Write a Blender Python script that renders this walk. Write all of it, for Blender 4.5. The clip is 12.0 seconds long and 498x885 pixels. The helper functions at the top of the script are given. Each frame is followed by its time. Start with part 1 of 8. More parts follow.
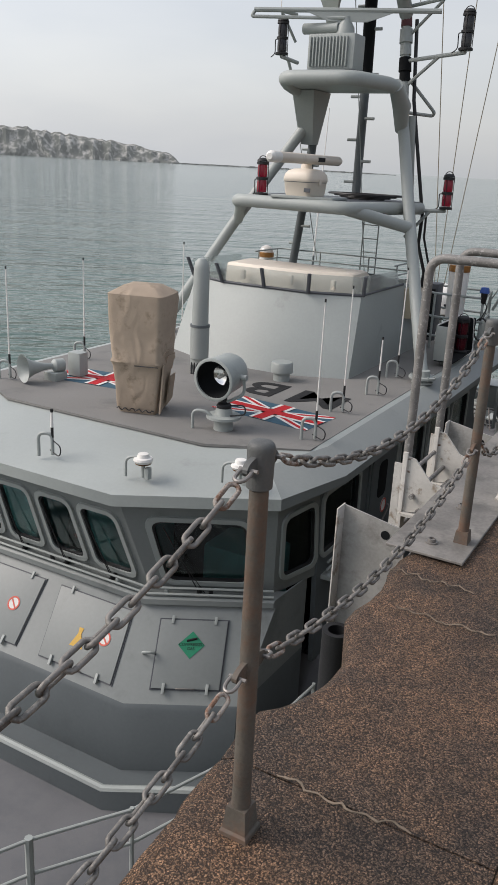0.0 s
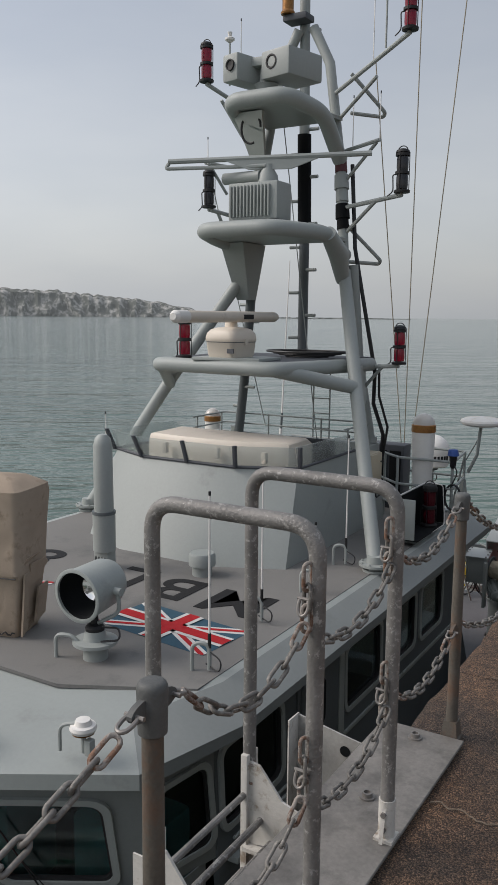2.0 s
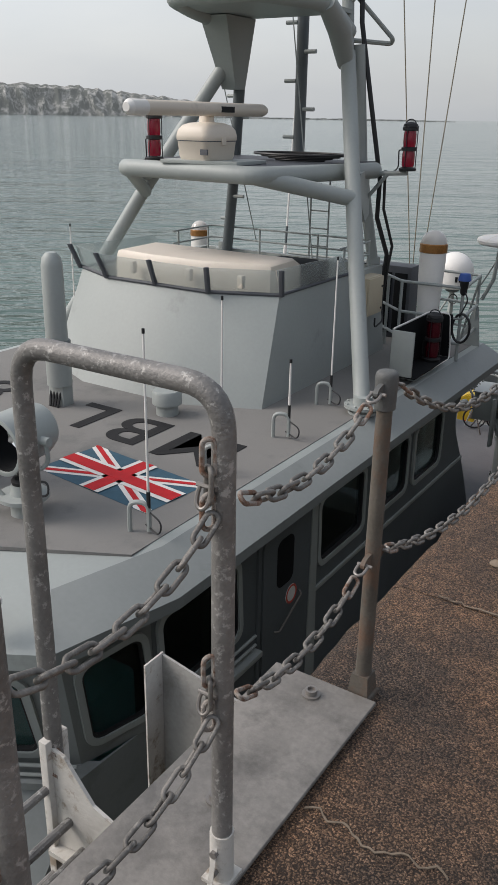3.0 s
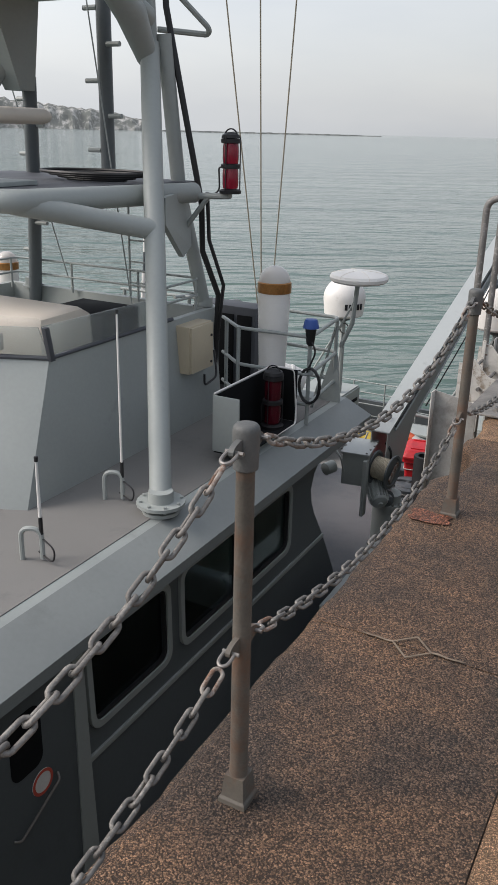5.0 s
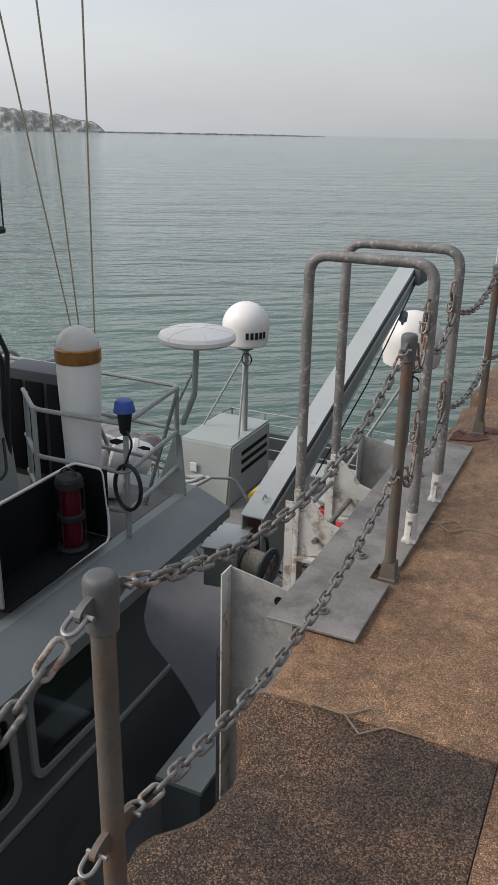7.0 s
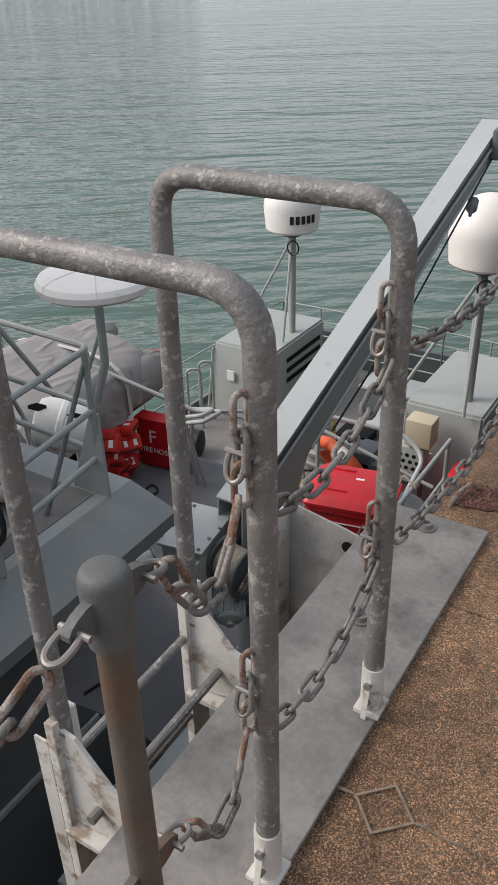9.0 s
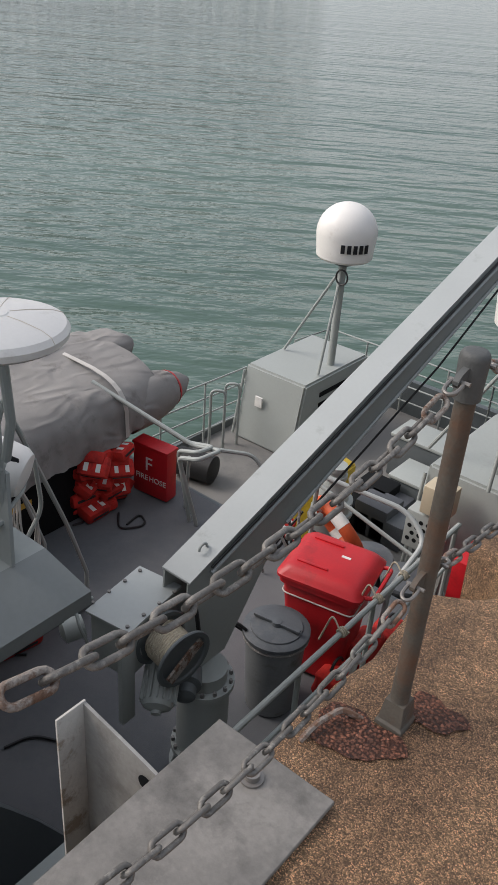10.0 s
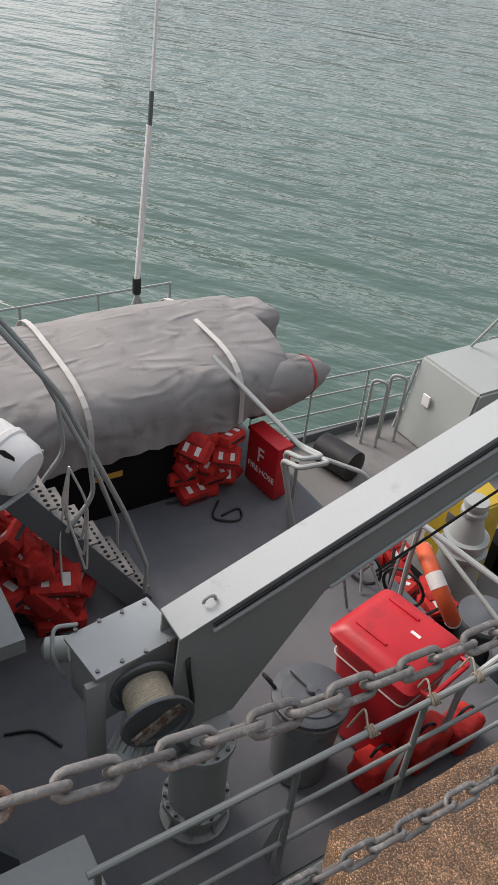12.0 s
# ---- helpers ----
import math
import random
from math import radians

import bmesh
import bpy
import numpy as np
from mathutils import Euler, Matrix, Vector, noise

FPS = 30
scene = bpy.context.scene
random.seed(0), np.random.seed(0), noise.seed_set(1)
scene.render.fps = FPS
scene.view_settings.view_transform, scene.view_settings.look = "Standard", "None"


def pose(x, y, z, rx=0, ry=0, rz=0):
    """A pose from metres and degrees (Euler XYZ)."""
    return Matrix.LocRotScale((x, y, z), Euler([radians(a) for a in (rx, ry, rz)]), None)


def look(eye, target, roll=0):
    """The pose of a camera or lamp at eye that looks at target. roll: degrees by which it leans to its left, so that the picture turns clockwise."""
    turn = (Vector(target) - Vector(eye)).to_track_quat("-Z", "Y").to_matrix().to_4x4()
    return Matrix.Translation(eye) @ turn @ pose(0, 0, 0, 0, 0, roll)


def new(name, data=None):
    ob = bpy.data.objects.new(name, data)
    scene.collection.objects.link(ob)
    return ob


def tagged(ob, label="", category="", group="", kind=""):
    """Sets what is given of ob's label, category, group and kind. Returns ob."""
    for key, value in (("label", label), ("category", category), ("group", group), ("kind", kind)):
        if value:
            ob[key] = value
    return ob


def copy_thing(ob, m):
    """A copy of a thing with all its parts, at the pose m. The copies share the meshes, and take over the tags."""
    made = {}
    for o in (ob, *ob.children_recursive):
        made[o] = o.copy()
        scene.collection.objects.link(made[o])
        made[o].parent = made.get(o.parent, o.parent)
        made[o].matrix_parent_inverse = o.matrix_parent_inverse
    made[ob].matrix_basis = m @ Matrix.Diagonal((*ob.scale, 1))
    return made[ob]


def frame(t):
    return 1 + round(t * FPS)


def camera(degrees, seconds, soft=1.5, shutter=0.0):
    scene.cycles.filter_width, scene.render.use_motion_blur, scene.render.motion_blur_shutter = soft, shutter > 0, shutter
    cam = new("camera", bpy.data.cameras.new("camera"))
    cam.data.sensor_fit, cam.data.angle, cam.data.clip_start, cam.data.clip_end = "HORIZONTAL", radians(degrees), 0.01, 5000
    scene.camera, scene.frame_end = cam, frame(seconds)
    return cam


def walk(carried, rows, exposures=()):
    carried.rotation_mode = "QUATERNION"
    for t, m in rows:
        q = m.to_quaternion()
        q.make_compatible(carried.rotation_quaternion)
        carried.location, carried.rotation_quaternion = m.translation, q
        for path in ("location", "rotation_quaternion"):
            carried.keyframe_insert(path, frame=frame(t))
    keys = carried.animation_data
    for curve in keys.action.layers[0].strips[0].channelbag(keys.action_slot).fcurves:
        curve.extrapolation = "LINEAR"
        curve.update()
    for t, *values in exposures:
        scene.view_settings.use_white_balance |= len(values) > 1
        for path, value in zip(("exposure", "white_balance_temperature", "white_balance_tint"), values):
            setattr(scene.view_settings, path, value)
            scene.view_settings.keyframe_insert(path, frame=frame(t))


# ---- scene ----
# ---- camera and its walk ----
cam = camera(33.6, 12.0, soft=0.6)
PATH = [
    (0, (0.711, -1.35, 1.458), (-0.2, 0.313, 0.821), 3.0),
    (0.5, (0.787, -0.919, 1.523), (-0.119, 0.776, 0.968), 0.6),
    (1, (0.845, -0.4, 1.557), (-0.081, 1.32, 1.129), 0.3),
    (1.5, (0.803, 0.248, 1.513), (-0.095, 2.019, 1.273), -1.0),
    (2, (0.84, 0.751, 1.579), (-0.177, 2.446, 1.275), 0.5),
    (2.5, (0.785, 1.236, 1.528), (-0.272, 2.841, 0.971), 2.9),
    (2.7, (0.747, 1.489, 1.514), (-0.284, 3.066, 0.842), 1.7),
    (4.3, (0.856, 3.315, 1.525), (-0.084, 4.879, 0.704), 1.3),
    (4.5, (0.794, 3.494, 1.548), (-0.126, 5.074, 0.739), 0.9),
    (5, (0.737, 4.123, 1.496), (-0.145, 5.773, 0.789), 1.4),
    (5.5, (0.727, 4.692, 1.516), (-0.102, 6.391, 0.862), 0.9),
    (6, (0.707, 5.318, 1.499), (-0.088, 7.052, 0.9), 0.7),
    (6.5, (0.683, 5.85, 1.523), (-0.047, 7.611, 0.918), -0.6),
    (6.7, (0.68, 6.081, 1.552), (-0.06, 7.828, 0.919), 0.1),
    (8.3, (0.515, 7.836, 1.612), (-0.422, 9.324, 0.66), 1.0),
    (8.5, (0.509, 8.091, 1.476), (-0.451, 9.601, 0.583), -0.2),
    (8.7, (0.491, 8.315, 1.487), (-0.443, 9.816, 0.552), 0.1),
    (9, (0.479, 8.675, 1.472), (-0.447, 10.137, 0.468), -1.5),
    (9.5, (0.532, 9.214, 1.505), (-0.445, 10.642, 0.502), 0.7),
    (10, (0.516, 9.66, 1.518), (-0.533, 11.034, 0.512), 4.3),
    (10.5, (0.499, 10.13, 1.489), (-0.75, 11.287, 0.439), 4.5),
    (11, (0.456, 10.48, 1.432), (-0.894, 11.455, 0.325), 2.4),
    (11.5, (0.369, 10.803, 1.442), (-0.95, 11.772, 0.293), 3.4),
    (12, (0.414, 11.057, 1.544), (-0.927, 11.988, 0.388), 6.4),
]
walk(cam, [(t, look(eye, target, roll)) for t, eye, target, roll in PATH], exposures=[(0.0, 0.06, 6700, 14), (1.5, -0.34, 6600, 13), (2.5, -0.16, 6660, 13), (4.5, 0.22, 6660, 13), (5.5, 0.14, 6660, 14), (6.0, 0.14, 6620, 13), (6.5, -0.04, 6600, 13), (9.0, 0.18, 6720, 14), (10.0, 0.12, 6730, 14), (10.5, 0.24, 6760, 15), (12.0, 0.40, 6830, 16)])

# ---- world, sun ----
SEA = -5.2
world = bpy.data.worlds.new("sky")
scene.world = world
world.use_nodes = True
wn, wl = world.node_tree.nodes, world.node_tree.links
wn.clear()
w_out = wn.new("ShaderNodeOutputWorld")
w_sky = wn.new("ShaderNodeTexSky")
w_sky.sky_type = "NISHITA"
w_sky.sun_disc = False
w_sky.sun_elevation, w_sky.sun_rotation = radians(40), radians(241)
w_sky.dust_density = 4.0
w_tex = wn.new("ShaderNodeTexCoord")
w_sep = wn.new("ShaderNodeSeparateXYZ")
w_ramp = wn.new("ShaderNodeValToRGB")
w_ramp.color_ramp.elements[0].position, w_ramp.color_ramp.elements[0].color = 0.0, (0.60, 0.635, 0.65, 1)
w_ramp.color_ramp.elements[1].position, w_ramp.color_ramp.elements[1].color = 0.42, (0.36, 0.40, 0.45, 1)
w_mid = w_ramp.color_ramp.elements.new(0.12)
w_mid.color = (0.56, 0.595, 0.615, 1)
w_top = w_ramp.color_ramp.elements.new(1.0)
w_top.color = (0.50, 0.535, 0.57, 1)
w_map = wn.new("ShaderNodeMapping")
w_map.inputs["Scale"].default_value = (1.0, 1.0, 3.5)
w_noise = wn.new("ShaderNodeTexNoise")
w_noise.inputs["Scale"].default_value = 1.6
w_noise.inputs["Detail"].default_value = 5
w_cl = wn.new("ShaderNodeValToRGB")
w_cl.color_ramp.elements[0].position, w_cl.color_ramp.elements[0].color = 0.35, (0.84, 0.87, 0.91, 1)
w_cl.color_ramp.elements[1].position, w_cl.color_ramp.elements[1].color = 0.68, (1.08, 1.07, 1.05, 1)
w_mul = wn.new("ShaderNodeMix")
w_mul.data_type, w_mul.blend_type = "RGBA", "MULTIPLY"
w_mul.inputs[0].default_value = 1.0
w_a = wn.new("ShaderNodeBackground")
w_b = wn.new("ShaderNodeBackground")
w_b.inputs["Strength"].default_value = 0.97
w_a.inputs["Strength"].default_value = 0.05
w_add = wn.new("ShaderNodeAddShader")
wl.new(w_tex.outputs["Generated"], w_sep.inputs[0])
wl.new(w_sep.outputs["Z"], w_ramp.inputs[0])
wl.new(w_tex.outputs["Generated"], w_map.inputs[0])
wl.new(w_map.outputs[0], w_noise.inputs["Vector"])
wl.new(w_noise.outputs[0], w_cl.inputs[0])
wl.new(w_ramp.outputs[0], w_mul.inputs[6])
wl.new(w_cl.outputs[0], w_mul.inputs[7])
w_dot = wn.new("ShaderNodeVectorMath")
w_dot.operation = "DOT_PRODUCT"
w_dot.inputs[1].default_value = (-0.66, -0.36, 0.66)
w_round = wn.new("ShaderNodeMapRange")
w_round.inputs["From Min"].default_value, w_round.inputs["From Max"].default_value = -1.0, 1.0
w_round.inputs["To Min"].default_value, w_round.inputs["To Max"].default_value = 0.40, 1.50
w_glow = wn.new("ShaderNodeMix")
w_glow.data_type, w_glow.blend_type = "RGBA", "MULTIPLY"
w_glow.inputs[0].default_value = 1.0
wl.new(w_tex.outputs["Generated"], w_dot.inputs[0])
wl.new(w_dot.outputs["Value"], w_round.inputs["Value"])
wl.new(w_mul.outputs[2], w_glow.inputs[6])
wl.new(w_round.outputs[0], w_glow.inputs[7])
wl.new(w_glow.outputs[2], w_b.inputs["Color"])
wl.new(w_sky.outputs[0], w_a.inputs["Color"])
wl.new(w_a.outputs[0], w_add.inputs[0])
wl.new(w_b.outputs[0], w_add.inputs[1])
wl.new(w_add.outputs[0], w_out.inputs[0])

sun = new("sun", bpy.data.lights.new("sun", "SUN"))
sun.data.energy, sun.data.angle, sun.data.color = 2.2, radians(32), (1.0, 0.975, 0.94)
sun.matrix_world = look((-11.0, 0.0, 10.5), (0.0, 6.0, 0.0))


# ---- materials ----
def mat(name, base, rough=0.6, metal=0.0, spread=0.12, scale=6.0, fine=60.0, bump=0.15, dirt=None, dirt_at=0.62, dirt_soft=0.06, dirt_scale=3.0, spec=0.5, rnd=0.0, folds=0.0):
    """A painted, weathered or cast surface: tone drift, fine grain, stains of a second colour and relief."""
    m = bpy.data.materials.new(name)
    m.use_nodes = True
    n, l = m.node_tree.nodes, m.node_tree.links
    b = n["Principled BSDF"]
    tc = n.new("ShaderNodeTexCoord")
    geo = n.new("ShaderNodeNewGeometry")
    big = n.new("ShaderNodeTexNoise")
    big.inputs["Scale"].default_value, big.inputs["Detail"].default_value = scale, 5
    small = n.new("ShaderNodeTexNoise")
    small.inputs["Scale"].default_value, small.inputs["Detail"].default_value = fine, 3
    for q in (big, small):
        l.new(geo.outputs["Position"], q.inputs["Vector"])
    mixv = n.new("ShaderNodeMath")
    mixv.operation = "MULTIPLY_ADD"
    l.new(small.outputs[0], mixv.inputs[0])
    mixv.inputs[1].default_value = 0.4
    l.new(big.outputs[0], mixv.inputs[2])
    ramp = n.new("ShaderNodeValToRGB")
    lo = tuple(max(c * (1 - spread), 0) for c in base)
    hi = tuple(min(c * (1 + spread), 1) for c in base)
    ramp.color_ramp.elements[0].position, ramp.color_ramp.elements[0].color = 0.45, (*lo, 1)
    ramp.color_ramp.elements[1].position, ramp.color_ramp.elements[1].color = 0.95, (*hi, 1)
    l.new(mixv.outputs[0], ramp.inputs[0])
    col = ramp.outputs[0]
    if rnd:
        oi = n.new("ShaderNodeObjectInfo")
        hsv = n.new("ShaderNodeHueSaturation")
        mr = n.new("ShaderNodeMapRange")
        mr.inputs["To Min"].default_value, mr.inputs["To Max"].default_value = 1 - rnd, 1 + rnd
        l.new(oi.outputs["Random"], mr.inputs["Value"])
        l.new(mr.outputs[0], hsv.inputs["Value"])
        l.new(col, hsv.inputs["Color"])
        col = hsv.outputs[0]
    if dirt:
        dn = n.new("ShaderNodeTexNoise")
        dn.inputs["Scale"].default_value, dn.inputs["Detail"].default_value, dn.inputs["Roughness"].default_value = dirt_scale, 8, 0.7
        l.new(geo.outputs["Position"], dn.inputs["Vector"])
        dr = n.new("ShaderNodeValToRGB")
        dr.color_ramp.elements[0].position, dr.color_ramp.elements[1].position = dirt_at - dirt_soft, dirt_at + dirt_soft
        l.new(dn.outputs[0], dr.inputs[0])
        mx = n.new("ShaderNodeMix")
        mx.data_type = "RGBA"
        l.new(dr.outputs[0], mx.inputs[0])
        l.new(col, mx.inputs[6])
        mx.inputs[7].default_value = (*dirt, 1)
        col = mx.outputs[2]
    l.new(col, b.inputs["Base Color"])
    rr = n.new("ShaderNodeMapRange")
    rr.inputs["To Min"].default_value, rr.inputs["To Max"].default_value = max(rough - 0.12, 0.02), min(rough + 0.12, 1)
    l.new(big.outputs[0], rr.inputs["Value"])
    l.new(rr.outputs[0], b.inputs["Roughness"])
    b.inputs["Metallic"].default_value = metal
    b.inputs["Specular IOR Level"].default_value = spec
    if bump:
        bp = n.new("ShaderNodeBump")
        bp.inputs["Strength"].default_value, bp.inputs["Distance"].default_value = bump, 0.004
        l.new(small.outputs[0], bp.inputs["Height"])
        l.new(bp.outputs[0], b.inputs["Normal"])
        if folds:
            fw = n.new("ShaderNodeTexNoise")
            fw.noise_type = "RIDGED_MULTIFRACTAL"
            fw.inputs["Scale"].default_value, fw.inputs["Detail"].default_value, fw.inputs["Distortion"].default_value = 3.2, 4, 1.0
            fm = n.new("ShaderNodeMapping")
            fm.inputs["Scale"].default_value, fm.inputs["Rotation"].default_value = (1.6, 0.7, 1.0), (0.3, 0.2, 0.5)
            l.new(geo.outputs["Position"], fm.inputs[0])
            l.new(fm.outputs[0], fw.inputs["Vector"])
            b2 = n.new("ShaderNodeBump")
            b2.inputs["Strength"].default_value, b2.inputs["Distance"].default_value = 1.0, folds
            l.new(fw.outputs[0], b2.inputs["Height"])
            l.new(b2.outputs[0], bp.inputs["Normal"])
    return m


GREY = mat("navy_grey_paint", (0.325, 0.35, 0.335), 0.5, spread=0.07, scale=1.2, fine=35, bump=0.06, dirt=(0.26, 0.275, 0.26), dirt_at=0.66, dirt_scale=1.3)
# Navy grey darkened; front-house and roof-bevel shade is put into the colour
GREYM = mat("house_grey_shaded", (0.205, 0.222, 0.216), 0.5, spread=0.08, scale=1.1, fine=32, bump=0.06, dirt=(0.165, 0.178, 0.172), dirt_at=0.64, dirt_scale=1.4)
# Dark hull grey; shade on side walls and low front faces is mixed in
GREYD = mat("hull_grey_with_shade", (0.104, 0.119, 0.124), 0.5, spread=0.10, scale=1.0, fine=30, bump=0.06, dirt=(0.086, 0.099, 0.103), dirt_at=0.62, dirt_scale=1.5)
DECK = mat("non_slip_deck", (0.205, 0.20, 0.19), 0.85, spread=0.10, scale=1.0, fine=260, bump=0.5, dirt=(0.15, 0.15, 0.145), dirt_at=0.6, dirt_scale=0.9, spec=0.2)
DECKA = mat("aft_deck_paint", (0.142, 0.143, 0.148), 0.75, spread=0.12, scale=1.3, fine=200, bump=0.4, dirt=(0.096, 0.104, 0.113), dirt_at=0.55, dirt_soft=0.12, dirt_scale=0.8, spec=0.3)
WHITEB = mat("boom_white_grey", (0.37, 0.395, 0.39), 0.5, spread=0.05, scale=2, fine=40, bump=0.05, dirt=(0.29, 0.31, 0.30), dirt_at=0.66, dirt_scale=4)
GALV = mat("galvanised_tube", (0.185, 0.178, 0.168), 0.55, metal=0.2, spread=0.28, scale=9, fine=110, bump=0.6, dirt=(0.36, 0.35, 0.33), dirt_at=0.585, dirt_soft=0.035, dirt_scale=44)
PANEL = mat("pale_galvanised_panel", (0.34, 0.33, 0.31), 0.6, metal=0.15, spread=0.2, scale=5, fine=70, bump=0.3, dirt=(0.19, 0.18, 0.165), dirt_at=0.6, dirt_soft=0.1, dirt_scale=6)
PLATE = mat("galvanised_plate", (0.22, 0.206, 0.188), 0.6, metal=0.25, spread=0.30, scale=4, fine=70, bump=0.35, dirt=(0.125, 0.118, 0.108), dirt_at=0.58, dirt_soft=0.1, dirt_scale=7)
PEEL = mat("peeling_white_paint", (0.52, 0.50, 0.46), 0.7, spread=0.12, scale=8, fine=60, bump=0.5, dirt=(0.27, 0.22, 0.17), dirt_at=0.58, dirt_soft=0.05, dirt_scale=11)
CHAIN = mat("weathered_chain", (0.165, 0.155, 0.142), 0.6, metal=0.35, spread=0.25, scale=20, fine=150, bump=0.5, dirt=(0.28, 0.265, 0.24), dirt_at=0.58, dirt_scale=55, rnd=0.2)
RUST = mat("rusty_chain", (0.17, 0.095, 0.062), 0.85, spread=0.35, scale=30, fine=200, bump=0.8, dirt=(0.30, 0.27, 0.24), dirt_at=0.50, dirt_scale=25, rnd=0.2)
STEEL = mat("bright_steel", (0.24, 0.225, 0.21), 0.5, metal=0.6, spread=0.1, bump=0.05)
POST = mat("post_olive_paint", (0.10, 0.088, 0.072), 0.65, spread=0.25, scale=10, fine=120, bump=0.4, dirt=(0.135, 0.072, 0.043), dirt_at=0.57, dirt_soft=0.1, dirt_scale=6)
POSTCAP = mat("post_cap_paint", (0.095, 0.098, 0.095), 0.6, spread=0.15, scale=12, fine=150, bump=0.3)
BLACK = mat("black_rubber", (0.012, 0.012, 0.013), 0.6, spread=0.3, scale=8, fine=80, bump=0.3)
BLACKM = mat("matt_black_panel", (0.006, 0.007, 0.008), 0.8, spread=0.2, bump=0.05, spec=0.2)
CABLE = mat("black_cable", (0.015, 0.015, 0.016), 0.5, bump=0)
DARKP = mat("dark_grey_panel", (0.07, 0.075, 0.085), 0.6, spread=0.1, bump=0.08)
CANVAS = mat("tan_canvas", (0.36, 0.29, 0.225), 0.9, spread=0.14, scale=5, fine=300, bump=0.6, dirt=(0.24, 0.19, 0.14), dirt_at=0.62, dirt_scale=5, spec=0.15, folds=0.02)
TARP = mat("grey_tarpaulin", (0.255, 0.245, 0.235), 0.8, spread=0.12, scale=3, fine=220, bump=0.4, dirt=(0.19, 0.18, 0.17), dirt_at=0.62, dirt_scale=4, spec=0.25, folds=0.05)
STRAP = mat("white_webbing", (0.5, 0.48, 0.45), 0.8, spread=0.1, fine=300, bump=0.3)
CREAM = mat("cream_fibreglass", (0.66, 0.59, 0.50), 0.5, spread=0.05, scale=3, bump=0.05, dirt=(0.55, 0.49, 0.42), dirt_at=0.66)
WHITE = mat("white_gelcoat", (0.76, 0.74, 0.70), 0.45, spread=0.05, scale=4, bump=0.03, dirt=(0.66, 0.63, 0.58), dirt_at=0.66, dirt_scale=6)
BEIGE = mat("beige_box_paint", (0.50, 0.43, 0.31), 0.55, spread=0.05, bump=0.05)
RED = mat("red_plastic", (0.50, 0.012, 0.018), 0.45, spread=0.12, scale=4, fine=60, bump=0.1, dirt=(0.36, 0.012, 0.016), dirt_at=0.6)
REDF = mat("red_fabric", (0.52, 0.022, 0.015), 0.8, spread=0.25, scale=14, fine=220, bump=0.5, dirt=(0.30, 0.012, 0.01), dirt_at=0.58, dirt_scale=9, rnd=0.12)
ORANGE = mat("orange_lifebuoy", (0.62, 0.10, 0.03), 0.6, spread=0.12, bump=0.2)
YELLOW = mat("yellow_plastic", (0.55, 0.38, 0.03), 0.5, spread=0.15, bump=0.1)
BIN = mat("dark_grey_bin", (0.085, 0.095, 0.105), 0.6, spread=0.15, scale=4, fine=50, bump=0.15, dirt=(0.12, 0.125, 0.13), dirt_at=0.6)
BINP = mat("pale_grey_bin", (0.19, 0.20, 0.205), 0.6, spread=0.15, scale=4, fine=50, bump=0.15, dirt=(0.13, 0.125, 0.12), dirt_at=0.6, dirt_scale=5)
ROPE = mat("pale_rope", (0.42, 0.37, 0.28), 0.9, spread=0.2, scale=60, fine=300, bump=0.6)
BLUE = mat("blue_cap", (0.02, 0.07, 0.28), 0.45, bump=0.05)
TEAL = mat("teal_screen_housing", (0.12, 0.30, 0.30), 0.5, bump=0.05)
BRASS = mat("amber_ring", (0.30, 0.14, 0.04), 0.35, metal=0.5, spread=0.3, scale=15, bump=0.1)
INK = mat("black_marking", (0.02, 0.02, 0.021), 0.7, spread=0.2, scale=15, fine=200, bump=0.2, spec=0.2)
F_RED = mat("flag_red", (0.45, 0.02, 0.025), 0.7, spread=0.15, scale=15, fine=200, bump=0.2, spec=0.2)
F_WHITE = mat("flag_white", (0.66, 0.65, 0.62), 0.7, spread=0.08, scale=15, fine=200, bump=0.2, spec=0.2)
F_BLUE = mat("flag_blue", (0.045, 0.10, 0.14), 0.7, spread=0.15, scale=15, fine=200, bump=0.2, spec=0.2)
GREEN = mat("green_label", (0.01, 0.21, 0.11), 0.6, bump=0)
LABELW = mat("white_label", (0.72, 0.71, 0.68), 0.6, bump=0)
SIGN_GREEN = mat("sign_green", (0.02, 0.10, 0.055), 0.5, spread=0.05)
SIGN_RED = mat("sign_red", (0.55, 0.09, 0.06), 0.6, bump=0)
SIGN_YEL = mat("sign_yellow", (0.55, 0.33, 0.05), 0.6, bump=0)


def clear_mat(name, tint, rough=0.05, trans=1.0, ior=1.45):
    m = bpy.data.materials.new(name)
    m.use_nodes = True
    b = m.node_tree.nodes["Principled BSDF"]
    b.inputs["Base Color"].default_value = (*tint, 1)
    b.inputs["Roughness"].default_value = rough
    b.inputs["Transmission Weight"].default_value = trans
    b.inputs["IOR"].default_value = ior
    return m


GLASS = clear_mat("tinted_window_glass", (0.55, 0.72, 0.72))
ACRYL = clear_mat("hazy_acrylic", (0.75, 0.80, 0.80), 0.12, 0.9)
LENS_RED = clear_mat("red_lamp_glass", (0.30, 0.008, 0.032), 0.1, 0.35)
LENS_DARKRED = clear_mat("dark_red_lamp_glass", (0.10, 0.006, 0.016), 0.1, 0.3)
LENS_DARK = clear_mat("dark_lamp_glass", (0.03, 0.03, 0.035), 0.1, 0.2)
LENS_AMB = clear_mat("smoky_dome", (0.80, 0.77, 0.72), 0.12, 0.35)
MIRROR = mat("lamp_reflector", (0.8, 0.8, 0.78), 0.12, metal=1.0, spread=0.02, bump=0)


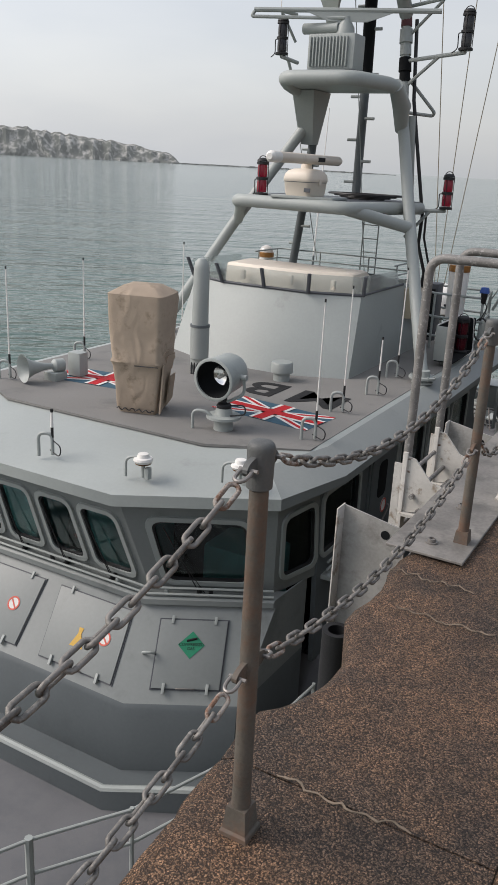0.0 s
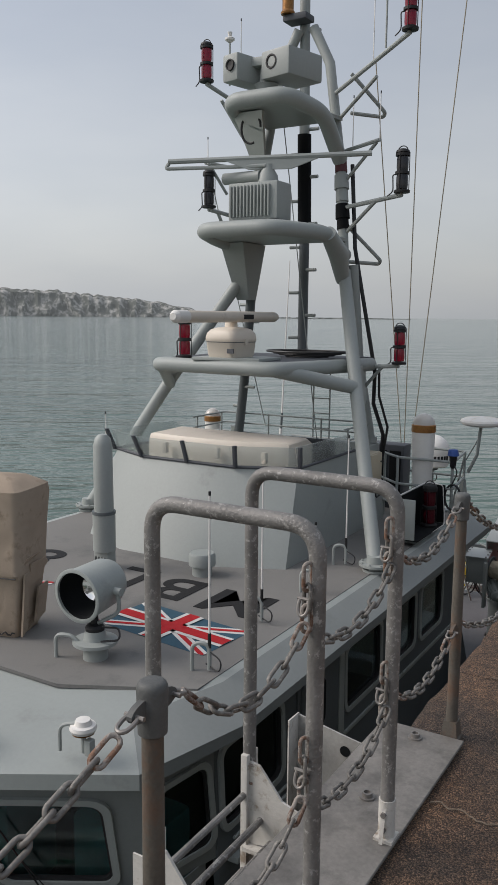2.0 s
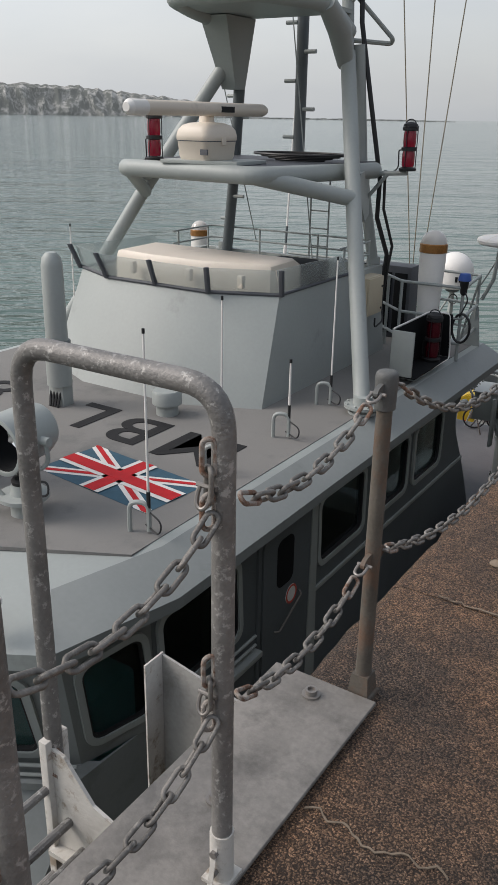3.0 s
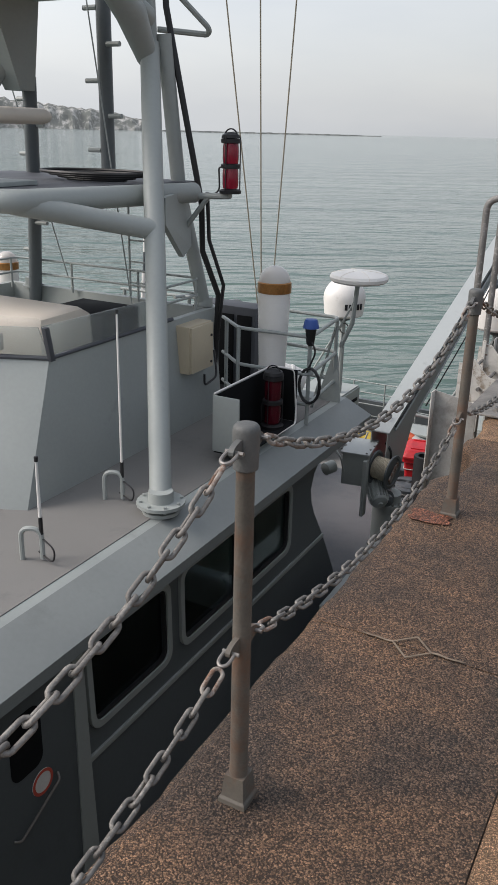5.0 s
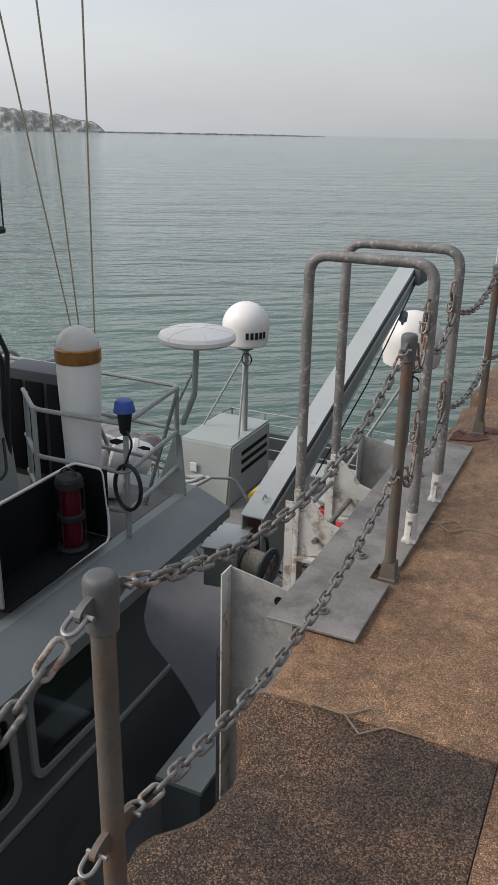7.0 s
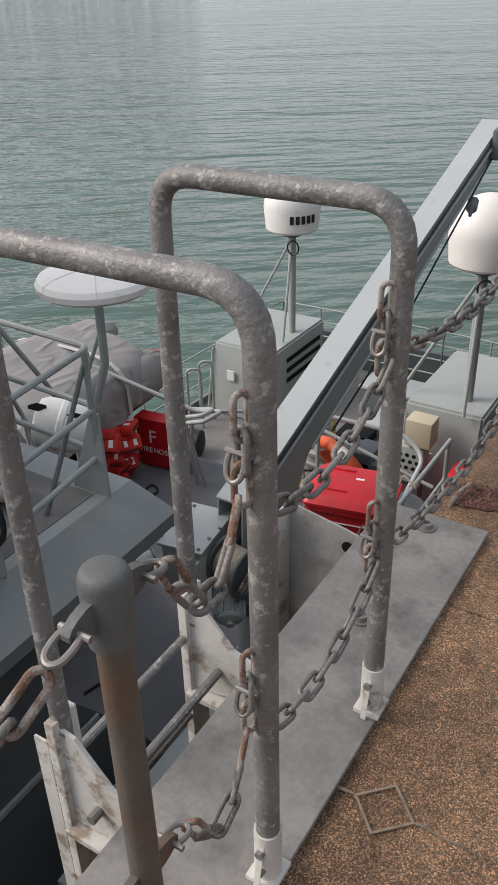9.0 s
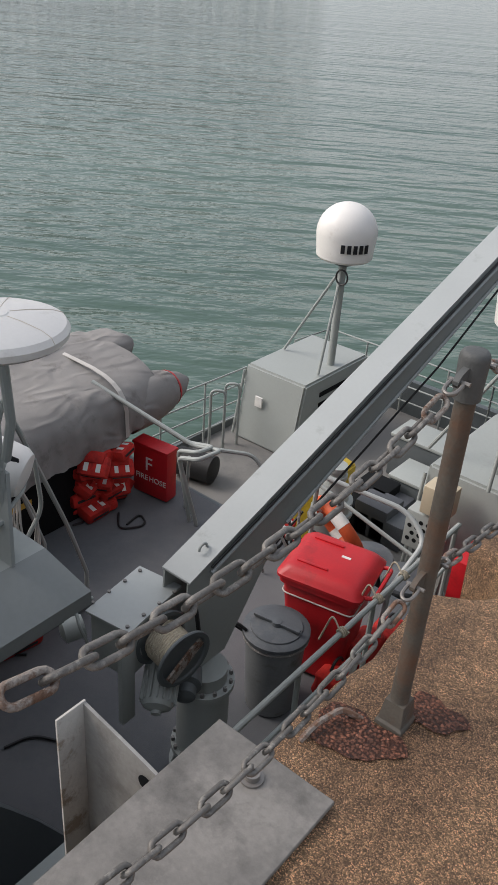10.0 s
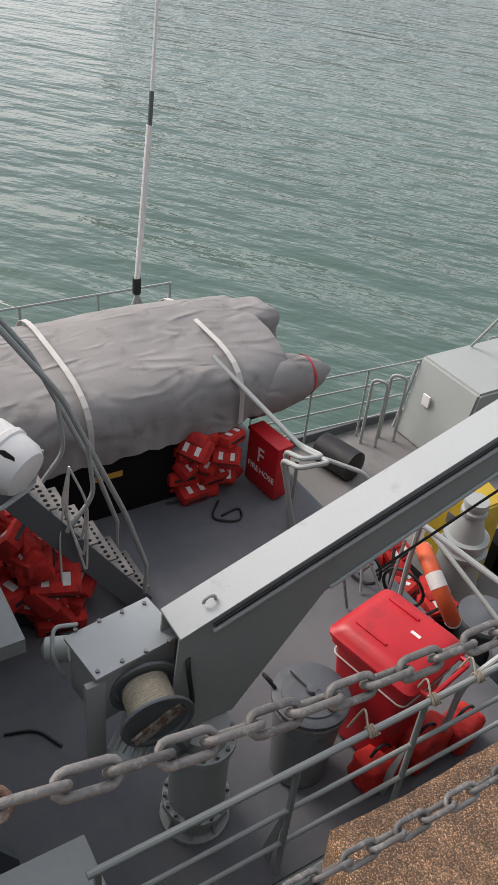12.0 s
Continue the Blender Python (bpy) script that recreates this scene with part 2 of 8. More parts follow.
def concrete(name, dark, light, pebble, wet=0.55, grain=122, gaps=0.50):
    """Exposed-aggregate paving: rounded pebbles in a brown matrix with broad stains."""
    m = bpy.data.materials.new(name)
    m.use_nodes = True
    n, l = m.node_tree.nodes, m.node_tree.links
    b = n["Principled BSDF"]
    geo = n.new("ShaderNodeNewGeometry")
    vor = n.new("ShaderNodeTexVoronoi")
    vor.inputs["Scale"].default_value, vor.inputs["Randomness"].default_value = grain, 1.0
    dis = n.new("ShaderNodeTexNoise")
    dis.inputs["Scale"].default_value, dis.inputs["Detail"].default_value = 110, 4
    off = n.new("ShaderNodeMix")
    off.data_type, off.blend_type = "RGBA", "ADD"
    off.inputs[0].default_value = 0.012
    l.new(geo.outputs["Position"], dis.inputs["Vector"])
    l.new(geo.outputs["Position"], off.inputs[6])
    l.new(dis.outputs["Color"], off.inputs[7])
    l.new(off.outputs[2], vor.inputs["Vector"])
    edge = n.new("ShaderNodeValToRGB")
    edge.color_ramp.elements[0].position, edge.color_ramp.elements[0].color = 0.36, (1, 1, 1, 1)
    edge.color_ramp.elements[1].position, edge.color_ramp.elements[1].color = 0.66, (0, 0, 0, 1)
    l.new(vor.outputs["Distance"], edge.inputs[0])
    peb = n.new("ShaderNodeValToRGB")
    e = peb.color_ramp.elements
    e[0].position, e[0].color = 0.0, (*[c * 0.5 for c in pebble], 1)
    e[1].position, e[1].color = 1.0, (*[min(c * 1.75, 1) for c in pebble], 1)
    q = e.new(0.6)
    q.color = (*pebble, 1)
    sepc = n.new("ShaderNodeSeparateColor")
    l.new(vor.outputs["Color"], sepc.inputs[0])
    l.new(sepc.outputs[0], peb.inputs[0])
    st = n.new("ShaderNodeTexNoise")
    st.inputs["Scale"].default_value, st.inputs["Detail"].default_value, st.inputs["Roughness"].default_value = 1.5, 9, 0.68
    l.new(geo.outputs["Position"], st.inputs["Vector"])
    sr = n.new("ShaderNodeValToRGB")
    sr.color_ramp.elements[0].position, sr.color_ramp.elements[0].color = 0.41, (*dark, 1)
    sr.color_ramp.elements[1].position, sr.color_ramp.elements[1].color = 0.60, (*light, 1)
    l.new(st.outputs[0], sr.inputs[0])
    mx = n.new("ShaderNodeMix")
    mx.data_type = "RGBA"
    pf = n.new("ShaderNodeMath")
    pf.operation = "MULTIPLY"
    pf.inputs[1].default_value = 0.92
    l.new(edge.outputs[0], pf.inputs[0])
    l.new(pf.outputs[0], mx.inputs[0])
    gap = n.new("ShaderNodeMix")
    gap.data_type, gap.blend_type = "RGBA", "MULTIPLY"
    gap.inputs[0].default_value = 1.0
    gap.inputs[7].default_value = (gaps, gaps * 0.95, gaps * 0.92, 1)
    l.new(sr.outputs[0], gap.inputs[6])
    l.new(gap.outputs[2], mx.inputs[6])
    tint = n.new("ShaderNodeMix")
    tint.data_type, tint.blend_type = "RGBA", "MULTIPLY"
    tint.inputs[0].default_value = 0.8
    l.new(peb.outputs[0], tint.inputs[6])
    bright = n.new("ShaderNodeMix")
    bright.data_type, bright.blend_type = "RGBA", "MULTIPLY"
    bright.inputs[0].default_value = 1.0
    bright.inputs[7].default_value = (6.4, 6.7, 7.2, 1)
    l.new(sr.outputs[0], bright.inputs[6])
    l.new(bright.outputs[2], tint.inputs[7])
    l.new(tint.outputs[2], mx.inputs[7])
    clump = n.new("ShaderNodeTexNoise")
    clump.inputs["Scale"].default_value, clump.inputs["Detail"].default_value, clump.inputs["Roughness"].default_value = 17, 6, 0.75
    l.new(geo.outputs["Position"], clump.inputs["Vector"])
    cr2 = n.new("ShaderNodeValToRGB")
    cr2.color_ramp.elements[0].position, cr2.color_ramp.elements[0].color = 0.34, (0.66, 0.64, 0.62, 1)
    cr2.color_ramp.elements[1].position, cr2.color_ramp.elements[1].color = 0.66, (1.34, 1.31, 1.27, 1)
    l.new(clump.outputs[0], cr2.inputs[0])
    cm2 = n.new("ShaderNodeMix")
    cm2.data_type, cm2.blend_type = "RGBA", "MULTIPLY"
    cm2.inputs[0].default_value = 1.0
    l.new(mx.outputs[2], cm2.inputs[6])
    l.new(cr2.outputs[0], cm2.inputs[7])
    l.new(cm2.outputs[2], b.inputs["Base Color"])
    b.inputs["Roughness"].default_value = wet
    b.inputs["Specular IOR Level"].default_value = 0.45
    hs = n.new("ShaderNodeMath")
    hs.operation = "MULTIPLY_ADD"
    l.new(edge.outputs[0], hs.inputs[0])
    hs.inputs[1].default_value = 1.0
    cl2 = n.new("ShaderNodeMath")
    cl2.operation = "MULTIPLY_ADD"
    l.new(clump.outputs[0], cl2.inputs[0])
    cl2.inputs[1].default_value = 3.0
    l.new(dis.outputs[0], cl2.inputs[2])
    l.new(cl2.outputs[0], hs.inputs[2])
    bp = n.new("ShaderNodeBump")
    bp.inputs["Strength"].default_value, bp.inputs["Distance"].default_value = 1.0, 0.005
    l.new(hs.outputs[0], bp.inputs["Height"])
    l.new(bp.outputs[0], b.inputs["Normal"])
    return m


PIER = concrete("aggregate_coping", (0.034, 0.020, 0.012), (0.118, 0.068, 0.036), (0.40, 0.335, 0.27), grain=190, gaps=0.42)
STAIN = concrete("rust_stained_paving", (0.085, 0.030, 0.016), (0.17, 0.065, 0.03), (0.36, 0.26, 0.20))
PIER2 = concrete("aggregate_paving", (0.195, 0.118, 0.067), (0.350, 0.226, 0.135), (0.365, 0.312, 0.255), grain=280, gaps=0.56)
JOINT = mat("joint_mortar", (0.11, 0.082, 0.06), 0.9, spread=0.3, scale=9, fine=120, bump=0.6)
WALLC = mat("wet_pier_wall", (0.085, 0.078, 0.066), 0.7, spread=0.35, scale=3, fine=40, bump=0.8, dirt=(0.035, 0.04, 0.03), dirt_at=0.52, dirt_soft=0.12, dirt_scale=2)
MORTAR = mat("pale_marking", (0.20, 0.155, 0.112), 0.9, spread=0.35, scale=30, fine=150, bump=0.4)

WATER = bpy.data.materials.new("sea_water")
WATER.use_nodes = True
n, l = WATER.node_tree.nodes, WATER.node_tree.links
b = n["Principled BSDF"]
geo = n.new("ShaderNodeNewGeometry")
b.inputs["Roughness"].default_value, b.inputs["IOR"].default_value = 0.06, 1.33
n1 = n.new("ShaderNodeTexNoise")
n1.inputs["Scale"].default_value, n1.inputs["Detail"].default_value, n1.inputs["Roughness"].default_value = 1.15, 4, 0.5
n2 = n.new("ShaderNodeTexNoise")
n2.inputs["Scale"].default_value, n2.inputs["Detail"].default_value = 0.045, 4
wmp = n.new("ShaderNodeMapping")
wmp.vector_type = "TEXTURE"
wmp.inputs["Rotation"].default_value = (0, 0, radians(38))
wmp.inputs["Scale"].default_value = (2.2, 1.0, 1.0)
l.new(geo.outputs["Position"], wmp.inputs[0])
l.new(wmp.outputs[0], n1.inputs["Vector"])
l.new(wmp.outputs[0], n2.inputs["Vector"])
wr = n.new("ShaderNodeValToRGB")
wr.color_ramp.elements[0].position, wr.color_ramp.elements[0].color = 0.35, (0.056, 0.100, 0.080, 1)
wr.color_ramp.elements[1].position, wr.color_ramp.elements[1].color = 0.68, (0.092, 0.142, 0.116, 1)
l.new(n2.outputs[0], wr.inputs[0])
l.new(wr.outputs[0], b.inputs["Base Color"])
wb = n.new("ShaderNodeBump")
wb.inputs["Strength"].default_value, wb.inputs["Distance"].default_value = 0.58, 0.40
n3 = n.new("ShaderNodeTexNoise")
n3.inputs["Scale"].default_value, n3.inputs["Detail"].default_value, n3.inputs["Roughness"].default_value = 0.16, 4, 0.6
wm3 = n.new("ShaderNodeMapping")
wm3.vector_type = "TEXTURE"
wm3.inputs["Rotation"].default_value = (0, 0, radians(33))
wm3.inputs["Scale"].default_value = (3.6, 1.0, 1.0)
l.new(geo.outputs["Position"], wm3.inputs[0])
l.new(wm3.outputs[0], n3.inputs["Vector"])
wsum = n.new("ShaderNodeMath")
wsum.operation = "MULTIPLY_ADD"
l.new(n3.outputs[0], wsum.inputs[0])
wsum.inputs[1].default_value = 3.4
l.new(n1.outputs[0], wsum.inputs[2])
l.new(wsum.outputs[0], wb.inputs["Height"])
l.new(wb.outputs[0], b.inputs["Normal"])

CLIFF = bpy.data.materials.new("chalk_cliff_haze_glow")
CLIFF.use_nodes = True
n, l = CLIFF.node_tree.nodes, CLIFF.node_tree.links
b = n["Principled BSDF"]
geo = n.new("ShaderNodeNewGeometry")
cm = n.new("ShaderNodeMapping")
cm.inputs["Scale"].default_value = (0.05, 0.05, 0.035)
cn = n.new("ShaderNodeTexNoise")
cn.inputs["Scale"].default_value, cn.inputs["Detail"].default_value, cn.inputs["Roughness"].default_value = 1.0, 9, 0.72
cr = n.new("ShaderNodeValToRGB")
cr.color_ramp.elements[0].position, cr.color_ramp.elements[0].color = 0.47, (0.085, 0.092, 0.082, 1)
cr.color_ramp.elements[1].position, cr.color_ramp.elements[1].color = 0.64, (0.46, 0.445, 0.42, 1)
l.new(geo.outputs["Position"], cm.inputs[0])
l.new(cm.outputs[0], cn.inputs["Vector"])
l.new(cn.outputs[0], cr.inputs[0])
l.new(cr.outputs[0], b.inputs["Base Color"])
b.inputs["Roughness"].default_value = 1.0
b.inputs["Specular IOR Level"].default_value = 0.0
# Faint blue-grey emission stands in for distance haze
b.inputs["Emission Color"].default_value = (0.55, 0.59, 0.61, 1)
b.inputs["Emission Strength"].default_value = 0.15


# ---- builders ----
ORIGIN = {}


def thing(name, loc, label, category, group="", kind=""):
    """An Empty at the thing's base."""
    ob = new(name)
    ob.empty_display_size = 0.1
    ob.location = loc
    ORIGIN[ob.name] = Vector(loc)
    return tagged(ob, label, category, group, kind)


def root_of(ob):
    while ob.parent:
        ob = ob.parent
    return ob


def part(name, bm, material, parent=None, label="", sharp=32):
    """Links a bmesh, built in world metres, as one mesh under a thing or under a part."""
    if parent:
        bmesh.ops.translate(bm, verts=bm.verts, vec=-ORIGIN[root_of(parent).name])
    bmesh.ops.recalc_face_normals(bm, faces=bm.faces)
    me = bpy.data.meshes.new(name)
    bm.to_mesh(me)
    bm.free()
    me.polygons.foreach_set("use_smooth", [True] * len(me.polygons))
    me.set_sharp_from_angle(angle=radians(sharp))
    me.materials.append(material)
    ob = new(name, me)
    if parent:
        ob.parent = parent
    if label:
        ob["label"] = label
    return ob


def V(*a):
    return Vector(a)


def box(bm, lo, hi, bevel=0.0, turn=0.0, seg=2):
    lo, hi = Vector(lo), Vector(hi)
    c = (lo + hi) / 2
    m = Matrix.Translation(c) @ Matrix.Rotation(radians(turn), 4, "Z") @ Matrix.Diagonal((*(hi - lo), 1))
    r = bmesh.ops.create_cube(bm, size=1, matrix=m)
    if bevel:
        es = list({e for v in r["verts"] for e in v.link_edges})
        bmesh.ops.bevel(bm, geom=es, offset=bevel, segments=seg, affect="EDGES", profile=0.6)
    return bm


def newbox(lo, hi, bevel=0.0, turn=0.0, seg=2):
    return box(bmesh.new(), lo, hi, bevel, turn, seg)


def obox(bm, c, ax, ay, az, bevel=0.0):
    """A box by its centre and three half-axes."""
    c, ax, ay, az = Vector(c), Vector(ax), Vector(ay), Vector(az)
    m = Matrix((( *(2 * ax), 0), (*(2 * ay), 0), (*(2 * az), 0), (0, 0, 0, 1))).transposed()
    m.translation = c
    r = bmesh.ops.create_cube(bm, size=1, matrix=m)
    if bevel:
        es = list({e for v in r["verts"] for e in v.link_edges})
        bmesh.ops.bevel(bm, geom=es, offset=bevel, segments=2, affect="EDGES", profile=0.6)
    return bm


def frame_of(d):
    d = Vector(d).normalized()
    up = V(0, 0, 1) if abs(d.z) < 0.9 else V(1, 0, 0)
    a = d.cross(up).normalized()
    return a, d.cross(a).normalized()


def fillet(pts, rad, n=5, closed=False):
    pts = [Vector(p) for p in pts]
    out = []
    for i, p in enumerate(pts):
        if not closed and i in (0, len(pts) - 1):
            out.append(p)
            continue
        a, c = pts[i - 1], pts[(i + 1) % len(pts)]
        r = min(rad, (a - p).length * 0.48, (c - p).length * 0.48)
        s, e = p + (a - p).normalized() * r, p + (c - p).normalized() * r
        for k in range(n + 1):
            t = k / n
            out.append(s.lerp(p, t).lerp(p.lerp(e, t), t))
    return out


def tube(bm, pts, r, seg=10, closed=False):
    """A round tube along points; r may be a list."""
    pts = [Vector(p) for p in pts]
    rings, prev = [], None
    for i, p in enumerate(pts):
        if closed:
            d = pts[(i + 1) % len(pts)] - pts[i - 1]
        else:
            d = pts[min(i + 1, len(pts) - 1)] - pts[max(i - 1, 0)]
        d.normalize()
        if prev is None:
            a, _ = frame_of(d)
        else:
            a = prev - d * prev.dot(d)
            a.normalize()
        prev = a
        b2 = d.cross(a)
        rr = r[i] if isinstance(r, (list, tuple)) else r
        rings.append([bm.verts.new(p + (a * math.cos(2 * math.pi * k / seg) + b2 * math.sin(2 * math.pi * k / seg)) * rr) for k in range(seg)])
    m = len(rings)
    for i in range(m if closed else m - 1):
        q, w = rings[i], rings[(i + 1) % m]
        for k in range(seg):
            bm.faces.new((q[k], q[(k + 1) % seg], w[(k + 1) % seg], w[k]))
    if not closed:
        bm.faces.new(rings[0][::-1])
        bm.faces.new(rings[-1])
    return bm


def lathe(bm, base, axis, prof, seg=20, caps=True):
    """Turned shape: prof of (height along axis, radius)."""
    base, axis = Vector(base), Vector(axis).normalized()
    a, b2 = frame_of(axis)
    rings = []
    for h, r in prof:
        rings.append([bm.verts.new(base + axis * h + (a * math.cos(2 * math.pi * k / seg) + b2 * math.sin(2 * math.pi * k / seg)) * max(r, 1e-4)) for k in range(seg)])
    for q, w in zip(rings, rings[1:]):
        for k in range(seg):
            bm.faces.new((q[k], q[(k + 1) % seg], w[(k + 1) % seg], w[k]))
    if caps:
        bm.faces.new(rings[0][::-1])
        bm.faces.new(rings[-1])
    return bm


def cyl(bm, a, c, r, seg=16, r2=None):
    a, c = Vector(a), Vector(c)
    return lathe(bm, a, c - a, [(0, r), ((c - a).length, r if r2 is None else r2)], seg)


def prism(bm, poly, d):
    """A flat polygon of 3D points, thickened by the vector d."""
    lo = [bm.verts.new(Vector(p)) for p in poly]
    hi = [bm.verts.new(Vector(p) + Vector(d)) for p in poly]
    bm.faces.new(lo[::-1])
    bm.faces.new(hi)
    for i in range(len(lo)):
        j = (i + 1) % len(lo)
        bm.faces.new((lo[i], lo[j], hi[j], hi[i]))
    return bm


def rrect(o, u, v, u0, u1, v0, v1, rad, n=4):
    """A rounded rectangle in the plane o + u, v."""
    o, u, v = Vector(o), Vector(u), Vector(v)
    out = []
    for cu, cv, a0 in ((u1 - rad, v1 - rad, 0), (u0 + rad, v1 - rad, 90), (u0 + rad, v0 + rad, 180), (u1 - rad, v0 + rad, 270)):
        for k in range(n + 1):
            a = radians(a0 + 90 * k / n)
            out.append(o + u * (cu + rad * math.cos(a)) + v * (cv + rad * math.sin(a)))
    return out


def ring(bm, outer, inner, d):
    d = Vector(d)
    a = [bm.verts.new(p) for p in outer]
    c = [bm.verts.new(p) for p in inner]
    a2 = [bm.verts.new(p + d) for p in outer]
    c2 = [bm.verts.new(p + d) for p in inner]
    m = len(a)
    for i in range(m):
        j = (i + 1) % m
        for q in ((a[i], a[j], a2[j], a2[i]), (c[j], c[i], c2[i], c2[j]), (a2[i], a2[j], c2[j], c2[i]), (a[j], a[i], c[i], c[j])):
            bm.faces.new(q)
    return bm


def text_part(name, body, size, m, material, parent, label="", bold=0.0):
    cu = bpy.data.curves.new(name, "FONT")
    cu.body, cu.size, cu.extrude, cu.offset = body, size, 0.0015, bold
    cu.align_x, cu.align_y = "CENTER", "CENTER"
    ob = new(name, cu)
    bpy.context.view_layer.update()
    me = bpy.data.meshes.new_from_object(ob.evaluated_get(bpy.context.evaluated_depsgraph_get()))
    bpy.data.objects.remove(ob)
    me.transform(m)
    bm = bmesh.new()
    bm.from_mesh(me)
    return part(name, bm, material, parent, label)


def plane_m(o, u, v):
    """A matrix that lays text into the plane of u (reading direction) and v (up)."""
    u, v = Vector(u).normalized(), Vector(v).normalized()
    w = u.cross(v)
    m = Matrix(((*u, 0), (*v, 0), (*w, 0), (0, 0, 0, 1))).transposed()
    m.translation = Vector(o)
    return m


# ---- sea and distance ----
bm = bmesh.new()
bmesh.ops.create_grid(bm, x_segments=8, y_segments=8, size=4600, matrix=Matrix.Translation((0, 0, SEA)))
tagged(part("water", bm, WATER), "grey-green sea with small wind ripples", "water", kind="structure")


def headland(name, az0, az1, dist, height, label):
    """A far coast: a noisy cliff face and a sloping top, with haze as a faint glow."""
    bm = bmesh.new()
    cols, rows = 220, 9
    grid = []
    for i in range(cols + 1):
        f = i / cols
        az = radians(az0 + (az1 - az0) * f)
        h = height(f) * (1 + 0.10 * (noise.noise(V(f * 40, 0, 3)) + 0.5 * noise.noise(V(f * 110, 5, 3))))
        col = []
        for j in range(rows + 1):
            g = j / rows
            d = dist + 55 * g + 28 * noise.noise(V(f * 60, g * 2.5, 7)) + (420 * (g - 0.88) / 0.12 if g > 0.88 else 0)
            col.append(bm.verts.new((-math.sin(az) * d, math.cos(az) * d, SEA - 2 + (h + 2) * min(g / 0.88, 1.0))))
        grid.append(col)
    for i in range(cols):
        for j in range(rows):
            bm.faces.new((grid[i][j], grid[i + 1][j], grid[i + 1][j + 1], grid[i][j + 1]))
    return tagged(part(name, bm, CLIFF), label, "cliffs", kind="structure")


def cliff_h(f):
    pts = ((0, 0.5), (0.012, 18), (0.025, 30), (0.06, 34), (0.09, 46), (0.16, 56), (0.30, 76), (0.45, 82), (0.7, 84), (1.0, 72))
    for (a, h0), (c, h1) in zip(pts, pts[1:]):
        if f <= c:
            return h0 + (h1 - h0) * (f - a) / (c - a)
    return 60


headland("backdrop", 34.2, 66, 2500, cliff_h, "pale chalk cliffs with dark scrub across the bay, haze added as glow")
bm = bmesh.new()
for k in range(40):
    a0, a1 = radians(20 + 14.8 * k / 40), radians(20 + 14.8 * (k + 1.02) / 40)
    hh = 3.2 + 1.4 * noise.noise(V(k * 0.7, 2, 1))
    p = [V(-math.sin(a) * d, math.cos(a) * d, SEA - 1) for a, d in ((a0, 2300), (a1, 2300), (a1, 2320), (a0, 2320))]
    prism(bm, p, (0, 0, 1 + max(hh * min(1, k / 12 + 0.35), 0.8)))
# shares the cliff material, so the haze glow is on it too
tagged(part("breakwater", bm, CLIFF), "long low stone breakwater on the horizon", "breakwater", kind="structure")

# ---- pier ----
EDGE = -0.185
JY = [0.2 + 2.03 * k for k in range(-8, 22)]
pier = tagged(part("ground", newbox((0.545, -16, -6.0), (9.0, 46, -0.003)), PIER2), "brown aggregate concrete pier surface", "pier", kind="structure")
tagged(part("wall_quay", newbox((0.03, -16, -6.5), (0.544, 46, -0.262)), WALLC), "wet dark concrete quay wall below the coping", "wall", kind="structure")
pavement = thing("pavement", (0.2, 5, 0), "worn brown aggregate coping slabs along the pier edge", "pavement", kind="structure")


def slab(y0, y1, bites, mat_):
    """A coping slab with an uneven outer edge; bites: (centre y, half-length, depth) broken out of it."""
    bm = bmesh.new()
    outer = []
    m = 44
    for k in range(m + 1):
        y = y0 + 0.003 + (y1 - y0 - 0.006) * k / m
        x = EDGE + 0.018 * noise.noise(V(y * 3.1, 0.3, 0)) + 0.010 * noise.noise(V(y * 11, 4, 0))
        for cy, hl, dep in bites:
            q = abs(y - cy) / hl
            if q < 1:
                x += dep * (1 - q ** 2.5) * (1 + 0.25 * noise.noise(V(y * 14, 9, 2)))
        outer.append((x, y))
    us = (0, 0.06, 0.25, 0.5, 0.75, 1.0)
    grid = []
    for x, y in outer:
        row = []
        for u in us:
            xx = x + (0.5415 - x) * u
            z = 0.004 * noise.noise(V(xx * 6, y * 6, 1)) - (0.022 if u == 0 else 0)
            row.append(bm.verts.new((xx + (0.0 if u else 0.004), y, z)))
        grid.append(row)
    low = [bm.verts.new((x + 0.012 + 0.012 * noise.noise(V(y * 9, 1, 1)), y, -0.27)) for x, y in outer]
    for i in range(m):
        bm.faces.new((low[i], low[i + 1], grid[i + 1][0], grid[i][0]))
        for j in range(len(us) - 1):
            bm.faces.new((grid[i][j], grid[i][j + 1], grid[i + 1][j + 1], grid[i + 1][j]))
    for i in (0, m):
        e = grid[i]
        bl = bm.verts.new((0.5415, outer[i][1], -0.27))
        f = [low[i], *e, bl]
        bm.faces.new(f if i == m else f[::-1])
    return part("slab", bm, mat_, pavement, sharp=60)


BITES = {0.2: [(0.72, 0.30, 0.10), (1.3, 0.16, 0.03)], -1.83: [(-0.2, 0.25, 0.03)], 10.35: [(11.62, 0.16, 0.15), (11.2, 0.2, 0.02)], 6.29: [(7.95, 0.24, 0.10)], 8.32: [(8.45, 0.2, 0.03)]}
for y0, y1 in zip(JY, JY[1:]):
    key = min(BITES, key=lambda k: abs(k - y0))
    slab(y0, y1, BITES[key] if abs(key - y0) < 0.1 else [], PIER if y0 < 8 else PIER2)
part("joint_mortar", newbox((0.03, -16, -0.26), (0.5445, 46, -0.012)), JOINT, pavement, "dark joint filling between slabs")


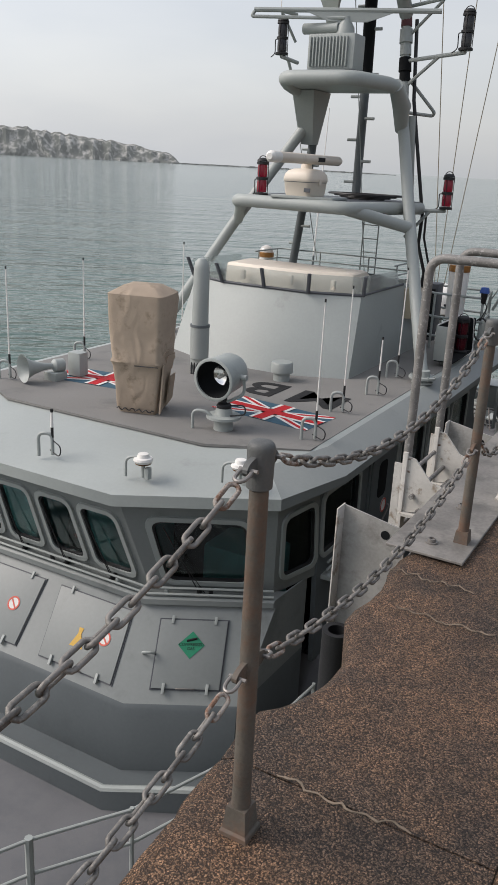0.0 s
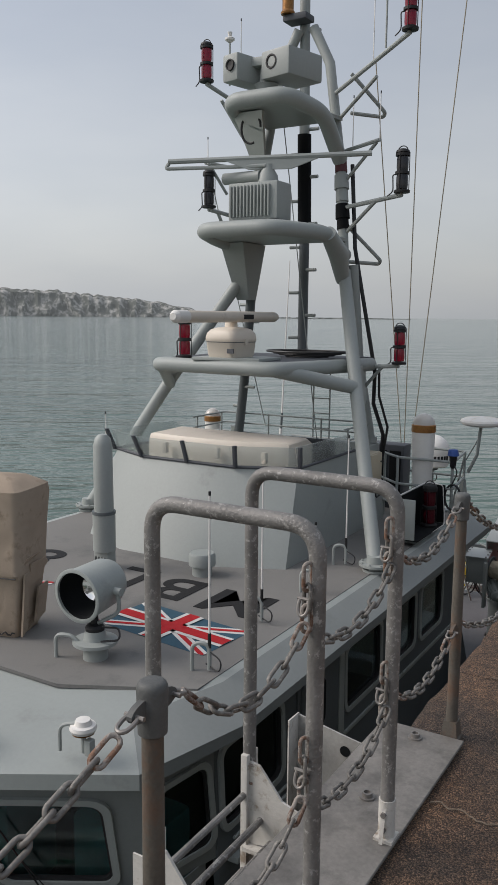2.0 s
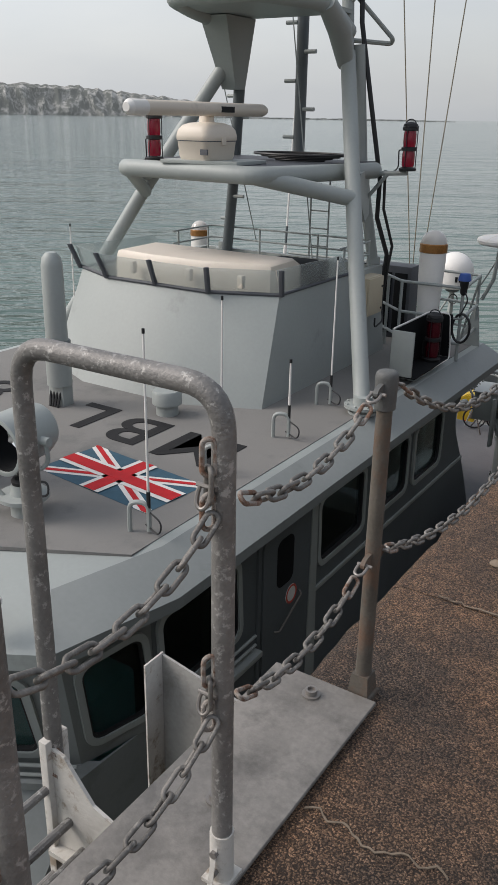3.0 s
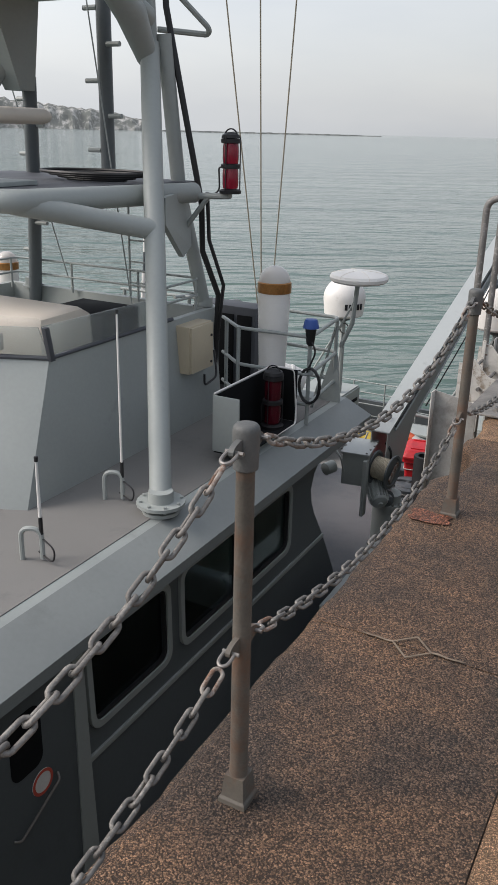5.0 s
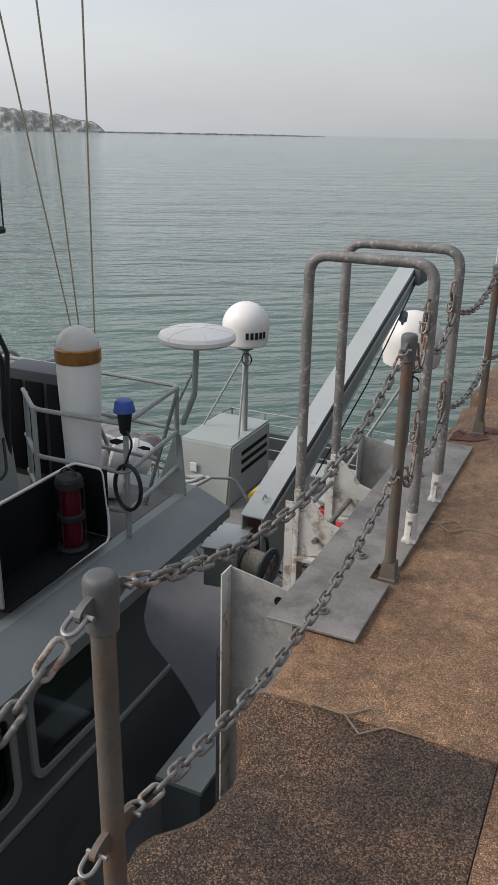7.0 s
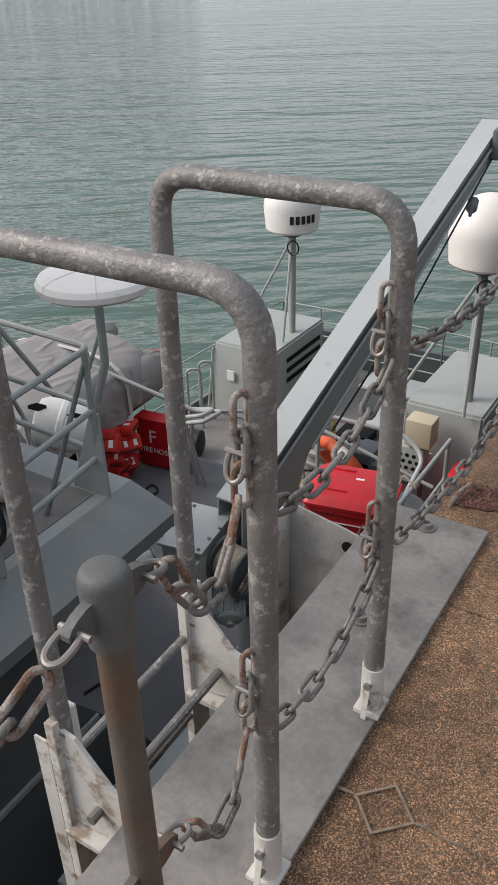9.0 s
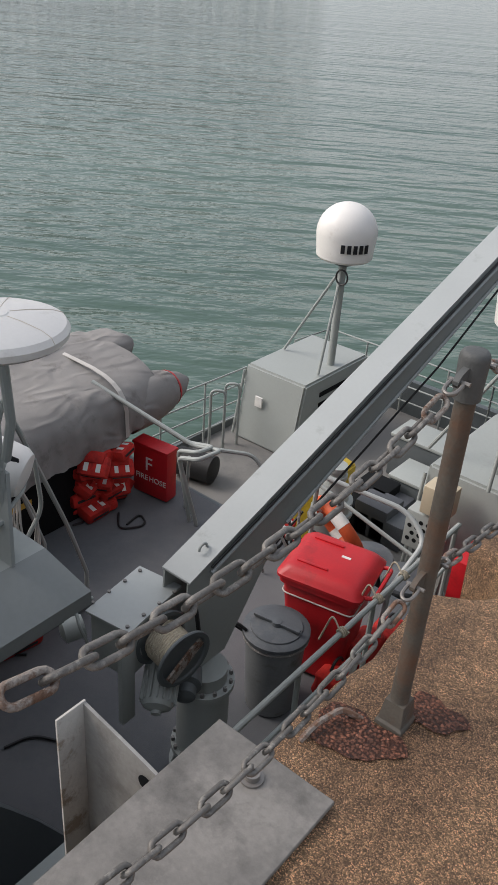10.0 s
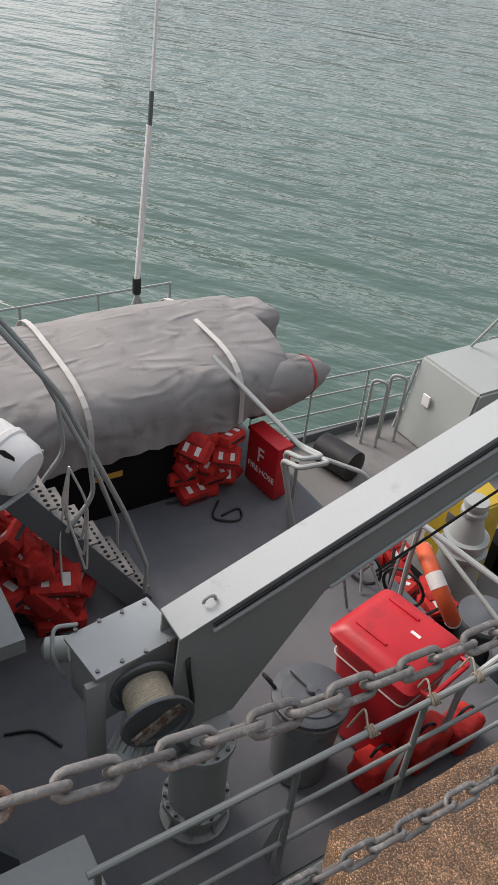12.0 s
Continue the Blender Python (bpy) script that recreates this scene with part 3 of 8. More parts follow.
def joint_mark(y, x, diamond):
    bm = bmesh.new()
    t = thing("joint_marking", (x, y, 0.004), "pale worn joint marking with a small diamond" if diamond else "pale hairline mortar crack in the paving", "marking", "joint markings on the paving", kind="structure")
    z = 0.0055
    if diamond:
        s = 0.066
        o = [V(x, y + s, z), V(x - s, y, z), V(x, y - s, z), V(x + s, y, z)]
        i = [V(x, y + s - 0.008, z), V(x - s + 0.008, y, z), V(x, y - s + 0.008, z), V(x + s - 0.008, y, z)]
        ring(bm, o, i, (0, 0, 0.002))
    for sgn in (-1, 1):
        pts = [V(x + sgn * ((0.066 if diamond else 0.0) + 0.016 * k), y + (0.007 if diamond else 0.035) * noise.noise(V(k * 0.45, y * 3, sgn if diamond else 1)), z) for k in range(7 if diamond else 12)]
        for a, c in zip(pts, pts[1:]):
            w = V(0, 0.0018 + 0.0022 * random.random(), 0)
            prism(bm, [a - w, c - w, c + w, a + w], (0, 0, 0.002))
    part("line", bm, MORTAR, t)


for y in JY:
    if -3 < y < 9:
        joint_mark(y, 0.17, y > 5)
for y, x in ((1.45, -0.02), (1.18, 0.12), (3.2, 0.25)):
    joint_mark(y, x, False)
joint_mark(9.70, 0.126, True)

# a chalky disc in the paving
d0 = thing("survey_disc", (0.09, 4.60, 0.004), "pale round survey disc set in the paving", "disc", kind="structure")
part("disc", lathe(bmesh.new(), (0.09, 4.60, 0.003), (0, 0, 1), [(0, 0.027), (0.004, 0.025), (0.006, 0.016), (0.006, 0.0)], 18), MORTAR, d0)

# ---- posts ----
POSTS = [1.83 * k for k in range(-2, 12)]


def make_post(y):
    t = thing("chain_post", (0, y, 0), "brown-stained steel post with a grey cap and chain lugs", "post", "posts along the pier edge")
    bm = bmesh.new()
    lathe(bm, (0, y, 0.10), (0, 0, 1), [(-0.06, 0.0235), (0.02, 0.0215), (0.76, 0.020), (0.77, 0.020)], 16)
    part("shaft", bm, POST, t)
    bm = lathe(bmesh.new(), (0, y, 0.85), (0, 0, 1), [(0, 0.021), (0.004, 0.0265), (0.083, 0.0285), (0.090, 0.0278), (0.095, 0.0258), (0.0985, 0.0225), (0.1005, 0.017), (0.1015, 0.0)], 32)
    part("cap", bm, POSTCAP, t, "grey painted cap sleeve")
    bm = bmesh.new()
    vs = []
    for z, w in ((-0.002, 0.036), (0.010, 0.035), (0.016, 0.030), (0.075, 0.0245)):
        vs.append([bm.verts.new((s * w, y + q * w, z)) for s, q in ((-1, -1), (1, -1), (1, 1), (-1, 1))])
    for a, c in zip(vs, vs[1:]):
        for k in range(4):
            bm.faces.new((a[k], a[(k + 1) % 4], c[(k + 1) % 4], c[k]))
    bm.faces.new(vs[0][::-1])
    bm.faces.new(vs[-1])
    part("foot", bm, POST, t, "tapered square foot")
    for z in (0.905, 0.44):
        for s in (-1, 1):
            bm = bmesh.new()
            o = [V(-0.006, y + s * (0.02 + 0.045 * math.cos(a)) + s * 0.0, z + 0.020 * math.sin(a)) for a in [radians(k) for k in range(-90, 91, 20)]]
            prism(bm, [V(-0.006, y + s * 0.02, z - 0.02), *o, V(-0.006, y + s * 0.02, z + 0.02)], (0.012, 0, 0))
            part("lug", bm, POSTCAP if z > 0.8 else POST, t)
    return t


p0 = make_post(0.0)
for y in POSTS:
    if y:
        copy_thing(p0, pose(0, y, 0))

# ---- boarding ladders: plate, hoops, stiles, rungs, gussets ----


def boarding_ladder(y0, y1, ya, yb, xo, xi, xe, zt, notch=None):
    """y0..y1: the plate along the edge; ya, yb: the two hoops, from xi to xe, zt high; xo: shift of the plate; notch: cut for a post."""
    yc = (ya + yb) / 2
    t = thing("boarding_ladder", (-0.1, yc, 0), "galvanised boarding ladder with two tall hoops and a deck plate", "ladder", "boarding ladders on the pier")
    bm = bmesh.new()
    x0, x1 = -0.275 + xo, 0.045 + xo
    poly = [V(x0, y0, 0.010), V(x1, y0, 0.010)]
    if notch:
        poly += [V(x1, notch - 0.075, 0.010), V(-0.058, notch - 0.068, 0.010), V(-0.058, notch + 0.06, 0.010), V(x1, notch + 0.07, 0.010)]
    poly += [V(x1, y1, 0.010), V(x0, y1, 0.010)]
    prism(bm, poly, (0, 0, 0.012))
    bmesh.ops.bevel(bm, geom=bm.edges[:], offset=0.002, segments=1, affect="EDGES")
    pl = part("deck_plate", bm, PLATE, t, "grey galvanised steel plate")
    for y in (y0 + 0.115, y0 + 0.56, y1 - 0.53, y1 - 0.075):
        bm = lathe(bmesh.new(), (-0.118 + xo, y, 0.022), (0, 0, 1), [(0, 0.026), (0.006, 0.026), (0.006, 0.017), (0.02, 0.017), (0.02, 0.011), (0.012, 0.011), (0.012, 0.0)], 6 * 3)
        part("bolt", bm, STEEL, pl)
    for y in (ya, yb):
        pts = fillet([V(xi, y, 0.13), V(xi, y, zt), V(xe, y, zt), V(xe, y, 0.06)], 0.082, 7)
        hp = part("hoop", tube(bmesh.new(), pts, 0.0215, 14), GALV, t, "weathered galvanised hand hoop")
        bm = bmesh.new()
        tube(bm, [V(xi, y, 0.024), V(xi, y, 0.15)], 0.0255, 14)
        prism(bm, [V(xi - 0.03, y - 0.032, 0.022), V(xi + 0.03, y - 0.032, 0.022), V(xi + 0.03, y + 0.032, 0.022), V(xi - 0.03, y + 0.032, 0.022)], (0, 0, 0.01))
        prism(bm, [V(xi - 0.006, y - 0.045, 0.024), V(xi + 0.006, y - 0.045, 0.024), V(xi + 0.006, y - 0.024, 0.12), V(xi - 0.006, y - 0.024, 0.12)], (0, 0, 0.01))
        part("foot_socket", bm, PEEL, hp, "pale flaking socket")
        for z in (0.06, 0.11):
            part("bolt", cyl(bmesh.new(), V(xi, y - 0.034, z), V(xi, y - 0.022, z), 0.009, 6), STEEL, hp)
        # stile below the outer leg, with its gusset back to the plate
        bm = newbox((xe - 0.012, y - 0.036, -2.6), (xe + 0.012, y + 0.036, 0.16), 0.003)
        box(bm, (xe - 0.012, y + (0.030 if y > yc else -0.036), -2.6), (xe - 0.05, y + (0.036 if y > yc else -0.030), 0.10), 0.0)
        st = part("stile", bm, PEEL, t, "stile with flaking white paint")
        bm = bmesh.new()
        prism(bm, [V(xe, y - 0.02, 0.14), V(xe + 0.05, y - 0.02, 0.13), V(x0 - 0.06, y - 0.02, 0.03), V(x0 + 0.01, y - 0.02, 0.008), V(x0 + 0.01, y - 0.02, -0.12), V(xe, y - 0.02, -0.16)], (0, 0.009, 0))
        box(bm, (xe + 0.004, y - 0.05, -0.17), (x0 + 0.01, y + 0.02, -0.155))
        part("gusset", bm, PEEL, st, "pale triangular gusset")
        for z in (0.06, 0.125):
            part("bolt", cyl(bmesh.new(), V(xe + 0.012, y - 0.012, z), V(xe + 0.026, y - 0.012, z), 0.011, 6), RUST, st)
    for k in range(9):
        z = 0.02 - 0.27 * k
        part("rung", tube(bmesh.new(), [V(xe, ya, z), V(xe, yb, z)], 0.011, 10), GALV, t)
    for z, xx in ((-0.06, -0.40), (-0.13, -0.36)):
        part("tie_bar", tube(bmesh.new(), [V(xx, ya - 0.05, z), V(xx, yb + 0.05, z)], 0.012, 10), GALV, t)
    for y in (y0 + 0.20, y1 - 0.20):
        bm = bmesh.new()
        xe2 = -0.53
        holec = V(-0.33, y, -0.04)
        o = [V(xe2, y, 0.055), V(xe2, y, -1.1), V(x0 + 0.02, y, -1.1), V(x0 + 0.02, y, -0.30), V(x0 + 0.02, y, 0.004), V(-0.34, y, 0.02)]
        prism(bm, o, (0, 0.008, 0))
        part("end_panel", bm, PANEL, t, "grey steel end panel with a bolt hole")
        bm = newbox((xe2 - 0.006, y - 0.075, -1.1), (xe2, y + 0.008, 0.06), 0.001)
        part("flange", bm, PEEL, t, "pale edge flange")
        bm = lathe(bmesh.new(), holec + V(0, -0.0015, 0), (0, -1, 0), [(0, 0.021), (0.001, 0.021), (0.001, 0.0)], 16)
        part("bolt_hole", bm, BLACKM, t)
    return t


boarding_ladder(1.63, 3.625, 2.42, 2.93, 0.015, 0.028, -0.455, 1.10)
boarding_ladder(8.67, 10.69, 9.46, 9.915, -0.02, 0.0, -0.492, 1.144, 9.15)

# ---- fenders on the quay wall ----
for y in (1.62, 9.03, -1.2):
    fx = -0.60 if y > 8 else -0.43
    t = thing("pipe_fender", (fx, y, -1.3), "black rubber pipe fender hung on the quay wall", "fender", "fenders on the quay wall")
    bm = bmesh.new()
    o = [V(fx + 0.065 * math.cos(a), y + 0.065 * math.sin(a), -1.9) for a in [2 * math.pi * k / 24 for k in range(24)]]
    i = [V(fx + 0.04 * math.cos(a), y + 0.04 * math.sin(a), -1.9) for a in [2 * math.pi * k / 24 for k in range(24)]]
    ring(bm, o, i, (0, 0, 1.46))
    part("pipe", bm, BLACK, t)

# ---- chains ----
LINK = None


def link_mesh():
    bm = bmesh.new()
    L, w = 0.0215, 0.0118
    pts = []
    for k in range(7):
        a = radians(-90 + 180 * k / 6)
        pts.append(V(L + w * math.cos(a), w * math.sin(a), 0))
    for k in range(7):
        a = radians(90 + 180 * k / 6)
        pts.append(V(-L + w * math.cos(a), w * math.sin(a), 0))
    tube(bm, pts, 0.0050, 7, closed=True)
    me = bpy.data.meshes.new("link")
    bm.to_mesh(me)
    bm.free()
    me.polygons.foreach_set("use_smooth", [True] * len(me.polygons))
    return me


LINKS = []
for m_ in (CHAIN, RUST):
    q_ = link_mesh()
    q_.materials.append(m_)
    LINKS.append(q_)


def chain(a, c, sag, rust=1):
    a, c = Vector(a), Vector(c)
    t = thing("chain", a, "weathered galvanised chain with rusty end links", "chain", "chains between the posts")
    m = 60
    pts = [a.lerp(c, k / m) - V(0, 0, sag * 4 * (k / m) * (1 - k / m)) for k in range(m + 1)]
    total = sum((p - q).length for p, q in zip(pts, pts[1:]))
    cnt = max(2, round(total / 0.0535))
    step = total / cnt
    k, acc, at = 0, 0.0, 0.5 * step
    for i in range(cnt):
        while k < m - 1 and acc + (pts[k + 1] - pts[k]).length < at:
            acc += (pts[k + 1] - pts[k]).length
            k += 1
        d = (pts[k + 1] - pts[k])
        p = pts[k] + d.normalized() * (at - acc)
        d.normalize()
        s, u = frame_of(d)
        roll = radians((90 if i % 2 else 0) + 38 + random.uniform(-14, 14))
        s2, u2 = s * math.cos(roll) + u * math.sin(roll), u * math.cos(roll) - s * math.sin(roll)
        ob = new("link", LINKS[1 if (i < rust or i >= cnt - rust) else 0])
        ob.parent = t
        mm = Matrix(((*d, 0), (*s2, 0), (*d.cross(s2), 0), (0, 0, 0, 1))).transposed()
        mm.translation = p - a
        ob.matrix_local = mm
        at += step
    return t


def shackle(p, d):
    """A D shackle with its pin, at p, opening towards d."""
    p, d = Vector(p), Vector(d).normalized()
    t = thing("shackle", p, "bright steel shackle with a screw pin", "shackle", "shackles on posts and hoops")
    s = V(1, 0, 0)
    bow = [p + s * 0.011, p + s * 0.0135 + d * 0.016, p + s * 0.011 + d * 0.034, p + d * 0.042, p - s * 0.011 + d * 0.034, p - s * 0.0135 + d * 0.016, p - s * 0.011]
    part("bow", tube(bmesh.new(), fillet(bow, 0.012, 4), 0.0043, 8), STEEL, t)
    part("pin", tube(bmesh.new(), [p - s * 0.018, p + s * 0.023], 0.0045, 8), STEEL, t)


SAG = {2: (0.15, 0.10), 4: (0.23, 0.155), 5: (0.17, 0.12), 6: (0.165, 0.10), 8: (0.12, 0.09)}
HOOPS = {3: (2.42, 2.93, 0.028), 7: (9.46, 9.915, 0.0)}
for k in range(len(POSTS) - 1):
    ya, yb = POSTS[k], POSTS[k + 1]
    if yb > 17:
        continue
    for row, z in enumerate((0.905, 0.44)):
        if k in HOOPS:
            h1, h2, xx = HOOPS[k]
            zz = (0.91, 0.48)[row]
            chain((0, ya + 0.10, z - 0.02), (xx, h1 - 0.06, zz - 0.03), 0.10)
            chain((xx, h1 + 0.03, zz - 0.09), (xx, h2 - 0.03, zz - 0.03), 0.06, 0)
            chain((xx, h2 + 0.06, zz - 0.03), (0, yb - 0.10, z - 0.02), 0.06)
            shackle((xx - 0.02, h1 - 0.025, zz + 0.02), (0, -0.4, -1))
            shackle((xx - 0.02, h2 - 0.025, zz + 0.02), (0, -0.4, -1))
            for hy in (h1, h2):
                chain((xx - 0.012, hy - 0.026, zz + 0.10), (xx - 0.012, hy - 0.028, zz - 0.05), 0.0, 1)
        else:
            chain((0, ya + 0.10, z - 0.02), (0, yb - 0.10, z - 0.02), SAG.get(k, (0.16, 0.11))[row])
        shackle((0, ya + 0.052, z), (0, 1, -0.3))
        shackle((0, yb - 0.052, z), (0, -1, -0.3))

# rust stains that have spread over the paving at two post feet
for x, y, r_ in ((-0.06, 7.24, 0.085), (-0.05, 10.88, 0.10), (0.06, 11.06, 0.07)):
    poly = []
    for k in range(26):
        a = 2 * math.pi * k / 26
        q = r_ * (1 + 0.55 * noise.noise(V(math.cos(a) * 1.6, math.sin(a) * 1.6, y)))
        poly.append(V(max(x + q * math.cos(a), -0.15), y + q * 0.8 * math.sin(a), 0.0045))
    ob = part("rust_stain", prism(bmesh.new(), poly, (0, 0, 0.0015)), STAIN)
    tagged(ob, "rust-red stain spread over the paving at a post", "stain", "rust stains on the paving", kind="structure")

# ---- patrol boat ----
CX = -4.35
DZ = -3.28
boat = thing("patrol_boat", (CX, 9, DZ), "grey naval patrol boat moored alongside the pier", "boat")


def mir(x):
    return 2 * CX - x


# hull: sections from bow to stern, (y, half-breadth, deck z, keel z)
def hull():
    bm = bmesh.new()
    secs = ((-3.6, 0.05, -3.2, -3.9), (-2.6, 0.75, -3.3, -5.4), (-1.0, 1.65, -3.48, -6.0), (1.0, 2.45, -3.66, -6.2), (3.5, 2.9, -3.80, -6.3), (5.3, 2.97, -3.82, -6.4), (5.45, 2.97, DZ, -6.4), (8.0, 3.0, DZ, -6.4), (15.02, 3.0, DZ, -6.4))
    rings = []
    for y, hb, z, k in secs:
        prof = [(-hb, z), (-hb * 0.98, z - 0.5), (-hb * 0.86, SEA + 0.1), (-hb * 0.5, k + 0.3), (0, k), (hb * 0.5, k + 0.3), (hb * 0.86, SEA + 0.1), (hb * 0.98, z - 0.5), (hb, z)]
        rings.append([bm.verts.new((CX + x, y, zz)) for x, zz in prof])
    for a, c in zip(rings, rings[1:]):
        for i in range(8):
            bm.faces.new((a[i], a[i + 1], c[i + 1], c[i]))
    bm.faces.new(rings[-1])
    bm.faces.new(rings[0][::-1])
    part("hull", bm, GREYD, boat, "dark grey hull")
    bm = bmesh.new()
    for a, c in zip(secs, secs[1:]):
        q = [V(CX - a[1], a[0], a[2] - 0.002), V(CX + a[1], a[0], a[2] - 0.002), V(CX + c[1], c[0], c[2] - 0.002), V(CX - c[1], c[0], c[2] - 0.002)]
        prism(bm, q, (0, 0, -0.04))
    bmesh.ops.remove_doubles(bm, verts=bm.verts, dist=0.002)
    part("deck", bm, DECKA, boat, "dark grey non-slip deck")
    for s in (-1, 1):
        bm = bmesh.new()
        tube(bm, [V(CX + s * (h + 0.03), y, z - 0.07) for y, h, z, _ in secs], 0.06, 8)
        part("rubbing_strake", bm, GREY, boat)


hull()

# wheelhouse: upper walls lean forward at the top
WB = [(-2.10, 10.60), (-2.10, 5.35), (-2.28, 4.72), (-3.24, 4.15)]
WB = WB + [(mir(x), y) for x, y in WB[::-1]]
WT = [(-2.10, 10.60), (-2.10, 5.20), (-2.17, 4.50), (-3.36, 3.80)]
WT = WT + [(mir(x), y) for x, y in WT[::-1]]
ZW0, ZM, ZW1 = -3.27, -2.27, -1.26


class Panel:
    """A ruled wall between a lower and an upper edge; u runs 0..1 along it, z is height."""

    def __init__(self, b0, b1, t0, t1, zb, zt):
        self.c = [V(*b0, zb), V(*b1, zb), V(*t0, zt), V(*t1, zt)]
        self.zb, self.zt = zb, zt
        e = self.c[1] - self.c[0]
        self.n = (self.c[2] - self.c[0]).cross(e).normalized()

    def at(self, u, z, out=0.0):
        f = (z - self.zb) / (self.zt - self.zb)
        return self.c[0].lerp(self.c[1], u).lerp(self.c[2].lerp(self.c[3], u), f) + self.n * out

    def length(self):
        return (self.c[1] - self.c[0]).length

    def wall(self, bm, wins, thick=0.05):
        us = sorted({0, 1, *[q for w in wins for q in w[:2]]})
        vs = sorted({self.zb, self.zt, *[q for w in wins for q in w[2:]]})
        for ua, ub in zip(us, us[1:]):
            for va, vb in zip(vs, vs[1:]):
                if any(w[0] <= (ua + ub) / 2 <= w[1] and w[2] <= (va + vb) / 2 <= w[3] for w in wins):
                    continue
                prism(bm, [self.at(ua, va), self.at(ub, va), self.at(ub, vb), self.at(ua, vb)], -self.n * thick)

    def loop(self, w, grow, rad, out):
        """A rounded rectangle on the wall, grown by metres."""
        L = self.length()
        u0, u1, v0, v1 = w[0] * L - grow, w[1] * L + grow, w[2] - grow, w[3] + grow
        flat = rrect(V(0, 0, 0), V(1, 0, 0), V(0, 1, 0), u0, u1, v0, v1, rad)
        return [self.at(p.x / L, p.y, out) for p in flat]

    def window(self, w, parent, rad=0.08, wiper=False):
        n = self.n
        t = part("window", ring(bmesh.new(), self.loop(w, 0.035, rad + 0.03, 0.0), self.loop(w, -0.012, rad, 0.0), n * 0.024), GREY, parent, "rounded light grey window frame")
        g = part("pane", prism(bmesh.new(), self.loop(w, -0.008, rad, -0.03), n * 0.008), GLASS, t, "dark tinted glass")
        g.visible_shadow = False
        part("gasket", ring(bmesh.new(), self.loop(w, -0.010, rad, -0.02), self.loop(w, -0.028, rad, -0.02), n * 0.03), BLACK, t)
        if wiper:
            du = w[1] - w[0]
            a = self.at(w[0] + 0.62 * du, w[2] - 0.09, 0.06)
            c = self.at(w[0] + 0.86 * du, w[3] - 0.06, 0.035)
            bm = tube(bmesh.new(), [a, a.lerp(c, 0.55), c], 0.006, 6)
            tube(bm, [self.at(w[0] + 0.55 * du, w[2] - 0.09, 0.06), a.lerp(c, 0.5)], 0.004, 6)
            cyl(bm, a - n * 0.06, a + n * 0.02, 0.025, 10)
            part("wiper", bm, CABLE, t)


SIDEW = [(0.38, 1.12, -2.06, -1.44), (1.30, 2.10, -2.05, -1.44), (2.29, 3.12, -2.06, -1.44), (4.32, 5.18, -2.08, -1.44)]
sides = []
for i in range(7):
    j = i + 1
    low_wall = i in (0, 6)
    pn = Panel(WB[i], WB[j], WT[i], WT[j], ZW0 if low_wall else ZM, ZW1)
    L = pn.length()
    wins = []
    if i == 0:
        wins = [(a_ / L, b_ / L, c_, d_) for a_, b_, c_, d_ in SIDEW]
    elif i == 6:
        wins = [(1 - b_ / L, 1 - a_ / L, c_, d_) for a_, b_, c_, d_ in SIDEW]
    elif i in (1, 5):
        wins = [(0.14, 0.86, -2.12, -1.46)]
    elif i == 2:
        wins = [(0.19, 0.85, -2.15, -1.48)]
    elif i == 4:
        wins = [(0.15, 0.81, -2.15, -1.48)]
    elif i == 3:
        wins = [(0.055, 0.255, -2.14, -1.48), (0.315, 0.50, -2.14, -1.48), (0.56, 0.745, -2.14, -1.48), (0.80, 0.945, -2.14, -1.48)]
    bm = bmesh.new()
    pn.wall(bm, wins)
    bmesh.ops.remove_doubles(bm, verts=bm.verts, dist=0.0005)
    # both wall greys carry shade in their colour
    wp_ = part("wheelhouse_wall", bm, GREYD if low_wall else GREYM, boat, "grey wheelhouse wall, darkened for shade")
    for w in wins:
        pn.window(w, wp_, 0.08, i in (2, 3, 4))
    sides.append((pn, None, None, wp_))

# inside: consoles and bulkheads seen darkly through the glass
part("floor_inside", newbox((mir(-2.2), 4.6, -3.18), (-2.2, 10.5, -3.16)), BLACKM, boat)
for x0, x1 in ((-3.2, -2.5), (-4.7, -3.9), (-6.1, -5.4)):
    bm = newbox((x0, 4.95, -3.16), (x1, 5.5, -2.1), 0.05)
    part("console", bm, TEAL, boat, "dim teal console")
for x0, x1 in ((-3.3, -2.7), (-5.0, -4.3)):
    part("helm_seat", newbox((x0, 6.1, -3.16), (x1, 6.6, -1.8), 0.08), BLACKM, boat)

# door, stripe, mullion strip and grab rails on the side facing the pier
o, u, nrm, side = sides[0]
xs = -2.10
bm = bmesh.new()
ring(bm, rrect(V(xs, 6.44, 0), V(0, 1, 0), V(0, 0, 1), 0, 0.80, -3.14, -1.36, 0.12), rrect(V(xs, 6.44, 0), V(0, 1, 0), V(0, 0, 1), 0.045, 0.755, -3.10, -1.41, 0.10), (0.02, 0, 0))
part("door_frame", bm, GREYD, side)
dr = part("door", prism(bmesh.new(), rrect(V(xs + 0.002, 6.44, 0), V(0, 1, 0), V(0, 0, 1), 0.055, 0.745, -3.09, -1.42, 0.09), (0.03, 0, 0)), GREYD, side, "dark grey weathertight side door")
part("door_light", prism(bmesh.new(), rrect(V(xs + 0.032, 6.44, 0), V(0, 1, 0), V(0, 0, 1), 0.25, 0.50, -1.94, -1.52, 0.07), (0.004, 0, 0)), BLACKM, dr, "small dark window")
part("door_handle", tube(bmesh.new(), fillet([V(xs + 0.04, 6.66, -2.30), V(xs + 0.075, 6.68, -2.30), V(xs + 0.075, 7.02, -2.12), V(xs + 0.04, 7.04, -2.10)], 0.03), 0.008, 8), STEEL, dr, "bright handle")
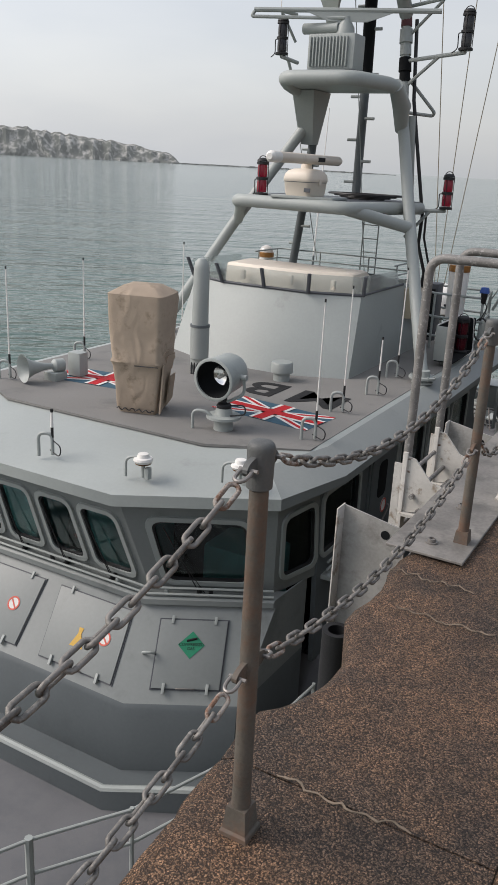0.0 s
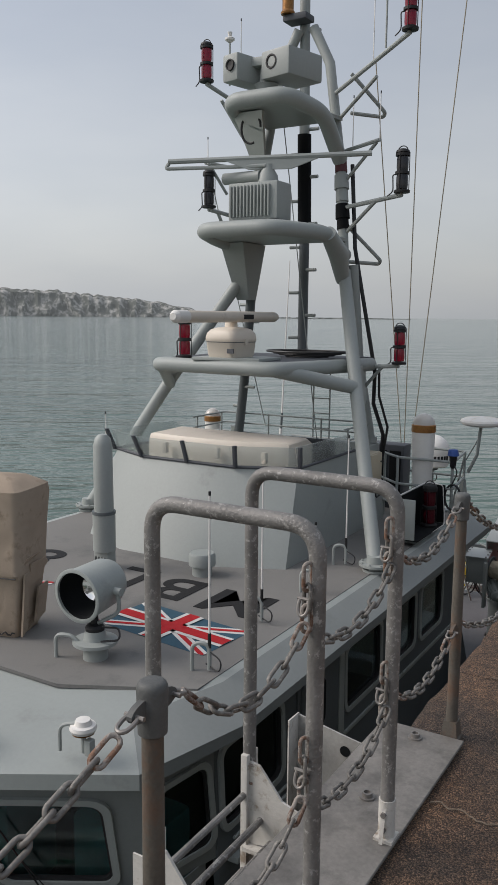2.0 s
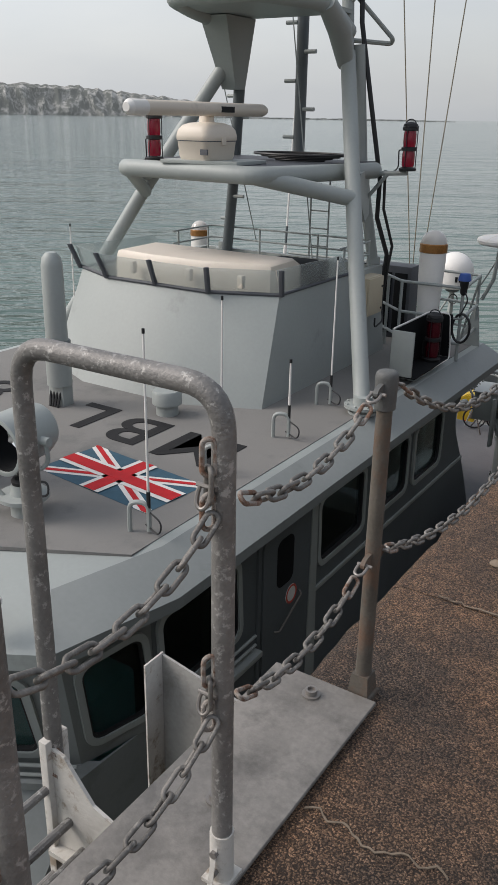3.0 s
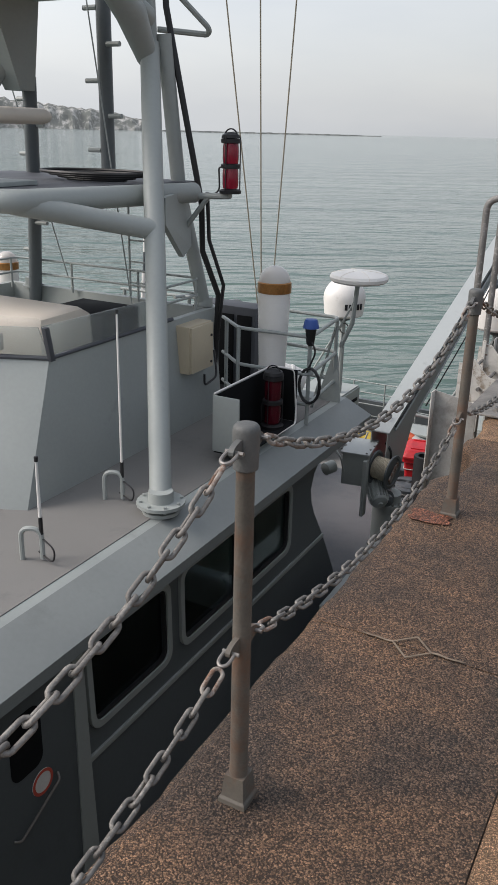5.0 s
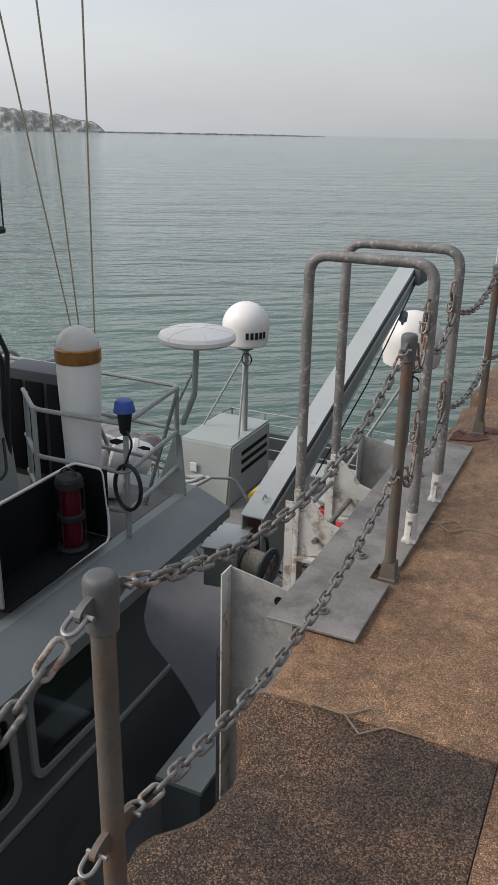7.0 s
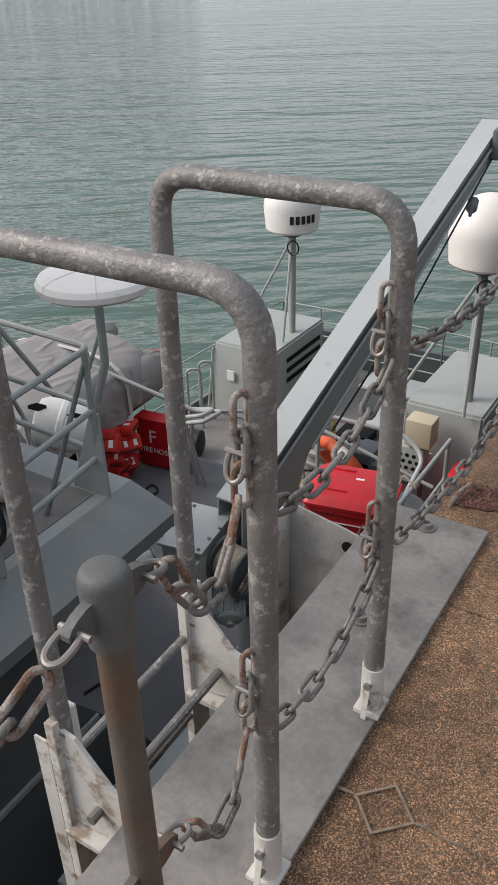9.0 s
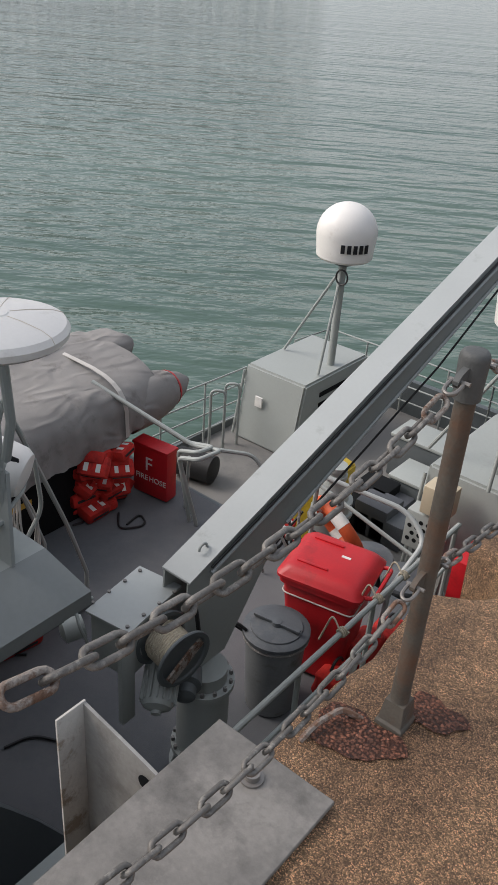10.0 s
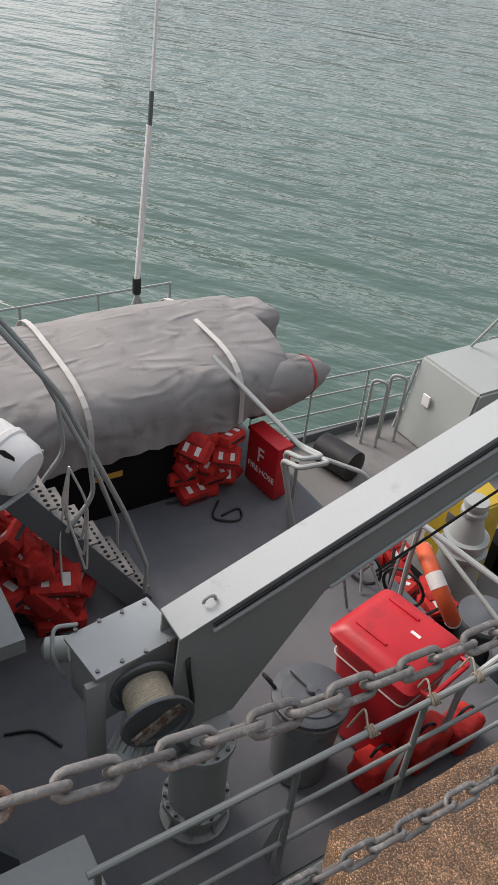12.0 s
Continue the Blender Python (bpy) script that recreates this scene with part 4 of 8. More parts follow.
sg = part("warning_sign", lathe(bmesh.new(), V(xs + 0.032, 6.92, -2.08), (1, 0, 0), [(0, 0.085), (0.003, 0.085), (0.003, 0.0)], 24), LABELW, dr, "round no-smoking sign")
a_, c_ = V(xs + 0.0365, 6.92, -2.08), 24
part("sign_ring", ring(bmesh.new(), [a_ + V(0, 0.085 * math.cos(2 * math.pi * k / 24), 0.085 * math.sin(2 * math.pi * k / 24)) for k in range(24)], [a_ + V(0, 0.066 * math.cos(2 * math.pi * k / 24), 0.066 * math.sin(2 * math.pi * k / 24)) for k in range(24)], (0.002, 0, 0)), SIGN_RED, dr)
bm = newbox((xs, 7.32, -2.30), (xs + 0.022, 11.02, -2.255), 0.008)
part("stripe", bm, GREY, side, "light grey rubbing strip")
prism(bm := bmesh.new(), [V(xs, 7.24, -1.36), V(xs, 7.33, -1.36), V(xs, 7.36, -2.28), V(xs, 7.40, -3.18), V(xs, 7.24, -3.18)], (0.03, 0, 0))
part("mullion", bm, GREY, side)
for z in (-2.16, -2.24):
    part("grab_rail", tube(bmesh.new(), [V(xs + 0.055, 5.40, z), V(xs + 0.055, 6.36, z)], 0.013, 8), GREY, side)
bm = newbox((xs - 0.02, 5.38, -2.35), (xs + 0.10, 6.40, -2.30), 0.01)
part("ledge", bm, GREY, side)
# side wings run aft of the house with a curved cut-out under the roof
WING = [(10.42, -1.265), (11.20, -1.265), (11.04, -1.35), (10.88, -1.42), (10.76, -1.52), (10.70, -1.66), (10.73, -1.80), (10.80, -1.94), (11.00, -2.22), (11.21, -2.54), (11.38, -2.82), (11.56, -3.16), (11.56, -3.27), (10.42, -3.27)]
for x0 in (xs - 0.063, mir(xs) + 0.003):
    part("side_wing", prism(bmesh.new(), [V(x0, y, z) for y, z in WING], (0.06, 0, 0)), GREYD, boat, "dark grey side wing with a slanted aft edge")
# aft bulkhead with slanted corners and safety signs
AB = [(-2.155, 10.62), (-2.70, 11.28), (mir(-2.70), 11.28), (mir(-2.155), 10.62)]
for (x0, y0), (x1, y1) in zip(AB, AB[1:]):
    q = V(y0 - y1, x1 - x0, 0).normalized() * 0.04
    part("aft_bulkhead", prism(bmesh.new(), [V(x0, y0, -3.19), V(x1, y1, -3.19), V(x1, y1, -1.27), V(x0, y0, -1.27)], q), GREYM, boat, "grey aft bulkhead")
su = V(AB[0][0] - AB[1][0], AB[0][1] - AB[1][1], 0).normalized()
sn = V(-su.y, su.x, 0)
if sn.y < 0:
    sn = -sn
for s0, s1, z0, z1, bars in ((0.02, 0.20, -2.25, -2.08, ((0.05, 0.17, -2.20, -2.14),)), (0.01, 0.14, -2.55, -2.29, ((0.03, 0.12, -2.52, -2.47), (0.03, 0.12, -2.43, -2.41), (0.03, 0.12, -2.38, -2.36)))):
    for k, (a0, a1, b0, b1) in enumerate(((s0, s1, z0, z1),) + bars):
        c = V(AB[1][0], AB[1][1], 0) + su * ((a0 + a1) / 2) + V(0, 0, (b0 + b1) / 2) + sn * (0.003 + 0.004 * (k > 0))
        pl_ = obox(bmesh.new(), c, su * ((a1 - a0) / 2), V(0, 0, (b1 - b0) / 2), sn * 0.002, 0.0005)
        if k == 0:
            sgn = part("safety_sign", pl_, SIGN_GREEN, boat, "green safety sign with white marks")
        else:
            part("mark", pl_, LABELW, sgn)

# front ledge with twin rails, sloping trunk with hatches, lower tier
FP = [(-2.28, 4.72), (-3.24, 4.15), (mir(-3.24), 4.15), (mir(-2.28), 4.72)]


def off_poly(poly, d):
    """The front polyline pushed outwards by d."""
    out = []
    for i, (x, y) in enumerate(poly):
        ns = []
        for j in (i - 1, i):
            if 0 <= j < len(poly) - 1:
                a, c = poly[j], poly[j + 1]
                q = V(c[0] - a[0], c[1] - a[1], 0).normalized()
                ns.append(V(-q.y, q.x, 0) * -1)
        m = sum(ns, V(0, 0, 0))
        m /= max((m.length_squared / len(ns)) , 1e-6) if len(ns) > 1 else 1
        if m.y > 0:
            m = -m
        out.append(V(x, y, 0) + m * d)
    return out


TIERS = ((-0.03, -2.26), (0.14, -2.265), (0.16, -2.28), (0.16, -2.33), (0.12, -2.35), (0.64, -3.04), (0.67, -3.09), (0.70, -3.72))
TP = [(-2.13, 5.2), *FP, (mir(-2.13), 5.2)]
bm = bmesh.new()
rows = []
for d, z in TIERS:
    ro = off_poly(FP, d)
    ro[0], ro[-1] = V(-2.2, 4.77 - 1.163 * d, 0), V(mir(-2.2), 4.77 - 1.163 * d, 0)
    ro = [V(-2.16, 5.2, 0)] + ro + [V(mir(-2.16), 5.2, 0)]
    rows.append([bm.verts.new((p.x, p.y, z)) for p in ro])
fascia = bmesh.new()
low_rows = [[fascia.verts.new(v.co) for v in r] for r in rows[5:]]
for b_, some in ((bm, rows[:6]), (fascia, low_rows)):
    for a, c in zip(some, some[1:]):
        for i in range(len(a) - 1):
            b_.faces.new((a[i], a[i + 1], c[i + 1], c[i]))
for r in rows[6:]:
    for v in r:
        bm.verts.remove(v)
trunk = part("trunk", bm, GREYM, boat, "sloping grey trunk below the windscreen")
# upright face takes the dark grey, its shade painted in
part("fascia", fascia, GREYD, boat, "grey fascia below the hatches, darkened for shade")
for d, z in ((0.10, -2.19), (0.13, -2.235)):
    ro = off_poly(FP, d)
    part("front_rail", tube(bmesh.new(), [V(p.x, p.y, z) for p in ro], 0.012, 8), GREY, trunk)
for i in range(3):
    a, c = off_poly(FP, 0.09)[i:i + 2]
    for f in (0.15, 0.5, 0.85):
        p = a.lerp(c, f)
        bm = tube(bmesh.new(), [V(p.x, p.y, -2.19), V(p.x, p.y, -2.30)], 0.014, 8)
        cyl(bm, V(p.x, p.y, -2.27), V(p.x, p.y, -2.21), 0.022, 10)
        part("rail_clip", bm, CABLE if f == 0.5 else GREY, trunk)


def slope_frame(i, f):
    """A point and axes on the sloping face i: along, up the slope, outwards."""
    t0, t1 = off_poly(FP, 0.12), off_poly(FP, 0.64)
    a = V(*t0[i].xy, -2.35).lerp(V(*t0[i + 1].xy, -2.35), f)
    c = V(*t1[i].xy, -3.04).lerp(V(*t1[i + 1].xy, -3.04), f)
    al = (t0[i + 1] - t0[i]).normalized()
    up = (a - c).normalized()
    nn = al.cross(up).normalized()
    if nn.z < 0:
        nn = -nn
    return a.lerp(c, 0.5), al, up, nn


def hatch(i, f, w, h, signs):
    c, al, up, nn = slope_frame(i, f)
    hh = part("hatch", obox(bmesh.new(), c + nn * 0.012, al * w / 2, up * h / 2, nn * 0.012, 0.006), GREYM, trunk, "bolted grey locker hatch")
    part("seal", obox(bmesh.new(), c + nn * 0.004, al * (w / 2 + 0.012), up * (h / 2 + 0.012), nn * 0.006), DARKP, hh, "dark rubber seal")
    for q in (-0.32, 0.32):
        part("hinge", obox(bmesh.new(), c + al * q * w + up * h * 0.5 + nn * 0.028, al * 0.012, up * 0.035, nn * 0.01, 0.003), GREY, hh)
        part("clasp", obox(bmesh.new(), c + al * q * w - up * h * 0.5 + nn * 0.028, al * 0.013, up * 0.045, nn * 0.014, 0.003), GREY, hh)
    part("hasp", tube(bmesh.new(), fillet([c - up * h * 0.5 - al * 0.08 + nn * 0.02, c - up * h * 0.5 - al * 0.08 + nn * 0.06, c - up * h * 0.5 + al * 0.08 + nn * 0.06, c - up * h * 0.5 + al * 0.08 + nn * 0.02], 0.02), 0.006, 6), STEEL, hh)
    for kind_, du, dv, s in signs:
        p = c + al * du + up * dv + nn * 0.0255
        if kind_ == "diamond":
            part("gas_label", prism(bmesh.new(), [p + al * s, p + up * s, p - al * s, p - up * s], nn * 0.003), GREEN, hh, "green compressed gas diamond label")
            xx = al if al.x > 0 else -al
            text_part("lettering", "COMPRESSED\nGAS", 0.036, plane_m(p + nn * 0.0035 - up * 0.015, xx, up), INK, hh)
            bm = tube(bmesh.new(), [p + nn * 0.004 + up * 0.035 - xx * 0.045, p + nn * 0.004 + up * 0.06 + xx * 0.045], 0.010, 8)
            part("cylinder_mark", bm, INK, hh)
        elif kind_ == "ring":
            k24 = [2 * math.pi * k / 24 for k in range(24)]
            part("sign_face", prism(bmesh.new(), [p + (al * math.cos(a) + up * math.sin(a)) * s for a in k24], nn * 0.002), F_WHITE, hh)
            part("sign_ring", ring(bmesh.new(), [p + nn * 0.002 + (al * math.cos(a) + up * math.sin(a)) * s for a in k24], [p + nn * 0.002 + (al * math.cos(a) + up * math.sin(a)) * s * 0.78 for a in k24], nn * 0.002), SIGN_RED, hh, "red prohibition ring")
            part("sign_bar", obox(bmesh.new(), p + nn * 0.004, (al + up).normalized() * s * 0.85, (al - up).normalized() * s * 0.1, nn * 0.0015), SIGN_RED, hh)
        else:
            part("warning_mark", prism(bmesh.new(), [p + al * 0.075 - up * 0.085, p + al * 0.015 + up * 0.04, p + al * 0.02 + up * 0.095, p - al * 0.03 + up * 0.095, p - al * 0.02 + up * 0.04, p - al * 0.075 - up * 0.085], nn * 0.003), SIGN_YEL, hh, "yellow warning mark")


hatch(0, 0.60, 0.60, 0.60, [("diamond", 0.0, 0.08, 0.12)])
hatch(1, 0.23, 0.84, 0.66, [("bell", 0.05, -0.06, 0.1), ("ring", -0.22, 0.02, 0.07)])
hatch(1, 0.68, 0.84, 0.66, [("ring", -0.2, 0.02, 0.07)])
c, al, up, nn = slope_frame(0, 0.90)
part("eye_ring", tube(bmesh.new(), fillet([c - al * 0.05, c - al * 0.05 + nn * 0.08, c + al * 0.05 + nn * 0.08, c + al * 0.05], 0.04), 0.013, 8), GREY, trunk)
# lower tier and foredeck break
bm = bmesh.new()
rows = []
for d, z in ((0.68, -3.70), (1.03, -3.68), (1.03, -3.59), (1.10, -3.58), (1.10, -3.92)):
    ro = off_poly(FP, d)
    ro[0], ro[-1] = V(-2.1, 4.83 - 1.163 * d, 0), V(mir(-2.1), 4.83 - 1.163 * d, 0)
    ro = [V(-2.05, 5.0, 0)] + ro + [V(mir(-2.05), 5.0, 0)]
    rows.append([bm.verts.new((p.x, p.y, z)) for p in ro])
for a, c in zip(rows, rows[1:]):
    for i in range(len(a) - 1):
        bm.faces.new((a[i], a[i + 1], c[i + 1], c[i]))
# dark grey stands for the shade on this low tier
part("lower_tier", bm, GREYD, boat, "lower tier of the foredeck house, darkened for shade")
ro = off_poly(FP, 1.07)
ro[0], ro[-1] = V(-2.1, 4.83 - 1.163 * 1.07, 0), V(mir(-2.1), 4.83 - 1.163 * 1.07, 0)
part("coaming", tube(bmesh.new(), [V(p.x, p.y, -3.58) for p in ro], 0.035, 8), GREY, boat)

# foredeck guard rail with a round-topped post box
fr = thing("guard_rail", (-2.6, 1.8, -3.0), "grey tubular guard rail on the foredeck", "railing")
FRP = [V(-1.75, 4.6, 0), V(-1.85, 3.4, 0), V(-2.2, 2.5, 0), V(-2.62, 1.9, 0), V(-2.98, 1.2, 0), V(-3.3, 0.2, 0)]
for z in (-2.98, -3.28):
    part("rail", tube(bmesh.new(), [p + V(0, 0, z) for p in FRP], 0.014, 8), GREY, fr)
for p in FRP:
    part("stanchion", tube(bmesh.new(), [p + V(0, 0, -3.8), p + V(0, 0, -2.96)], 0.03 if abs(p.y - 1.9) < 0.1 else 0.017, 8), GREY, fr)

# roof
RZ = -1.0
RP = [(-2.16, 11.6), (-2.16, 5.42), (-2.40, 4.70), (-3.44, 4.06)]
RP = RP + [(mir(x), y) for x, y in RP[::-1]]
RO = [(-1.90, 11.66), (-1.86, 5.2), (-2.09, 4.38), (-3.34, 3.70)]
RO = RO + [(mir(x), y) for x, y in RO[::-1]]


def front_drop(y):
    return 0.13 * max(0.0, min(1.0, (5.0 - y) / 1.2))


bm = bmesh.new()
lev = [[bm.verts.new((x, y, RZ - front_drop(y))) for x, y in RP],
       [bm.verts.new((x, y, RZ - (0.155 if y > 5 else 0.13) - front_drop(y) * 0.6)) for x, y in RO],
       [bm.verts.new((x, y, RZ - 0.235 - front_drop(y) * 0.6)) for x, y in RO],
       [bm.verts.new((x + (0.06 if x > CX else -0.06) * -1, y, RZ - 0.285)) for x, y in RP]]
m = len(RP)
for a, c in zip(lev, lev[1:]):
    for i in range(m):
        j = (i + 1) % m
        bm.faces.new((a[i], a[j], c[j], c[i]))
bm.faces.new(lev[-1])
# upper skin in three strips so the fore part can slope
bm.faces.new([lev[0][k] for k in (0, 1, 6, 7)])
bm.faces.new([lev[0][k] for k in (1, 2, 5, 6)])
bm.faces.new([lev[0][k] for k in (2, 3, 4, 5)])
roof = part("roof", bm, GREY, boat, "light grey wheelhouse roof, bevelled sides darkened for shade")
# side bevels get the darker grey: shade painted by face direction
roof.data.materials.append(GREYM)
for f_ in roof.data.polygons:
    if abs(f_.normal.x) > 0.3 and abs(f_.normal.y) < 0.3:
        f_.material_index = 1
bm = bmesh.new()
NS = [(-2.24, 11.38), (-2.24, 5.22), (-3.12, 4.76), (mir(-3.12), 4.76), (mir(-2.24), 5.22), (mir(-2.24), 11.38)]
prism(bm, [V(x, y, RZ - 0.02) for x, y in NS], (0, 0, 0.026))
part("non_slip_area", bm, DECK, roof, "brownish grey non-slip roof covering")
gut = part("gutter", tube(bmesh.new(), [V(-1.93, 5.5, RZ - 0.245), V(-1.93, 11.5, RZ - 0.245)], 0.02, 8), GREYD, roof)


def union_flag(cx, cy, w, h, turn):
    """A painted flag: blue ground, white and red diagonals, white and red crosses, 1 mm layers."""
    t = thing("painted_flag", (cx, cy, RZ + 0.006), "painted red, white and blue flag on the roof", "flag", "flags painted on the roof")
    mt = Matrix.Translation((cx, cy, 0)) @ Matrix.Rotation(radians(turn), 4, "Z")
    z = RZ + 0.007

    def lay(name, polys, zz, material):
        bm = bmesh.new()
        for poly in polys:
            prism(bm, [mt @ V(x * w / 2, y * h / 2, zz) for x, y in poly], (0, 0, 0.0012))
        part(name, bm, material, t)

    def diag(k, e):
        """A band across the rectangle along y = k x, half-width e in y."""
        if k > 0:
            return [(-1, -1), (-1, -1 + e), (1 - e, 1), (1, 1), (1, 1 - e), (-1 + e, -1)]
        return [(-1, 1), (-1, 1 - e), (1 - e, -1), (1, -1), (1, -1 + e), (-1 + e, 1)]

    lay("ground", [[(-1, -1), (1, -1), (1, 1), (-1, 1)]], z, F_BLUE)
    lay("white_diagonal", [diag(1, 0.20)], z + 0.0016, F_WHITE)
    lay("white_diagonal", [diag(-1, 0.20)], z + 0.0032, F_WHITE)
    lay("red_diagonal", [diag(1, 0.075)], z + 0.0048, F_RED)
    lay("red_diagonal", [diag(-1, 0.075)], z + 0.0064, F_RED)
    lay("white_cross", [[(-0.17, -1), (0.17, -1), (0.17, 1), (-0.17, 1)], [(-1, -0.32), (1, -0.32), (1, 0.32), (-1, 0.32)]], z + 0.008, F_WHITE)
    lay("red_cross", [[(-0.10, -1), (0.10, -1), (0.10, 1), (-0.10, 1)]], z + 0.0096, F_RED)
    lay("red_cross", [[(-1, -0.19), (1, -0.19), (1, 0.19), (-1, 0.19)]], z + 0.0112, F_RED)


union_flag(-3.08, 6.06, 1.17, 0.60, -6)
union_flag(-5.27, 6.02, 1.17, 0.60, 6)
mk = thing("roof_lettering", (-4.3, 7.0, RZ + 0.006), "large black letters painted on the roof", "lettering")
for ch, x, y in (("M", -2.92, 6.86), ("B", -3.60, 6.90), ("L", -4.20, 6.94), ("8", -5.45, 6.96)):
    m_ = plane_m(V(x, y, RZ + 0.010), V(-1, 0, 0), V(0, -1, 0))
    text_part("letter", ch, 0.86, m_ @ Matrix.Diagonal((1.0, 0.92, 1, 1)), INK, mk, bold=0.012)

# ---- upper cabin with the open bridge ----
cabin = thing("upper_cabin", (CX, 9.0, RZ), "grey upper cabin with an open bridge on top", "cabin")
CB = [(-3.03, 10.6), (-3.03, 7.95), (-3.75, 7.62), (mir(-3.75), 7.62), (mir(-3.03), 7.95), (mir(-3.03), 10.6)]
CT = [(-3.12, 10.6), (-3.12, 8.36), (-3.75, 8.08), (mir(-3.75), 8.08), (mir(-3.12), 8.36), (mir(-3.12), 10.6)]
bm = bmesh.new()
lo = [bm.verts.new((x, y, RZ)) for x, y in CB]
hi = [bm.verts.new((x, y, -0.03)) for x, y in CT]
inn = [bm.verts.new((CX + (x - CX) * 0.95, 9.3 + (y - 9.3) * 0.95, -0.03)) for x, y in CT]
fl = [bm.verts.new((CX + (x - CX) * 0.94, 9.3 + (y - 9.3) * 0.94, -0.30)) for x, y in CT]
for a, c in ((lo, hi), (hi, inn), (inn, fl)):
    for i in range(6):
        j = (i + 1) % 6
        bm.faces.new((a[i], a[j], c[j], c[i]))
bm.faces.new(fl)
part("body", bm, GREY, cabin, "light grey sloping cabin body")
# dark sill and windscreen frames
sill = [V(x, y, -0.02) for x, y in CT[:5]] + [V(mir(-3.12), 9.6, -0.02)]
part("sill", tube(bmesh.new(), [V(-3.12, 9.9, -0.015)] + [V(x, y, -0.015) for x, y in CT[1:5]] + [V(mir(-3.12), 9.9, -0.015)], 0.018, 8), DARKP, cabin)
posts_ = [(-3.12, 8.36), (-3.75, 8.08), (-4.35, 8.08), (mir(-3.75), 8.08), (mir(-3.12), 8.36)]
for x, y in posts_:
    dx = 0.05 if x > CX + 0.01 else (-0.05 if x < CX - 0.01 else 0)
    part("screen_post", obox(bmesh.new(), V(x + dx, y - 0.05, 0.10), V(0.018, 0, 0), V(0, 0.022, 0.0), V(dx * 0.5, -0.05, 0.13), 0.004), DARKP, cabin)
for (x0, y0), (x1, y1) in zip(posts_, posts_[1:]):
    bm = prism(bmesh.new(), [V(x0, y0, 0.0), V(x1, y1, 0.0), V(x1, y1 - 0.09, 0.22), V(x0, y0 - 0.09, 0.22)], (0, 0.006, 0))
    g = part("windscreen", bm, ACRYL, cabin, "hazy clear windscreen")
    g.visible_shadow = False
for s in (1, -1):
    x = CX + s * 1.23
    bm = prism(bmesh.new(), [V(x, 8.36, 0.0), V(x, 9.75, 0.0), V(x, 9.55, 0.20), V(x, 8.30, 0.22)], (0.006, 0, 0))
    g = part("windscreen", bm, ACRYL, cabin, "hazy clear side screen")
    g.visible_shadow = False

cv = thing("bridge_console", (-4.1, 8.5, -0.3), "cream fibreglass console fairing behind the windscreen", "console")
bm = bmesh.new()
secs = []
for x in (-5.10, -5.05, -4.6, -4.0, -3.42, -3.34, -3.31):
    e = 0.93 if x in (-5.10, -3.31) else 1.0
    prof = [(8.22, -0.29), (8.235, 0.06), (8.25, 0.175 * e), (8.29, 0.215 * e), (8.95, 0.225 * e), (9.05, 0.17 * e), (9.08, -0.29)]
    secs.append([bm.verts.new((x, y + (0.05 + 0.46 * max(0.0, abs(x - CX) - 0.55)) * max(0.0, (8.6 - y) / 0.38), z)) for y, z in prof])
for a, c in zip(secs, secs[1:]):
    for i in range(6):
        bm.faces.new((a[i], a[i + 1], c[i + 1], c[i]))
bm.faces.new(secs[0])
bm.faces.new(secs[-1][::-1])
part("fairing", bm, CREAM, cv, sharp=38)
for x in (-4.75, -4.05, -3.45):
    part("grab_block", newbox((x - 0.03, 8.19, 0.03), (x + 0.03, 8.25, 0.15), 0.012), CREAM, cv)
bk = thing("bridge_chart_box", (-3.7, 9.5, -0.3), "dark box and chart table on the open bridge", "box")
part("body", newbox((-3.95, 9.25, -0.3), (-3.35, 9.75, 0.10), 0.02), BLACKM, bk)
br = thing("bridge_rail", (-4.3, 10.2, -0.03), "thin grey rails round the open bridge", "railing")
for z in (0.10, 0.24):
    part("rail", tube(bmesh.new(), fillet([V(-3.2, 9.7, z), V(-3.2, 10.5, z), V(-5.4, 10.5, z), V(-5.4, 9.7, z)], 0.12), 0.011, 8), GREY, br)
for x, y in ((-3.2, 9.8), (-3.2, 10.4), (-3.9, 10.5), (-4.7, 10.5), (-5.4, 10.4), (-5.4, 9.8)):
    part("stanchion", tube(bmesh.new(), [V(x, y, -0.05), V(x, y, 0.25)], 0.012, 8), GREY, br)
ld = thing("bridge_ladder", (-3.95, 10.62, -0.3), "thin vertical steel ladder behind the bridge", "ladder")
for x in (-4.08, -3.84):
    part("stile", tube(bmesh.new(), [V(x, 10.62, -0.3), V(x, 10.62, 1.0)], 0.011, 8), GREY, ld)
for k in range(6):
    part("rung", tube(bmesh.new(), [V(-4.08, 10.62, -0.1 + 0.2 * k), V(-3.84, 10.62, -0.1 + 0.2 * k)], 0.009, 6), GREY, ld)


